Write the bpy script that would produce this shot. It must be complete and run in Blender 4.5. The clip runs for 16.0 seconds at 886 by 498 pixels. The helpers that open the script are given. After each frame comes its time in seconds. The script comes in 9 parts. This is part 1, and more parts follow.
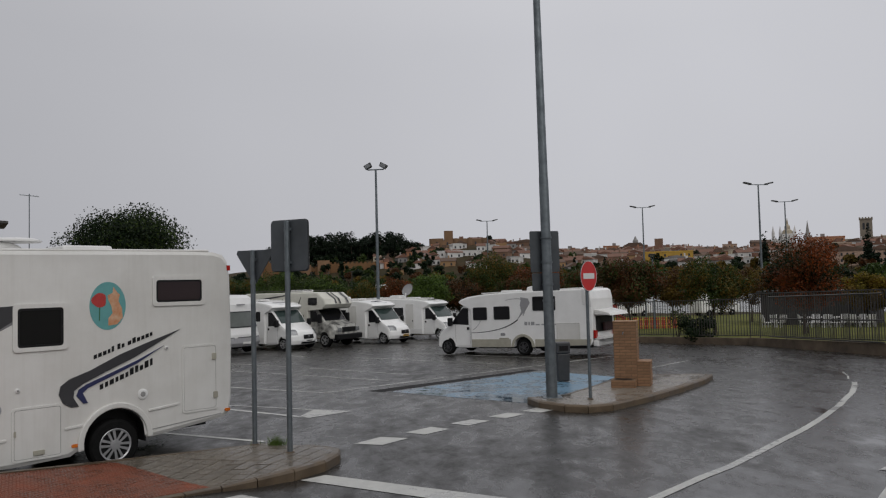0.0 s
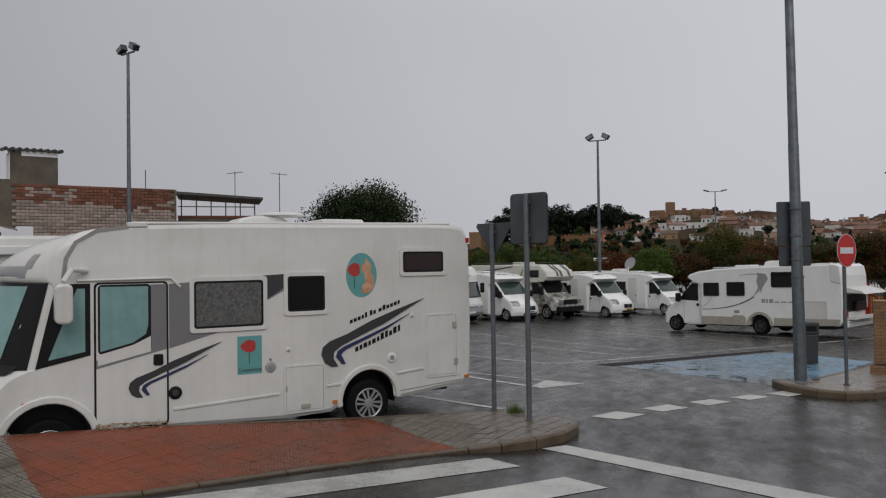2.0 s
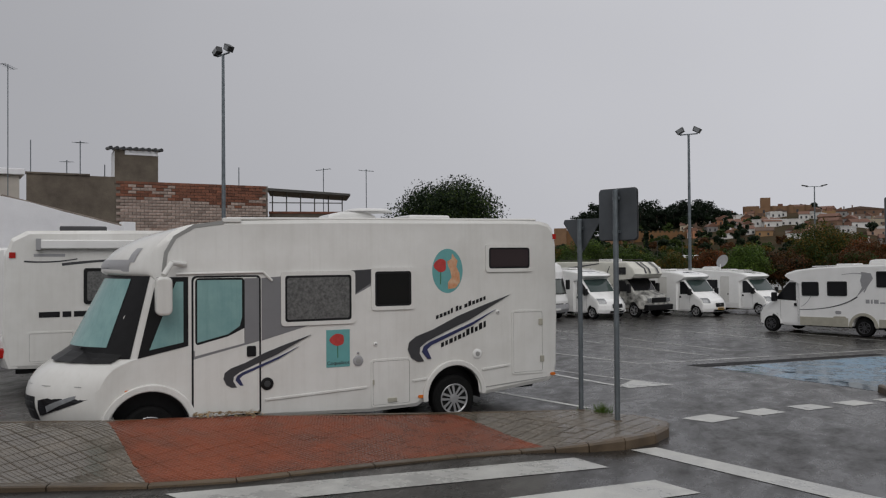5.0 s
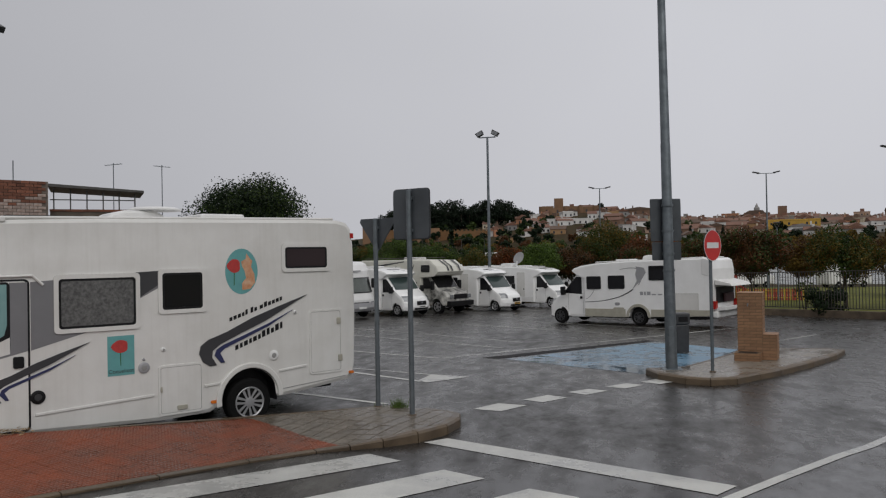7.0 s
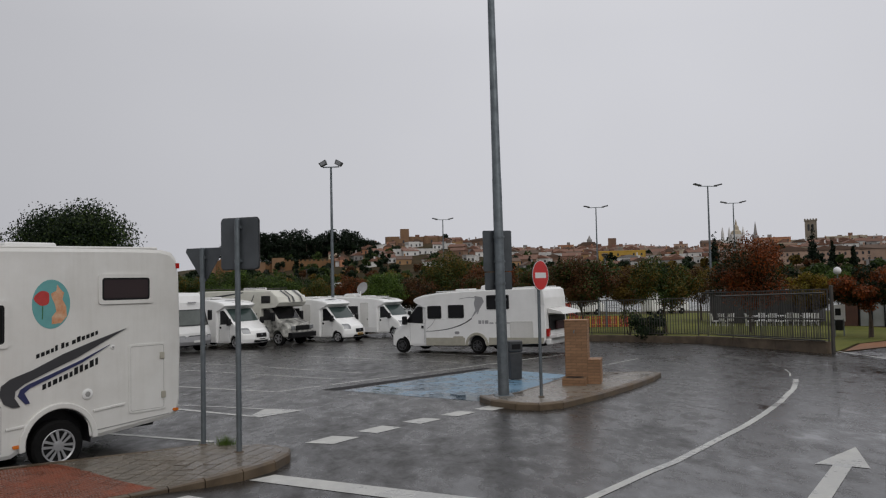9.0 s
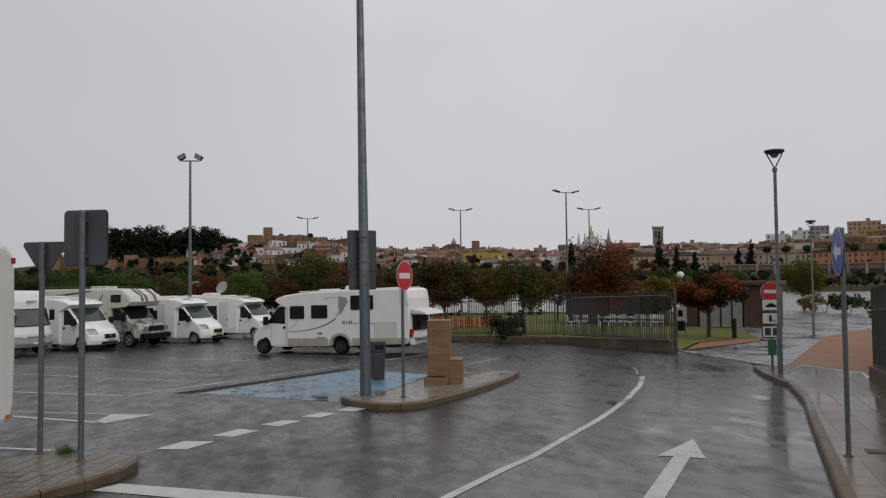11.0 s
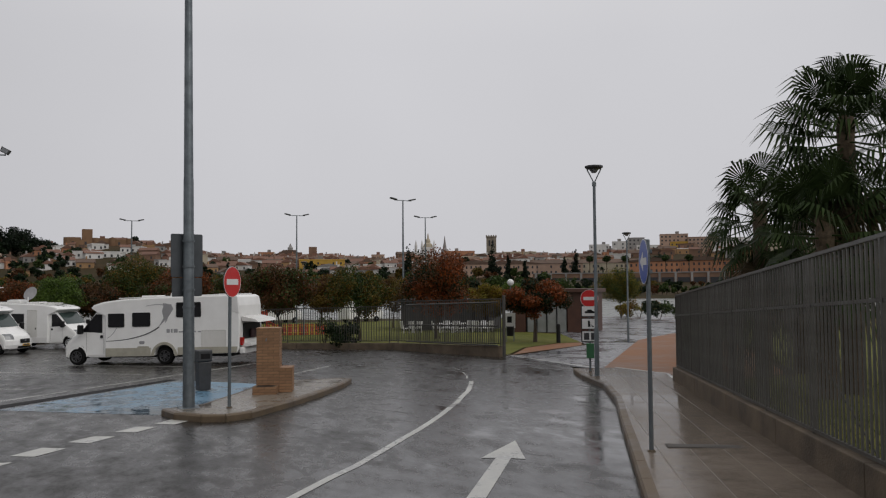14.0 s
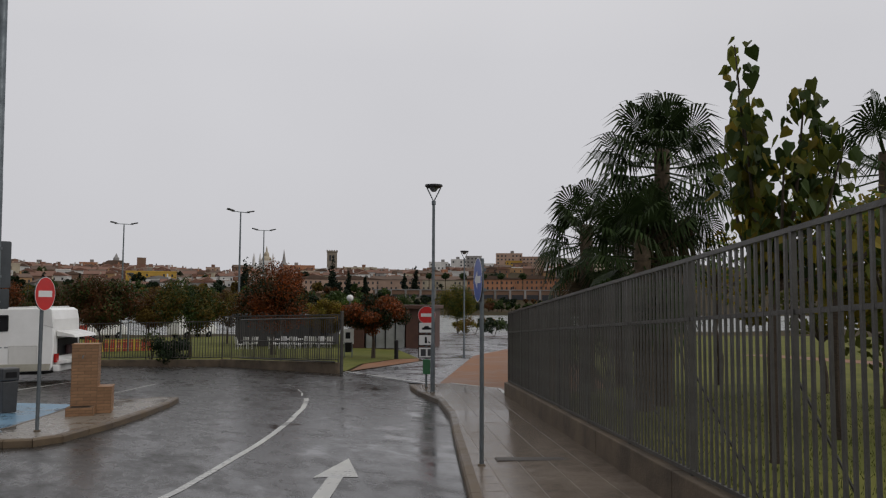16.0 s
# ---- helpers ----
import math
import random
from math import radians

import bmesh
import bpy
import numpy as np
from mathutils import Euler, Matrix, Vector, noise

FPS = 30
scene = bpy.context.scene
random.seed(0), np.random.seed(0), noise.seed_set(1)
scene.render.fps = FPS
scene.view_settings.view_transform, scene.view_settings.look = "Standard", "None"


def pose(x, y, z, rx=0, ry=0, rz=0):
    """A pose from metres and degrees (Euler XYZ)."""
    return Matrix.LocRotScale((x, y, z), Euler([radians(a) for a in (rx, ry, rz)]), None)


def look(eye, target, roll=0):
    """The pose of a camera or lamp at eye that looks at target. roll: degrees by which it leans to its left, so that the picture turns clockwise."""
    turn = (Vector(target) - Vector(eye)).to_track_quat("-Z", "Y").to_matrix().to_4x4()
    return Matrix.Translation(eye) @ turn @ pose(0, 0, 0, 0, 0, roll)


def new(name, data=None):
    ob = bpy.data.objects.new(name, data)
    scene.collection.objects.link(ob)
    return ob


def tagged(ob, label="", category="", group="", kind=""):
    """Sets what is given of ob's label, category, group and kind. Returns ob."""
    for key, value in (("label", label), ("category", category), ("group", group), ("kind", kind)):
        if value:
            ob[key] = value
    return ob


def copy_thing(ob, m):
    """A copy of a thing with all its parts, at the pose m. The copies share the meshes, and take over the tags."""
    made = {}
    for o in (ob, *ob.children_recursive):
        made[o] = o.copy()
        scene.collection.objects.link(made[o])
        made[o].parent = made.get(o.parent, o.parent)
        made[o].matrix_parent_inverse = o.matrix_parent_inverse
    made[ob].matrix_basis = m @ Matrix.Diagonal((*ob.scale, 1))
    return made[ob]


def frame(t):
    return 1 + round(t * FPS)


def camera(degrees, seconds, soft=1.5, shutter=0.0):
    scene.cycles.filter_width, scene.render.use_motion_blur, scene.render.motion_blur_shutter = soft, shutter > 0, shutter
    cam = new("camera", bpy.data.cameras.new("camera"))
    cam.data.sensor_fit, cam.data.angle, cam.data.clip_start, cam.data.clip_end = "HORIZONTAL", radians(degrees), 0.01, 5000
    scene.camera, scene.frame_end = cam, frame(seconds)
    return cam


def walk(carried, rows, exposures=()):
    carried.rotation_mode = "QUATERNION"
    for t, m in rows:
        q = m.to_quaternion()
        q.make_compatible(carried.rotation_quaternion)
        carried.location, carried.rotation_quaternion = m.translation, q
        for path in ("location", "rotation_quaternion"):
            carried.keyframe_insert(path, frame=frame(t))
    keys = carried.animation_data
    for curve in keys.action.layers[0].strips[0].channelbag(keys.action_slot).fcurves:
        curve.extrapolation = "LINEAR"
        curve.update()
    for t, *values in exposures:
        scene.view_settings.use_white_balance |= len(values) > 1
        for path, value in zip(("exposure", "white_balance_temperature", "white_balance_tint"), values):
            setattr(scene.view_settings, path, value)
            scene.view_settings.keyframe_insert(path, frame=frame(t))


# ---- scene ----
cam = camera(59.5, 16.0, soft=1.2)
PATH = [
    (0, (0.421, -0.202, 2.507), (0.416, 1.796, 2.6), -1.4),
    (0.5, (0.322, -0.212, 2.499), (0.155, 1.779, 2.581), -1.4),
    (1, (0.261, -0.233, 2.508), (-0.042, 1.743, 2.565), -1.4),
    (1.5, (0.196, -0.258, 2.508), (-0.226, 1.697, 2.549), -1.1),
    (2, (0.137, -0.277, 2.514), (-0.417, 1.645, 2.547), -0.8),
    (2.5, (0.109, -0.234, 2.501), (-0.564, 1.649, 2.517), -0.9),
    (3, (0.08, -0.231, 2.499), (-0.7, 1.61, 2.5), -0.8),
    (3.2, (0.08, -0.22, 2.496), (-0.727, 1.61, 2.497), -0.7),
    (5.3, (0.105, -0.268, 2.52), (-0.625, 1.593, 2.549), -0.3),
    (5.5, (0.122, -0.292, 2.522), (-0.555, 1.59, 2.548), -0.5),
    (6, (0.16, -0.274, 2.517), (-0.395, 1.647, 2.538), -0.9),
    (6.5, (0.203, -0.226, 2.507), (-0.23, 1.726, 2.52), -1.1),
    (7, (0.279, -0.242, 2.517), (-0.008, 1.738, 2.533), -1.0),
    (7.5, (0.353, -0.221, 2.52), (0.177, 1.77, 2.556), -1.1),
    (8, (0.41, -0.232, 2.517), (0.339, 1.766, 2.579), -0.9),
    (8.5, (0.453, -0.249, 2.52), (0.492, 1.749, 2.593), -1.1),
    (9, (0.475, -0.244, 2.516), (0.583, 1.751, 2.602), -1.2),
    (11.3, (0.512, -0.19, 2.498), (1.0, 1.747, 2.583), -0.6),
    (11.5, (0.528, -0.173, 2.49), (1.037, 1.759, 2.578), -0.6),
    (12, (0.531, -0.191, 2.497), (1.102, 1.724, 2.588), -0.4),
    (12.5, (0.555, -0.194, 2.495), (1.203, 1.696, 2.589), -0.4),
    (13, (0.57, -0.19, 2.493), (1.272, 1.681, 2.587), -0.4),
    (13.5, (0.588, -0.201, 2.497), (1.368, 1.638, 2.592), -0.3),
    (14, (0.606, -0.221, 2.504), (1.449, 1.59, 2.6), -0.4),
    (14.5, (0.621, -0.237, 2.508), (1.537, 1.537, 2.622), -0.5),
    (15, (0.648, -0.231, 2.508), (1.663, 1.487, 2.64), -0.3),
    (15.5, (0.679, -0.224, 2.507), (1.767, 1.449, 2.642), 0.2),
    (16, (0.657, -0.211, 2.511), (1.849, 1.389, 2.647), 0.3),
]
walk(cam, [(t, look(eye, target, roll)) for t, eye, target, roll in PATH], exposures=[(0, -0.10, 6500, 10), (1, -0.15, 6500, 10), (1.6, -0.13, 6500, 10), (2.4, -0.04, 6500, 10), (3.2, -0.02, 6500, 10), (6, -0.02, 6500, 10), (8.5, 0.02, 6500, 10), (9.5, 0.02, 6520, 10), (11.5, -0.02, 6580, 10), (14, -0.01, 6620, 10), (16, 0.0, 6620, 10)])

# ---- world, light ----
world = bpy.data.worlds.new("overcast")
scene.world = world
world.use_nodes = True
wn, wl = world.node_tree.nodes, world.node_tree.links
wn.clear()
w_out = wn.new("ShaderNodeOutputWorld")
w_bg = wn.new("ShaderNodeBackground")
w_sky = wn.new("ShaderNodeTexSky")
w_sky.sky_type = 'NISHITA'
w_sky.sun_disc = False
w_sky.sun_elevation = radians(48)
w_sky.sun_rotation = radians(200)
w_sky.dust_density = 6.0
w_gray = wn.new("ShaderNodeHueSaturation")
w_gray.inputs["Saturation"].default_value = 0.12
w_scale = wn.new("ShaderNodeVectorMath")
w_scale.operation = 'SCALE'
w_scale.inputs["Scale"].default_value = 0.06
w_co = wn.new("ShaderNodeTexCoord")
w_sep = wn.new("ShaderNodeSeparateXYZ")
w_ramp = wn.new("ShaderNodeValToRGB")
w_noise = wn.new("ShaderNodeTexNoise")
w_noise.inputs["Scale"].default_value = 1.6
w_noise.inputs["Detail"].default_value = 3.0
w_cloud = wn.new("ShaderNodeMapRange")
w_cloud.inputs["From Min"].default_value = 0.3
w_cloud.inputs["From Max"].default_value = 0.7
w_cloud.inputs["To Min"].default_value = 0.95
w_cloud.inputs["To Max"].default_value = 1.04
ramp = w_ramp.color_ramp
ramp.elements[0].position, ramp.elements[0].color = 0.0, (0.60, 0.606, 0.645, 1)
ramp.elements[1].position, ramp.elements[1].color = 1.0, (0.86, 0.86, 0.885, 1)
for at_z, c in ((0.06, (0.585, 0.591, 0.63, 1)), (0.30, (0.60, 0.606, 0.645, 1)), (0.50, (0.70, 0.70, 0.73, 1))):
    el = ramp.elements.new(at_z)
    el.color = c
w_side = wn.new("ShaderNodeVectorMath")
w_side.operation = 'DOT_PRODUCT'
w_side.inputs[1].default_value = (0.80, 0.60, 0.0)
w_dim = wn.new("ShaderNodeMapRange")
w_dim.inputs["From Min"].default_value, w_dim.inputs["From Max"].default_value = -0.25, 0.75
w_dim.inputs["To Min"].default_value, w_dim.inputs["To Max"].default_value = 0.70, 1.07
w_both = wn.new("ShaderNodeMath")
w_both.operation = 'MULTIPLY'
w_mul = wn.new("ShaderNodeVectorMath")
w_mul.operation = 'SCALE'
w_mix = wn.new("ShaderNodeMix")
w_mix.data_type = 'RGBA'
w_mix.inputs["Factor"].default_value = 0.9
wl.new(w_co.outputs["Generated"], w_sep.inputs[0])
wl.new(w_co.outputs["Generated"], w_noise.inputs["Vector"])
wl.new(w_noise.outputs["Fac"], w_cloud.inputs["Value"])
wl.new(w_sep.outputs["Z"], w_ramp.inputs["Fac"])
wl.new(w_ramp.outputs["Color"], w_mul.inputs[0])
wl.new(w_co.outputs["Generated"], w_side.inputs[0])
wl.new(w_side.outputs["Value"], w_dim.inputs["Value"])
wl.new(w_cloud.outputs["Result"], w_both.inputs[0])
wl.new(w_dim.outputs["Result"], w_both.inputs[1])
wl.new(w_both.outputs[0], w_mul.inputs["Scale"])
wl.new(w_sky.outputs["Color"], w_gray.inputs["Color"])
wl.new(w_gray.outputs["Color"], w_scale.inputs[0])
wl.new(w_scale.outputs["Vector"], w_mix.inputs["A"])
wl.new(w_mul.outputs["Vector"], w_mix.inputs["B"])
wl.new(w_mix.outputs["Result"], w_bg.inputs["Color"])
w_bg.inputs["Strength"].default_value = 1.0
wl.new(w_bg.outputs["Background"], w_out.inputs["Surface"])

sun = new("sun", bpy.data.lights.new("sun", 'SUN'))
sun.data.energy = 0.85
sun.data.angle = radians(40)
sun.data.color = (1.0, 0.98, 0.95)
sun.matrix_world = look((12, -24, 22), (0, 0, 0))


# ---- materials ----
def material(name, color, rough=0.6, metal=0.0, vary=0.0, scale=4.0, bump=0.0, bump_scale=60.0, color2=None, island=0.0,
             rough2=None, spec=0.5, coat=0.0, wear=0.0):
    """Principled surface: two colours mixed by a broad noise, a fine grain, bump, and uneven gloss."""
    m = bpy.data.materials.new(name)
    m.use_nodes = True
    nt = m.node_tree
    b = nt.nodes["Principled BSDF"]
    b.inputs["Base Color"].default_value = (*color, 1)
    b.inputs["Roughness"].default_value = rough
    b.inputs["Metallic"].default_value = metal
    b.inputs["Specular IOR Level"].default_value = spec
    b.inputs["Coat Weight"].default_value = coat
    co = nt.nodes.new("ShaderNodeTexCoord")
    last = None
    if vary or color2:
        n = nt.nodes.new("ShaderNodeTexNoise")
        n.inputs["Scale"].default_value = scale
        n.inputs["Detail"].default_value = 6
        n.inputs["Roughness"].default_value = 0.62
        nt.links.new(co.outputs["Object"], n.inputs["Vector"])
        r = nt.nodes.new("ShaderNodeMapRange")
        r.inputs["From Min"].default_value, r.inputs["From Max"].default_value = 0.32, 0.68
        nt.links.new(n.outputs["Fac"], r.inputs["Value"])
        mx = nt.nodes.new("ShaderNodeMix")
        mx.data_type = 'RGBA'
        c2 = color2 or tuple(c * (1 - vary) for c in color)
        mx.inputs["A"].default_value = (*color, 1)
        mx.inputs["B"].default_value = (*c2, 1)
        nt.links.new(r.outputs["Result"], mx.inputs["Factor"])
        last = mx.outputs["Result"]
        if rough2 is not None:
            rr = nt.nodes.new("ShaderNodeMapRange")
            rr.inputs["From Min"].default_value, rr.inputs["From Max"].default_value = 0.35, 0.65
            rr.inputs["To Min"].default_value, rr.inputs["To Max"].default_value = rough, rough2
            nt.links.new(n.outputs["Fac"], rr.inputs["Value"])
            nt.links.new(rr.outputs["Result"], b.inputs["Roughness"])
    if island or wear:
        src = nt.nodes.new("ShaderNodeNewGeometry").outputs["Random Per Island"] if island else nt.nodes.new("ShaderNodeObjectInfo").outputs["Random"]
        amount = island or wear
        hs = nt.nodes.new("ShaderNodeHueSaturation")
        vr = nt.nodes.new("ShaderNodeMapRange")
        vr.inputs["To Min"].default_value, vr.inputs["To Max"].default_value = 1 - amount, 1 + amount
        nt.links.new(src, vr.inputs["Value"])
        nt.links.new(vr.outputs["Result"], hs.inputs["Value"])
        if last:
            nt.links.new(last, hs.inputs["Color"])
        else:
            hs.inputs["Color"].default_value = (*color, 1)
        last = hs.outputs["Color"]
    if last:
        nt.links.new(last, b.inputs["Base Color"])
    if bump:
        n2 = nt.nodes.new("ShaderNodeTexNoise")
        n2.inputs["Scale"].default_value = bump_scale
        n2.inputs["Detail"].default_value = 4
        nt.links.new(co.outputs["Object"], n2.inputs["Vector"])
        bp = nt.nodes.new("ShaderNodeBump")
        bp.inputs["Strength"].default_value = bump
        bp.inputs["Distance"].default_value = 0.02
        nt.links.new(n2.outputs["Fac"], bp.inputs["Height"])
        nt.links.new(bp.outputs["Normal"], b.inputs["Normal"])
    return m


def wet(name, color, color2, dry=0.42, slick=0.06, puddle=1.0, grain=90.0, bump=0.25, stretch=(1, 1, 1), turn=0.0, spec=0.4, patch=0.45, lo=0.44, hi=0.58, ripple=2.6, lane=False):
    """Wet paving: uneven films of water with low roughness between rougher grain."""
    m = bpy.data.materials.new(name)
    m.use_nodes = True
    nt = m.node_tree
    b = nt.nodes["Principled BSDF"]
    place = nt.nodes.new("ShaderNodeNewGeometry").outputs["Position"]
    mp = nt.nodes.new("ShaderNodeMapping")
    mp.inputs["Scale"].default_value = stretch
    mp.inputs["Rotation"].default_value = (0, 0, turn)
    nt.links.new(place, mp.inputs["Vector"])
    big = nt.nodes.new("ShaderNodeTexNoise")
    big.inputs["Scale"].default_value = 0.35
    big.inputs["Detail"].default_value = 7
    big.inputs["Roughness"].default_value = 0.6
    nt.links.new(mp.outputs["Vector"], big.inputs["Vector"])
    fine = nt.nodes.new("ShaderNodeTexNoise")
    fine.inputs["Scale"].default_value = grain
    fine.inputs["Detail"].default_value = 3
    nt.links.new(place, fine.inputs["Vector"])
    mid = nt.nodes.new("ShaderNodeTexNoise")
    mid.inputs["Scale"].default_value = ripple
    mid.inputs["Detail"].default_value = 8
    mid.inputs["Roughness"].default_value = 0.7
    nt.links.new(mp.outputs["Vector"], mid.inputs["Vector"])
    both = nt.nodes.new("ShaderNodeMix")
    both.data_type = 'FLOAT'
    both.inputs["Factor"].default_value = patch
    nt.links.new(big.outputs["Fac"], both.inputs["A"])
    nt.links.new(mid.outputs["Fac"], both.inputs["B"])
    film = nt.nodes.new("ShaderNodeMapRange")
    film.inputs["From Min"].default_value, film.inputs["From Max"].default_value = lo, hi
    nt.links.new(both.outputs["Result"], film.inputs["Value"])
    if lane:
        # the driven lane lies lower and holds more water than the lot beside it
        along = nt.nodes.new("ShaderNodeVectorMath")
        along.operation = 'DOT_PRODUCT'
        along.inputs[1].default_value = (0.8, -0.6, 0)
        nt.links.new(place, along.inputs[0])
        wetter = nt.nodes.new("ShaderNodeMapRange")
        wetter.inputs["From Min"].default_value, wetter.inputs["From Max"].default_value = -5.5, -1.5
        wetter.inputs["To Min"].default_value, wetter.inputs["To Max"].default_value = -0.045, 0.03
        nt.links.new(along.outputs["Value"], wetter.inputs["Value"])
        level = nt.nodes.new("ShaderNodeMath")
        level.operation = 'ADD'
        nt.links.new(both.outputs["Result"], level.inputs[0])
        nt.links.new(wetter.outputs["Result"], level.inputs[1])
        nt.links.new(level.outputs[0], film.inputs["Value"])
        gloss = nt.nodes.new("ShaderNodeMapRange")
        gloss.inputs["To Min"].default_value, gloss.inputs["To Max"].default_value = 0.11, 0.70
        nt.links.new(film.outputs["Result"], gloss.inputs["Value"])
        nt.links.new(gloss.outputs["Result"], b.inputs["Specular IOR Level"])
    rg = nt.nodes.new("ShaderNodeValToRGB")
    rg.color_ramp.elements[0].color = (dry, dry, dry, 1)
    rg.color_ramp.elements[1].color = (slick, slick, slick, 1)
    if lane:
        for at, value in ((0.62, slick * 2.3), (0.90, slick * 1.7)):
            el_ = rg.color_ramp.elements.new(at)
            el_.color = (value, value, value, 1)
    nt.links.new(film.outputs["Result"], rg.inputs["Fac"])
    nt.links.new(rg.outputs["Color"], b.inputs["Roughness"])
    mx = nt.nodes.new("ShaderNodeMix")
    mx.data_type = 'RGBA'
    mx.inputs["A"].default_value, mx.inputs["B"].default_value = (*color, 1), (*color2, 1)
    nt.links.new(film.outputs["Result"], mx.inputs["Factor"])
    sp = nt.nodes.new("ShaderNodeMix")
    sp.data_type = 'RGBA'
    sp.blend_type = 'MULTIPLY'
    sp.inputs["Factor"].default_value = 0.6
    gr = nt.nodes.new("ShaderNodeMapRange")
    gr.inputs["To Min"].default_value, gr.inputs["To Max"].default_value = 0.5, 1.5
    nt.links.new(fine.outputs["Fac"], gr.inputs["Value"])
    nt.links.new(mx.outputs["Result"], sp.inputs["A"])
    nt.links.new(gr.outputs["Result"], sp.inputs["B"])
    nt.links.new(sp.outputs["Result"], b.inputs["Base Color"])
    bp = nt.nodes.new("ShaderNodeBump")
    inv = nt.nodes.new("ShaderNodeMath")
    inv.operation = 'MULTIPLY_ADD'
    inv.inputs[1].default_value, inv.inputs[2].default_value = -bump * puddle, bump
    nt.links.new(film.outputs["Result"], inv.inputs[0])
    nt.links.new(inv.outputs[0], bp.inputs["Strength"])
    bp.inputs["Distance"].default_value = 0.006
    nt.links.new(fine.outputs["Fac"], bp.inputs["Height"])
    nt.links.new(bp.outputs["Normal"], b.inputs["Normal"])
    b.inputs["Specular IOR Level"].default_value = spec
    return m



def glass(name, color, rough=0.03):
    m = material(name, color, rough, spec=0.35)
    return m


ASPHALT = wet("wet_asphalt", (0.022, 0.0200, 0.0182), (0.014, 0.0128, 0.0117), dry=0.38, slick=0.105, stretch=(1.0, 0.5, 1.0), turn=radians(-38), bump=0.35, patch=0.60, lo=0.36, hi=0.61, ripple=2.6, lane=True)
PAINT_W = wet("wet_white_paint", (0.53, 0.53, 0.50), (0.33, 0.33, 0.315), dry=0.5, slick=0.2, bump=0.2)
PAINT_B = wet("wet_blue_paint", (0.13, 0.25, 0.36), (0.05, 0.09, 0.125), dry=0.4, slick=0.06, bump=0.2)
TILE_RED = wet("wet_red_tile", (0.245, 0.068, 0.032), (0.145, 0.048, 0.026), dry=0.5, slick=0.25, bump=0.3)
TILE_RED_D = wet("dark_red_joint", (0.11, 0.035, 0.02), (0.07, 0.028, 0.018), dry=0.5, slick=0.3, bump=0.3)
TILE_GREY = wet("wet_grey_tile", (0.190, 0.165, 0.135), (0.125, 0.108, 0.088), dry=0.40, slick=0.07, bump=0.3)
TILE_GREY2 = wet("wet_sidewalk_tile", (0.24, 0.198, 0.160), (0.165, 0.136, 0.110), dry=0.28, slick=0.06, bump=0.3, lo=0.36, hi=0.58, spec=0.5)
GROUT = wet("wet_joint_mortar", (0.235, 0.195, 0.155), (0.165, 0.137, 0.11), dry=0.5, slick=0.2)
GROUT_D = material("grout_dark", (0.07, 0.06, 0.05), 0.6, vary=0.3, scale=3)
KERB = wet("wet_kerb_stone", (0.135, 0.098, 0.062), (0.072, 0.053, 0.035), dry=0.6, slick=0.3, bump=0.5)
OCHRE = wet("ochre_paving", (0.25, 0.118, 0.058), (0.17, 0.082, 0.042), dry=0.75, slick=0.5, bump=0.4, spec=0.25)
PATHWAY = wet("grey_path", (0.17, 0.17, 0.18), (0.11, 0.11, 0.12), dry=0.4, slick=0.10)
GRASS_SOIL = material("lawn_soil", (0.155, 0.152, 0.040), 0.9, color2=(0.088, 0.100, 0.026), scale=0.5, bump=0.6, bump_scale=30, spec=0.1)
EARTH = material("dry_earth", (0.070, 0.048, 0.028), 0.95, color2=(0.034, 0.032, 0.016), scale=0.05, bump=0.5, bump_scale=8, spec=0.08)
WATER = wet("river_water", (0.10, 0.11, 0.09), (0.08, 0.09, 0.08), dry=0.34, slick=0.24, grain=2.0, bump=0.5)
CONCRETE = material("weathered_concrete", (0.155, 0.115, 0.076), 0.8, color2=(0.062, 0.047, 0.033), scale=1.6, bump=0.4, bump_scale=35)
STEEL = material("galvanised_steel", (0.20, 0.225, 0.24), 0.42, metal=0.75, color2=(0.13, 0.15, 0.165), scale=5, rough2=0.6, bump=0.08, bump_scale=50)
SIGN_BACK = material("grey_sign_back", (0.085, 0.095, 0.105), 0.45, metal=0.3, vary=0.3, scale=3)
IRON = material("painted_iron", (0.094, 0.092, 0.086), 0.38, metal=0.15, color2=(0.052, 0.049, 0.044), scale=3, bump=0.15, bump_scale=60)
IRON_L = material("grey_painted_iron", (0.075, 0.070, 0.064), 0.45, metal=0.35, vary=0.3, scale=3)
RED_S = material("sign_red", (0.58, 0.022, 0.022), 0.35, vary=0.15, scale=6)
WHITE_S = material("sign_white", (0.72, 0.72, 0.72), 0.35, vary=0.06, scale=6)
BLUE_S = material("sign_blue", (0.025, 0.085, 0.42), 0.35, vary=0.15, scale=6)
BLACK_P = material("black_plastic", (0.012, 0.012, 0.013), 0.4, vary=0.3, scale=8, spec=0.25)
DARK_P = material("dark_grey_plastic", (0.05, 0.052, 0.055), 0.5, vary=0.3, scale=8)
GREEN_P = material("green_plastic", (0.04, 0.16, 0.07), 0.5, vary=0.2, scale=5)
BODY = material("white_body_panel", (0.72, 0.715, 0.69), 0.22, color2=(0.63, 0.62, 0.59), scale=1.3, coat=0.3, bump=0.015, bump_scale=4)


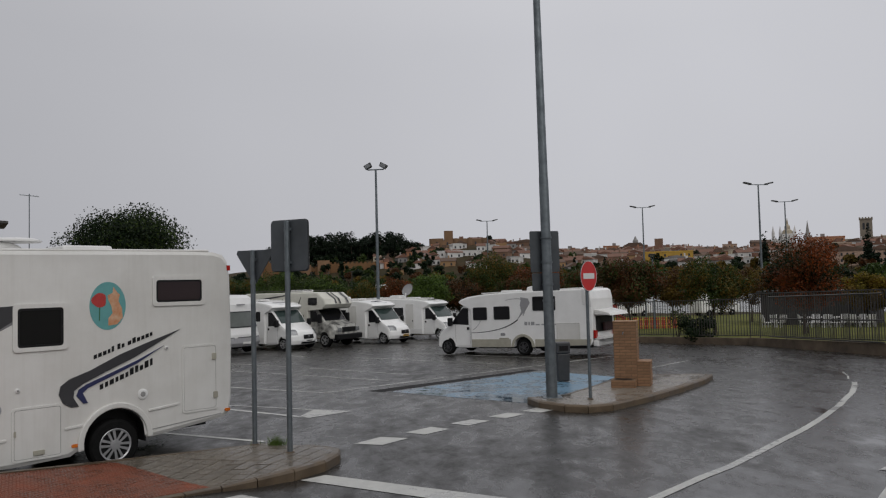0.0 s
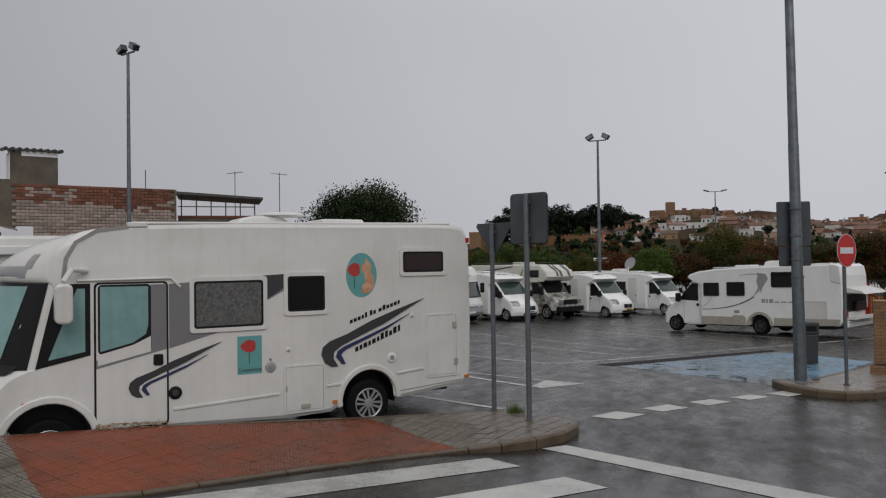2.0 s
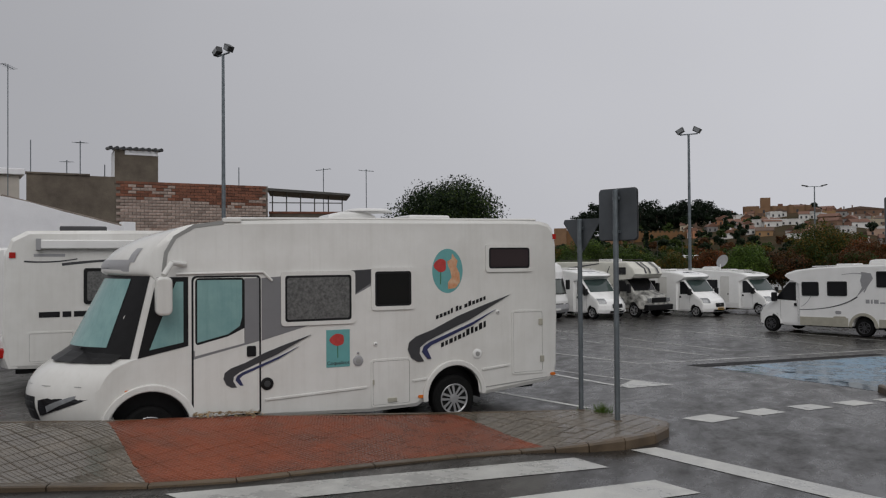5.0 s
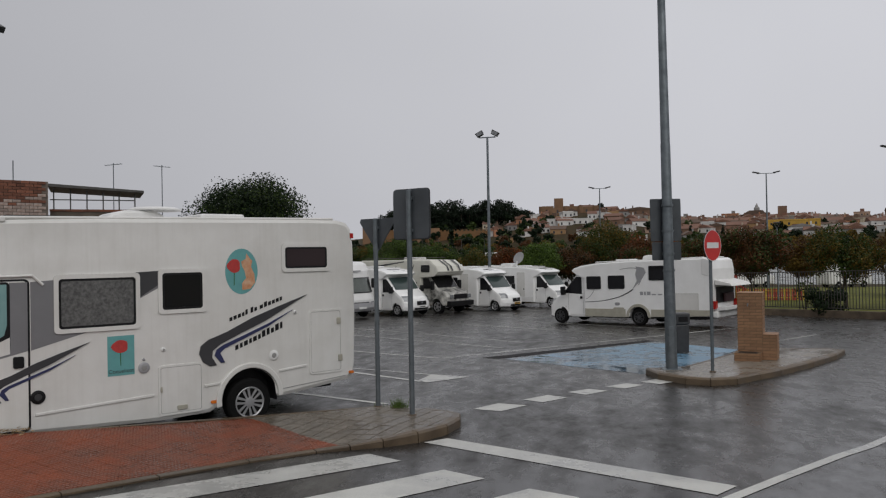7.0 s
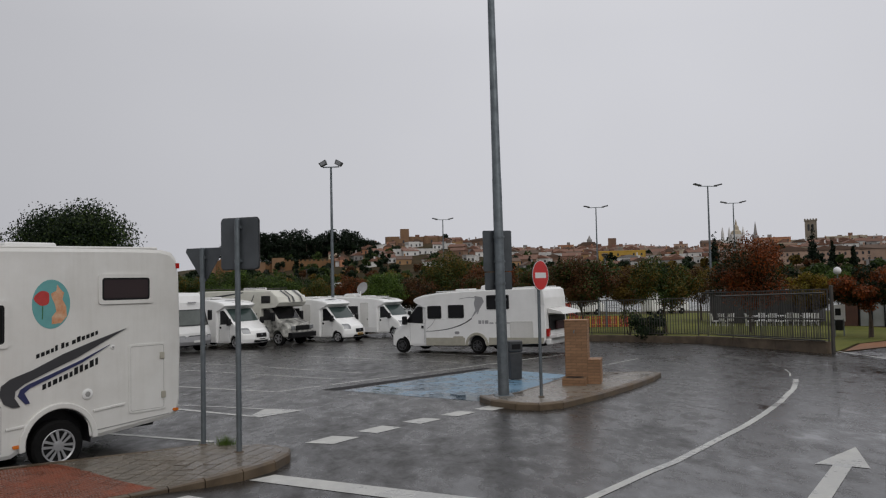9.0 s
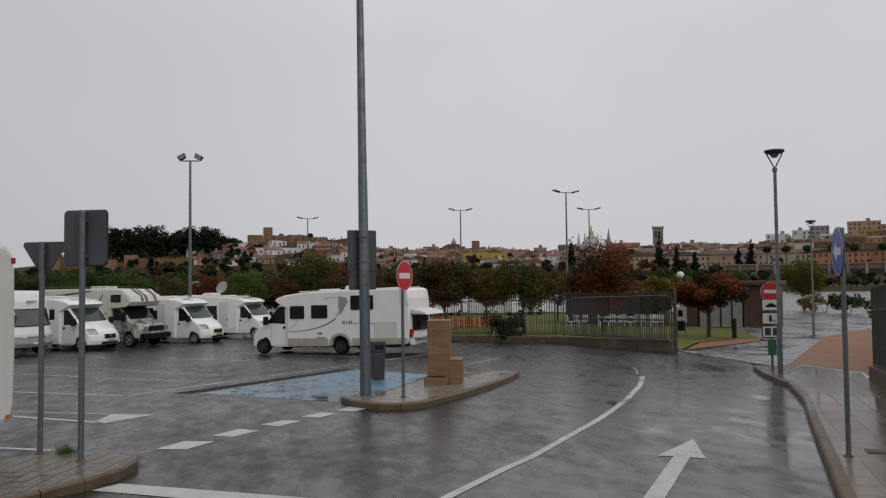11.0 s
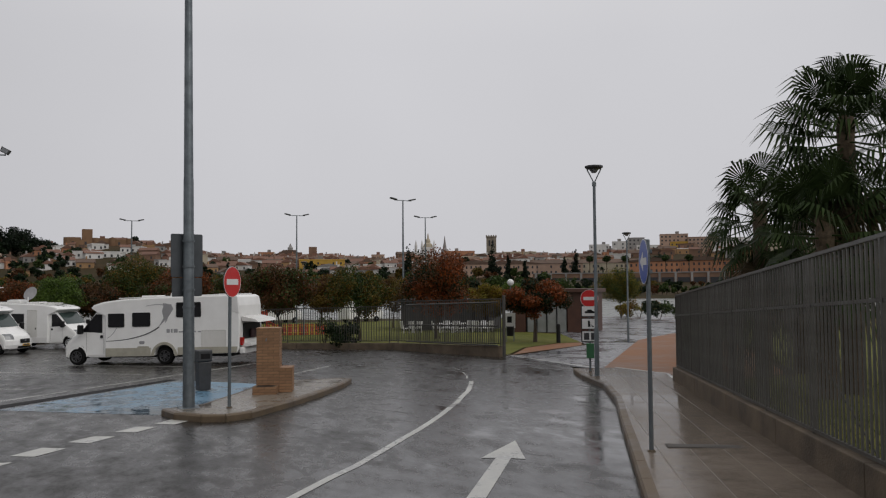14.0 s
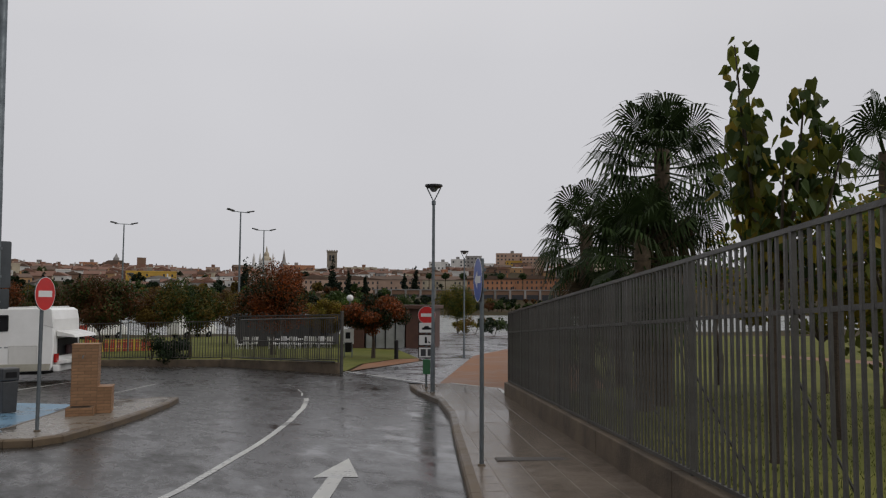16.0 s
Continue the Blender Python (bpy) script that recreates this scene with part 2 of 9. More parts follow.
def streaks(m, dark, amount):
    """Vertical streaks in the colour: rain and road film on paint, reflections and folds on the screen."""
    nt = m.node_tree
    b = nt.nodes["Principled BSDF"]
    co = nt.nodes.new("ShaderNodeTexCoord")
    mp = nt.nodes.new("ShaderNodeMapping")
    mp.inputs["Scale"].default_value = (9.0, 9.0, 0.5)
    n = nt.nodes.new("ShaderNodeTexNoise")
    n.inputs["Scale"].default_value = 1.6
    n.inputs["Detail"].default_value = 8
    n.inputs["Roughness"].default_value = 0.65
    r = nt.nodes.new("ShaderNodeMapRange")
    r.inputs["From Min"].default_value, r.inputs["From Max"].default_value = 0.48, 0.78
    r.inputs["To Max"].default_value = amount
    mx = nt.nodes.new("ShaderNodeMix")
    mx.data_type = 'RGBA'
    mx.inputs["B"].default_value = (*dark, 1)
    nt.links.new(co.outputs["Object"], mp.inputs["Vector"])
    nt.links.new(mp.outputs["Vector"], n.inputs["Vector"])
    nt.links.new(n.outputs["Fac"], r.inputs["Value"])
    nt.links.new(r.outputs["Result"], mx.inputs["Factor"])
    nt.links.new(b.inputs["Base Color"].links[0].from_socket, mx.inputs["A"])
    nt.links.new(mx.outputs["Result"], b.inputs["Base Color"])


streaks(BODY, (0.42, 0.40, 0.35), 0.16)
BODY2 = material("off_white_body_panel", (0.76, 0.76, 0.75), 0.28, color2=(0.68, 0.675, 0.66), scale=1.7, coat=0.2)
BODY3 = material("bright_white_body_panel", (0.88, 0.88, 0.87), 0.25, color2=(0.80, 0.80, 0.785), scale=1.7, coat=0.3)
BEIGE = material("beige_skirt", (0.42, 0.40, 0.33), 0.45, vary=0.2, scale=4)
GREY_BODY = material("grey_body_paint", (0.21, 0.21, 0.22), 0.3, vary=0.12, scale=2, coat=0.3)
GREY_DK = material("dark_grey_decal", (0.048, 0.048, 0.052), 0.35, vary=0.15, scale=4)
GREY_LT = material("silver_grey_decal", (0.33, 0.33, 0.34), 0.35, vary=0.12, scale=3)
NAVY = material("navy_decal", (0.03, 0.035, 0.10), 0.35, vary=0.1, scale=4)
TEAL_D = material("teal_sticker", (0.13, 0.36, 0.36), 0.4, vary=0.12, scale=8)
POPPY = material("red_sticker", (0.50, 0.05, 0.045), 0.4, vary=0.25, scale=20)
FOX = material("orange_sticker", (0.52, 0.20, 0.08), 0.4, color2=(0.62, 0.42, 0.28), scale=12)
SEAM = material("panel_seam", (0.30, 0.30, 0.29), 0.5, vary=0.2, scale=5)
GLASS_D = glass("dark_tinted_glass", (0.012, 0.012, 0.014))
# slightly lighter and more purplish than the dark tinted glass
GLASS_W = glass("purplish_dark_glass", (0.045, 0.034, 0.036), 0.12)
GLASS_T = glass("curtained_teal_glass", (0.18, 0.34, 0.33), 0.08)
SHADE_T = material("thermal_screen_teal", (0.24, 0.40, 0.39), 0.25, color2=(0.17, 0.32, 0.32), scale=2.5, spec=0.6)
# darker teal streaks paint in the windscreen's reflections and the folds' shading
streaks(SHADE_T, (0.13, 0.25, 0.25), 0.5)
CURTAIN = material("grey_net_curtain", (0.05, 0.05, 0.05), 0.35, color2=(0.16, 0.16, 0.155), scale=26, spec=0.6)
RUBBER = material("tyre_rubber", (0.010, 0.010, 0.010), 0.8, spec=0.12, vary=0.3, scale=20, bump=0.3, bump_scale=40)
ALLOY = material("alloy_silver", (0.46, 0.46, 0.47), 0.3, metal=0.45, vary=0.2, scale=15)
AMBER = material("amber_lens", (0.62, 0.16, 0.02), 0.2, vary=0.1, scale=10)
RED_L = material("red_lens", (0.40, 0.015, 0.012), 0.15, vary=0.1, scale=10)
LENS = material("clear_lens", (0.26, 0.27, 0.28), 0.12, metal=0.2, vary=0.3, scale=12)
PLATE_W = material("white_plate", (0.70, 0.70, 0.68), 0.4, vary=0.05, scale=5)
PLATE_Y = material("yellow_plate", (0.62, 0.36, 0.04), 0.4, vary=0.05, scale=5)
BRICK = material("red_brick", (0.24, 0.085, 0.045), 0.8, color2=(0.13, 0.058, 0.038), scale=2.2, bump=0.5, bump_scale=60, wear=0.35)
BRICK_Y = material("tan_brick", (0.30, 0.165, 0.085), 0.6, color2=(0.23, 0.125, 0.065), scale=9, bump=0.4, bump_scale=60, wear=0.13)
BRICK_W = material("whitewashed_brick", (0.46, 0.41, 0.37), 0.85, color2=(0.22, 0.13, 0.095), scale=2.0, bump=0.5, bump_scale=50, wear=0.25)
MORTAR = material("grey_mortar", (0.21, 0.18, 0.15), 0.9, color2=(0.11, 0.085, 0.07), scale=3, bump=0.5, bump_scale=30)
MORTAR_Y = material("tan_mortar", (0.20, 0.125, 0.07), 0.85, vary=0.3, scale=6, bump=0.4, bump_scale=40)
RENDER_D = material("stained_grey_render", (0.15, 0.125, 0.095), 0.9, color2=(0.075, 0.06, 0.048), scale=0.9, bump=0.4, bump_scale=14)
WHITEWASH = material("whitewashed_wall", (0.86, 0.86, 0.88), 0.8, color2=(0.76, 0.76, 0.78), scale=0.8, bump=0.2, bump_scale=8)
CORTEN = material("rust_brown_panel", (0.085, 0.035, 0.022), 0.6, color2=(0.055, 0.024, 0.017), scale=1.4, bump=0.2, bump_scale=25)
PLAY_RED = material("red_play_equipment", (0.42, 0.055, 0.035), 0.4, vary=0.2, scale=4)
PLAY_YEL = material("yellow_play_equipment", (0.55, 0.36, 0.05), 0.4, vary=0.2, scale=4)
PINK_SAND = material("pink_rubber_surface", (0.40, 0.19, 0.14), 0.7, vary=0.2, scale=1)
BARK = material("bark", (0.075, 0.055, 0.04), 0.95, color2=(0.04, 0.03, 0.023), scale=12, bump=0.8, bump_scale=30)
PALM_BARK = material("palm_bark", (0.13, 0.095, 0.06), 0.95, color2=(0.06, 0.045, 0.03), scale=10, bump=0.9, bump_scale=22)


def leaf(name, c, c2, island=0.35, through_light=0.3):
    """Leaf surface that lets part of the light through."""
    m = material(name, c, 0.5, color2=c2, scale=0.9, island=island, spec=0.18)
    nt = m.node_tree
    b = nt.nodes["Principled BSDF"]
    glow = nt.nodes.new("ShaderNodeBsdfTranslucent")
    both = nt.nodes.new("ShaderNodeMixShader")
    both.inputs["Fac"].default_value = through_light
    nt.links.new(b.inputs["Base Color"].links[0].from_socket, glow.inputs["Color"])
    nt.links.new(b.outputs["BSDF"], both.inputs[1])
    nt.links.new(glow.outputs["BSDF"], both.inputs[2])
    nt.links.new(both.outputs["Shader"], nt.nodes["Material Output"].inputs["Surface"])
    return m


LEAF_G = leaf("leaf_green", (0.052, 0.078, 0.018), (0.028, 0.048, 0.012))
LEAF_D = leaf("leaf_dark_green", (0.0149, 0.0279, 0.0099), (0.0087, 0.0186, 0.0068))
LEAF_L = leaf("leaf_light_green", (0.1040, 0.1600, 0.0280), (0.0600, 0.1040, 0.0200))
LEAF_R = leaf("leaf_autumn_red", (0.250, 0.058, 0.014), (0.110, 0.036, 0.011))
LEAF_B = leaf("leaf_red_brown", (0.125, 0.044, 0.018), (0.050, 0.036, 0.013))
LEAF_O = leaf("leaf_orange_green", (0.170, 0.088, 0.016), (0.060, 0.068, 0.014))
LEAF_Y = leaf("leaf_yellow", (0.27, 0.195, 0.026), (0.13, 0.125, 0.022), through_light=0.5)
LEAF_OLIVE = leaf("leaf_olive", (0.120, 0.130, 0.022), (0.070, 0.086, 0.018), through_light=0.5)
LEAF_P = leaf("palm_frond", (0.038, 0.058, 0.018), (0.018, 0.032, 0.011), through_light=0.12)
LEAF_P.node_tree.nodes["Principled BSDF"].inputs["Specular IOR Level"].default_value = 0.06
LEAF_DEAD = leaf("palm_dead_frond", (0.1240, 0.0961, 0.0558), (0.0682, 0.0527, 0.0310))
PINE = leaf("pine_needles", (0.0112, 0.0211, 0.0093), (0.0062, 0.0124, 0.0062), 0.3)
GRASS = leaf("grass_blades", (0.115, 0.128, 0.034), (0.070, 0.086, 0.022), 0.4)


# ---- mesh helpers ----
class Shape:
    """Collects faces for one mesh."""

    def __init__(self):
        self.v, self.f = [], []

    def add(self, verts, faces):
        n = len(self.v)
        self.v += [tuple(p) for p in verts]
        self.f += [tuple(n + i for i in q) for q in faces]
        return self

    def box(self, x0, y0, z0, x1, y1, z1):
        return self.add([(x0, y0, z0), (x1, y0, z0), (x1, y1, z0), (x0, y1, z0), (x0, y0, z1), (x1, y0, z1), (x1, y1, z1), (x0, y1, z1)],
                        [(0, 3, 2, 1), (4, 5, 6, 7), (0, 1, 5, 4), (1, 2, 6, 5), (2, 3, 7, 6), (3, 0, 4, 7)])

    def prism(self, outline, axis, a, b):
        """Outline (two coordinates a point, counter-clockwise) pushed along an axis from a to b."""
        def place(p, d):
            return {"x": (d, p[0], p[1]), "y": (p[0], d, p[1]), "z": (p[0], p[1], d)}[axis]
        n = len(outline)
        vs = [place(p, a) for p in outline] + [place(p, b) for p in outline]
        fs = [tuple(range(n))[::-1], tuple(range(n, 2 * n))] + [(i, (i + 1) % n, n + (i + 1) % n, n + i) for i in range(n)]
        if axis == "y":
            fs = [q[::-1] for q in fs]
        return self.add(vs, fs)

    def rod(self, p, q, r, r2=None, n=10, caps=True):
        p, q = Vector(p), Vector(q)
        d = (q - p).normalized()
        s = d.orthogonal().normalized()
        t = d.cross(s)
        r2 = r if r2 is None else r2
        vs = []
        for c, rad in ((p, r), (q, r2)):
            for i in range(n):
                a = 2 * math.pi * i / n
                vs.append(c + (s * math.cos(a) + t * math.sin(a)) * rad)
        fs = [(i, (i + 1) % n, n + (i + 1) % n, n + i) for i in range(n)]
        if caps:
            fs += [tuple(range(n))[::-1], tuple(range(n, 2 * n))]
        return self.add(vs, fs)

    def lathe(self, profile, n=20, axis="z", origin=(0, 0, 0)):
        """Profile of (radius, height) turned about an axis."""
        vs, fs = [], []
        for r, h in profile:
            for i in range(n):
                a = 2 * math.pi * i / n
                c, s = r * math.cos(a), r * math.sin(a)
                p = {"z": (c, s, h), "y": (c, h, -s), "x": (h, c, s)}[axis]
                vs.append((p[0] + origin[0], p[1] + origin[1], p[2] + origin[2]))
        for k in range(len(profile) - 1):
            for i in range(n):
                j = (i + 1) % n
                fs.append((k * n + i, k * n + j, (k + 1) * n + j, (k + 1) * n + i))
        fs += [tuple(range(n))[::-1], tuple((len(profile) - 1) * n + i for i in range(n))]
        return self.add(vs, fs)

    def ball(self, c, r, n=12, m=8, sz=1.0):
        prof = [(max(1e-4, r * math.sin(math.pi * k / m)), -r * sz * math.cos(math.pi * k / m)) for k in range(m + 1)]
        return self.lathe(prof, n, "z", c)

    def moved(self, m):
        self.v = [tuple(m @ Vector(p)) for p in self.v]
        return self

    def mesh(self, name, mat, smooth=False):
        me = bpy.data.meshes.new(name)
        me.from_pydata(self.v, [], self.f)
        me.materials.append(mat)
        if smooth:
            me.shade_smooth()
        me.update()
        return me


def rise(ob, width, segments=2):
    mod = ob.modifiers.new("edge", 'BEVEL')
    mod.width, mod.segments, mod.limit_method, mod.angle_limit = width, segments, 'ANGLE', radians(35)
    mod.harden_normals = False
    return ob


def part(name, shape, mat, parent=None, label="", bevel=0.0, smooth=False, segments=2):
    me = shape if isinstance(shape, bpy.types.Mesh) else shape.mesh(name, mat, smooth)
    ob = new(name, me)
    if parent is not None:
        ob.parent = parent
    if smooth:
        me.set_sharp_from_angle(angle=radians(22))
    if bevel:
        rise(ob, bevel, segments)
    return tagged(ob, label)


def thing(name, m, label, category, group="", kind=""):
    ob = new(name)
    ob.empty_display_size = 0.2
    ob.matrix_world = m
    return tagged(ob, label, category, group, kind)


def solo(name, shape, mat, label, category="", group="", kind="", bevel=0.0, smooth=False, m=None):
    ob = part(name, shape, mat, None, label, bevel, smooth)
    if m is not None:
        ob.matrix_world = m
    return tagged(ob, label, category, group, kind)


def arc(cx, cy, r, a0, a1, n):
    return [(cx + r * math.cos(radians(a0 + (a1 - a0) * i / n)), cy + r * math.sin(radians(a0 + (a1 - a0) * i / n))) for i in range(n + 1)]


def rounded(x0, y0, x1, y1, r, n=4):
    return (arc(x1 - r, y1 - r, r, 0, 90, n) + arc(x0 + r, y1 - r, r, 90, 180, n) + arc(x0 + r, y0 + r, r, 180, 270, n)
            + arc(x1 - r, y0 + r, r, 270, 360, n))


def smoothstep(a, b, x):
    t = min(1.0, max(0.0, (x - a) / (b - a)))
    return t * t * (3 - 2 * t)


# ---- the ground: one sheet down to the river and up the far hills ----
SN, CN = math.sin(radians(25)), math.cos(radians(25))


def across(x, y):
    return x * SN + y * CN


def plane_z(y):
    return 0.56 - 0.031 * y if y < 46 else -0.866 - 0.012 * (min(y, 160) - 46)


def hill(x, y):
    """Height of the far bank's hills."""
    w = across(x, y)
    az = math.degrees(math.atan2(x, y))
    climb = smoothstep(285, 640, w)
    crest = 25.5 + 2.5 * math.sin(az * 0.16 + 1.0) + 1.2 * math.sin(az * 0.5)
    z = crest * climb
    z += 11.0 * math.exp(-((x + 60) / 85) ** 2 - ((y - 520) / 120) ** 2)
    z += 9.0 * math.exp(-((x - 20) / 45) ** 2 - ((y - 525) / 90) ** 2)
    z += 13.0 * smoothstep(44, 54, az) * smoothstep(420, 650, w)
    return z - 16 * smoothstep(-14, -24, az) * climb


def ground_z(x, y):
    w = across(x, y)
    near = plane_z(y)
    if w < 96:
        return near
    bank = smoothstep(96, 108, w)
    z = near * (1 - bank) + (-4.4) * bank
    far = smoothstep(262, 276, w)
    return z * (1 - far) + (-1.2 + hill(x, y)) * far


def road_z(x, y, h=0.0):
    return plane_z(y) + h


def sheet(name, outline, mat, h, label, category="", kind="structure", thick=0.0, bevel=0.0):
    """A flat patch on the sloping ground; with thickness it is a slab."""
    s = Shape()
    n = len(outline)
    top = [(x, y, road_z(x, y, h)) for x, y in outline]
    if thick:
        low = [(x, y, road_z(x, y, h - thick)) for x, y in outline]
        s.add(top + low, [tuple(range(n))] + [(i, n + i, n + (i + 1) % n, (i + 1) % n) for i in range(n)])
    else:
        s.add(top, [tuple(range(n))])
    return solo(name, s, mat, label, category, kind=kind, bevel=bevel)


def build_ground():
    edge = lambda a, b, n: [a + (b - a) * i / n for i in range(n)]
    xs = edge(-3000, -400, 6) + edge(-400, -60, 12) + edge(-60, 60, 24) + edge(60, 800, 30) + edge(800, 3000, 6) + [3000]
    ys = edge(-3000, -40, 5) + edge(-40, 90, 26) + edge(90, 320, 56) + edge(320, 760, 24) + edge(760, 4000, 8) + [4000]
    vs, fs = [], []
    for y in ys:
        for x in xs:
            vs.append((x, y, ground_z(x, y) - 0.03))
    nx = len(xs)
    for j in range(len(ys) - 1):
        for i in range(nx - 1):
            fs.append((j * nx + i, j * nx + i + 1, (j + 1) * nx + i + 1, (j + 1) * nx + i))
    s = Shape().add(vs, fs)
    return solo("ground", s, EARTH, "earth and scrub ground running down to the river", "ground", kind="structure", smooth=True)


build_ground()
river = Shape().add([(-1500 * CN + 100 * SN, 1500 * SN + 100 * CN, -2.3), (1500 * CN + 100 * SN, -1500 * SN + 100 * CN, -2.3),
                     (1500 * CN + 275 * SN, -1500 * SN + 275 * CN, -2.3), (-1500 * CN + 275 * SN, 1500 * SN + 275 * CN, -2.3)], [(0, 1, 2, 3)])
solo("water", river, WATER, "wide grey river reflecting an overcast sky", "river", kind="structure")

# the car park's asphalt, one wet sheet
sheet("road", [(-45, -12), (5.0, -12), (5.2, 5.2), (5.9, 6.34), (8.51, 10.02), (10.15, 12.3), (11.63, 14.68), (12.6, 16.9), (14.0, 19.2), (14.75, 20.6), (15.0, 22.0),
               (15.9, 26.6), (14.3, 35.2), (5.2, 46), (4, 56), (-8, 53), (-30, 38), (-45, 20)], ASPHALT, 0.0,
      "dark wet asphalt of the car park and its road", "road")


# ---- paved islands, kerbs and road markings ----
def ring(outer, width, inward):
    """Inner outline of a kerb: outer points shifted by width."""
    out = []
    n = len(outer)
    for i, p in enumerate(outer):
        a, b = outer[max(0, i - 1)], outer[min(n - 1, i + 1)]
        d = Vector((b[0] - a[0], b[1] - a[1])).normalized()
        out.append((p[0] - d.y * width * inward, p[1] + d.x * width * inward))
    return out


def kerb(name, outer, inward, label, h=0.13, width=0.15, piece=1.0, heights=None):
    """A row of kerb stones along a line; each stone is a piece of its own."""
    holder = thing(name, Matrix.Identity(4), label, "kerb", kind="structure")
    inner = ring(outer, width, inward)
    heights = heights or [h] * len(outer)
    for (a, b), (c, d), (ha, hb) in zip(zip(outer, outer[1:]), zip(inner, inner[1:]), zip(heights, heights[1:])):
        length = math.dist(a, b)
        k = max(1, round(length / piece))
        for i in range(k):
            t0, t1 = i / k + 0.006 / length, (i + 1) / k - 0.006 / length
            lerp = lambda p, q, t: (p[0] + (q[0] - p[0]) * t, p[1] + (q[1] - p[1]) * t)
            q = [lerp(a, b, t0), lerp(a, b, t1), lerp(c, d, t1), lerp(c, d, t0)]
            # a chamfered outer edge
            e = [lerp(q[0], q[3], 0.18), lerp(q[1], q[2], 0.18)]
            h0, h1 = ha + (hb - ha) * t0, ha + (hb - ha) * t1
            vs = [(x, y, road_z(x, y, -0.1)) for x, y in q] + [(q[0][0], q[0][1], road_z(*q[0], h0 * 0.78)), (q[1][0], q[1][1], road_z(*q[1], h1 * 0.78))]
            vs += [(x, y, road_z(x, y, hh)) for (x, y), hh in ((e[0], h0), (e[1], h1), (q[2], h1), (q[3], h0))]
            fs = [(0, 1, 5, 4), (4, 5, 7, 6), (6, 7, 8, 9), (2, 3, 9, 8), (1, 2, 8, 7, 5), (3, 0, 4, 6, 9)]
            if inward < 0:
                fs = [f[::-1] for f in fs]
            part("kerb_stone", Shape().add(vs, fs), KERB, holder)
    return inner


# pavement in front of the white camper: red and grey ribbed tiles with a rounded tip
# the kerb is dropped to the road along the zebra crossing and rises again towards the tip
FRONT = [(-14.5, 0.4), (-9.0, 3.3), (-5.99, 4.96), (-5.21, 5.40), (-4.58, 5.90), (-4.25, 6.31), (-3.65, 6.98), (-3.01, 7.70), (-2.43, 8.22), (-2.09, 8.41), (-1.74, 8.58), (-1.38, 8.88), (-1.10, 9.39), (-1.0, 9.88), (-1.03, 10.2), (-1.22, 10.42), (-1.55, 10.62)]
DROP = [0.09, 0.08, 0.05, 0.028, 0.024, 0.024, 0.024, 0.024, 0.026, 0.05, 0.095, 0.13, 0.13, 0.13, 0.13, 0.13, 0.13]
BACK = [(-2.2, 10.80), (-3.66, 9.90), (-5.85, 8.10), (-7.18, 6.77), (-8.4, 6.14), (-13.6, 3.15)]
inner = kerb("kerb_1", FRONT, 1, "worn stone kerb round the tip of the tiled pavement, dropped at the crossing", piece=0.9, width=0.12, heights=DROP)
kerb("kerb_2", [inner[-1]] + BACK, 1, "stone kerb along the parking bay side of the pavement", piece=1.0, width=0.10, heights=[0.128, 0.128, 0.132, 0.215, 0.272, 0.276, 0.276])


def ramp_h(x, y):
    """Height of the pavement over the road: level at the back, sloping down to the dropped kerb."""
    best, low = 1e9, 0.124
    for (ax, ay), (bx, by), ha, hb in zip(FRONT, FRONT[1:], DROP, DROP[1:]):
        dx, dy = bx - ax, by - ay
        t = min(1.0, max(0.0, ((x - ax) * dx + (y - ay) * dy) / (dx * dx + dy * dy)))
        d = math.hypot(x - ax - dx * t, y - ay - dy * t)
        if d < best:
            best, low = d, ha + (hb - ha) * t
    back = 0.126 + 0.146 * smoothstep(-3.5, -7.2, x)
    return low - 0.004 + (back - low) * smoothstep(0.0, 1.9, best)


def inside(p, poly):
    hit = False
    for (x0, y0), (x1, y1) in zip(poly, poly[1:] + poly[:1]):
        if (y0 > p[1]) != (y1 > p[1]) and p[0] < (x1 - x0) * (p[1] - y0) / (y1 - y0) + x0:
            hit = not hit
    return hit


def tile_mesh(size, gap, ribs, mat, name, studs=False, lift=0.0042):
    """A paving tile with a fine ribbed or studded face."""
    s = Shape()
    a = size / 2 - gap / 2
    s.box(-a, -a, -0.02, a, a, 0.0)
    k = 2 * a / ribs
    for i in range(ribs):
        if not studs:
            s.box(-a + k * (i + 0.2), -a + 0.004, 0.0, -a + k * (i + 0.8), a - 0.004, lift)
            continue
        for j in range(ribs):
            x0, y0, x1, y1 = -a + k * (i + 0.14), -a + k * (j + 0.14), -a + k * (i + 0.86), -a + k * (j + 0.86)
            s.add([(x0, y0, 0), (x1, y0, 0), (x1, y1, 0), (x0, y1, 0)] + [(x0 + 0.003, y0 + 0.003, 0.005), (x1 - 0.003, y0 + 0.003, 0.005), (x1 - 0.003, y1 - 0.003, 0.005), (x0 + 0.003, y1 - 0.003, 0.005)],
                  [(4, 5, 6, 7), (0, 1, 5, 4), (1, 2, 6, 5), (2, 3, 7, 6), (3, 0, 4, 7)])
    return s.mesh(name, mat)


def clip(poly, a, b, keep):
    """The part of a convex outline on one side of the line a-b (keep +1: left of it)."""
    side = lambda p: keep * ((b[0] - a[0]) * (p[1] - a[1]) - (b[1] - a[1]) * (p[0] - a[0]))
    out = []
    for p, q in zip(poly, poly[1:] + poly[:1]):
        sp_, sq = side(p), side(q)
        if sp_ >= 0:
            out.append(p)
        if (sp_ < 0) != (sq < 0):
            t = sp_ / (sp_ - sq)
            out.append((p[0] + (q[0] - p[0]) * t, p[1] + (q[1] - p[1]) * t))
    return out


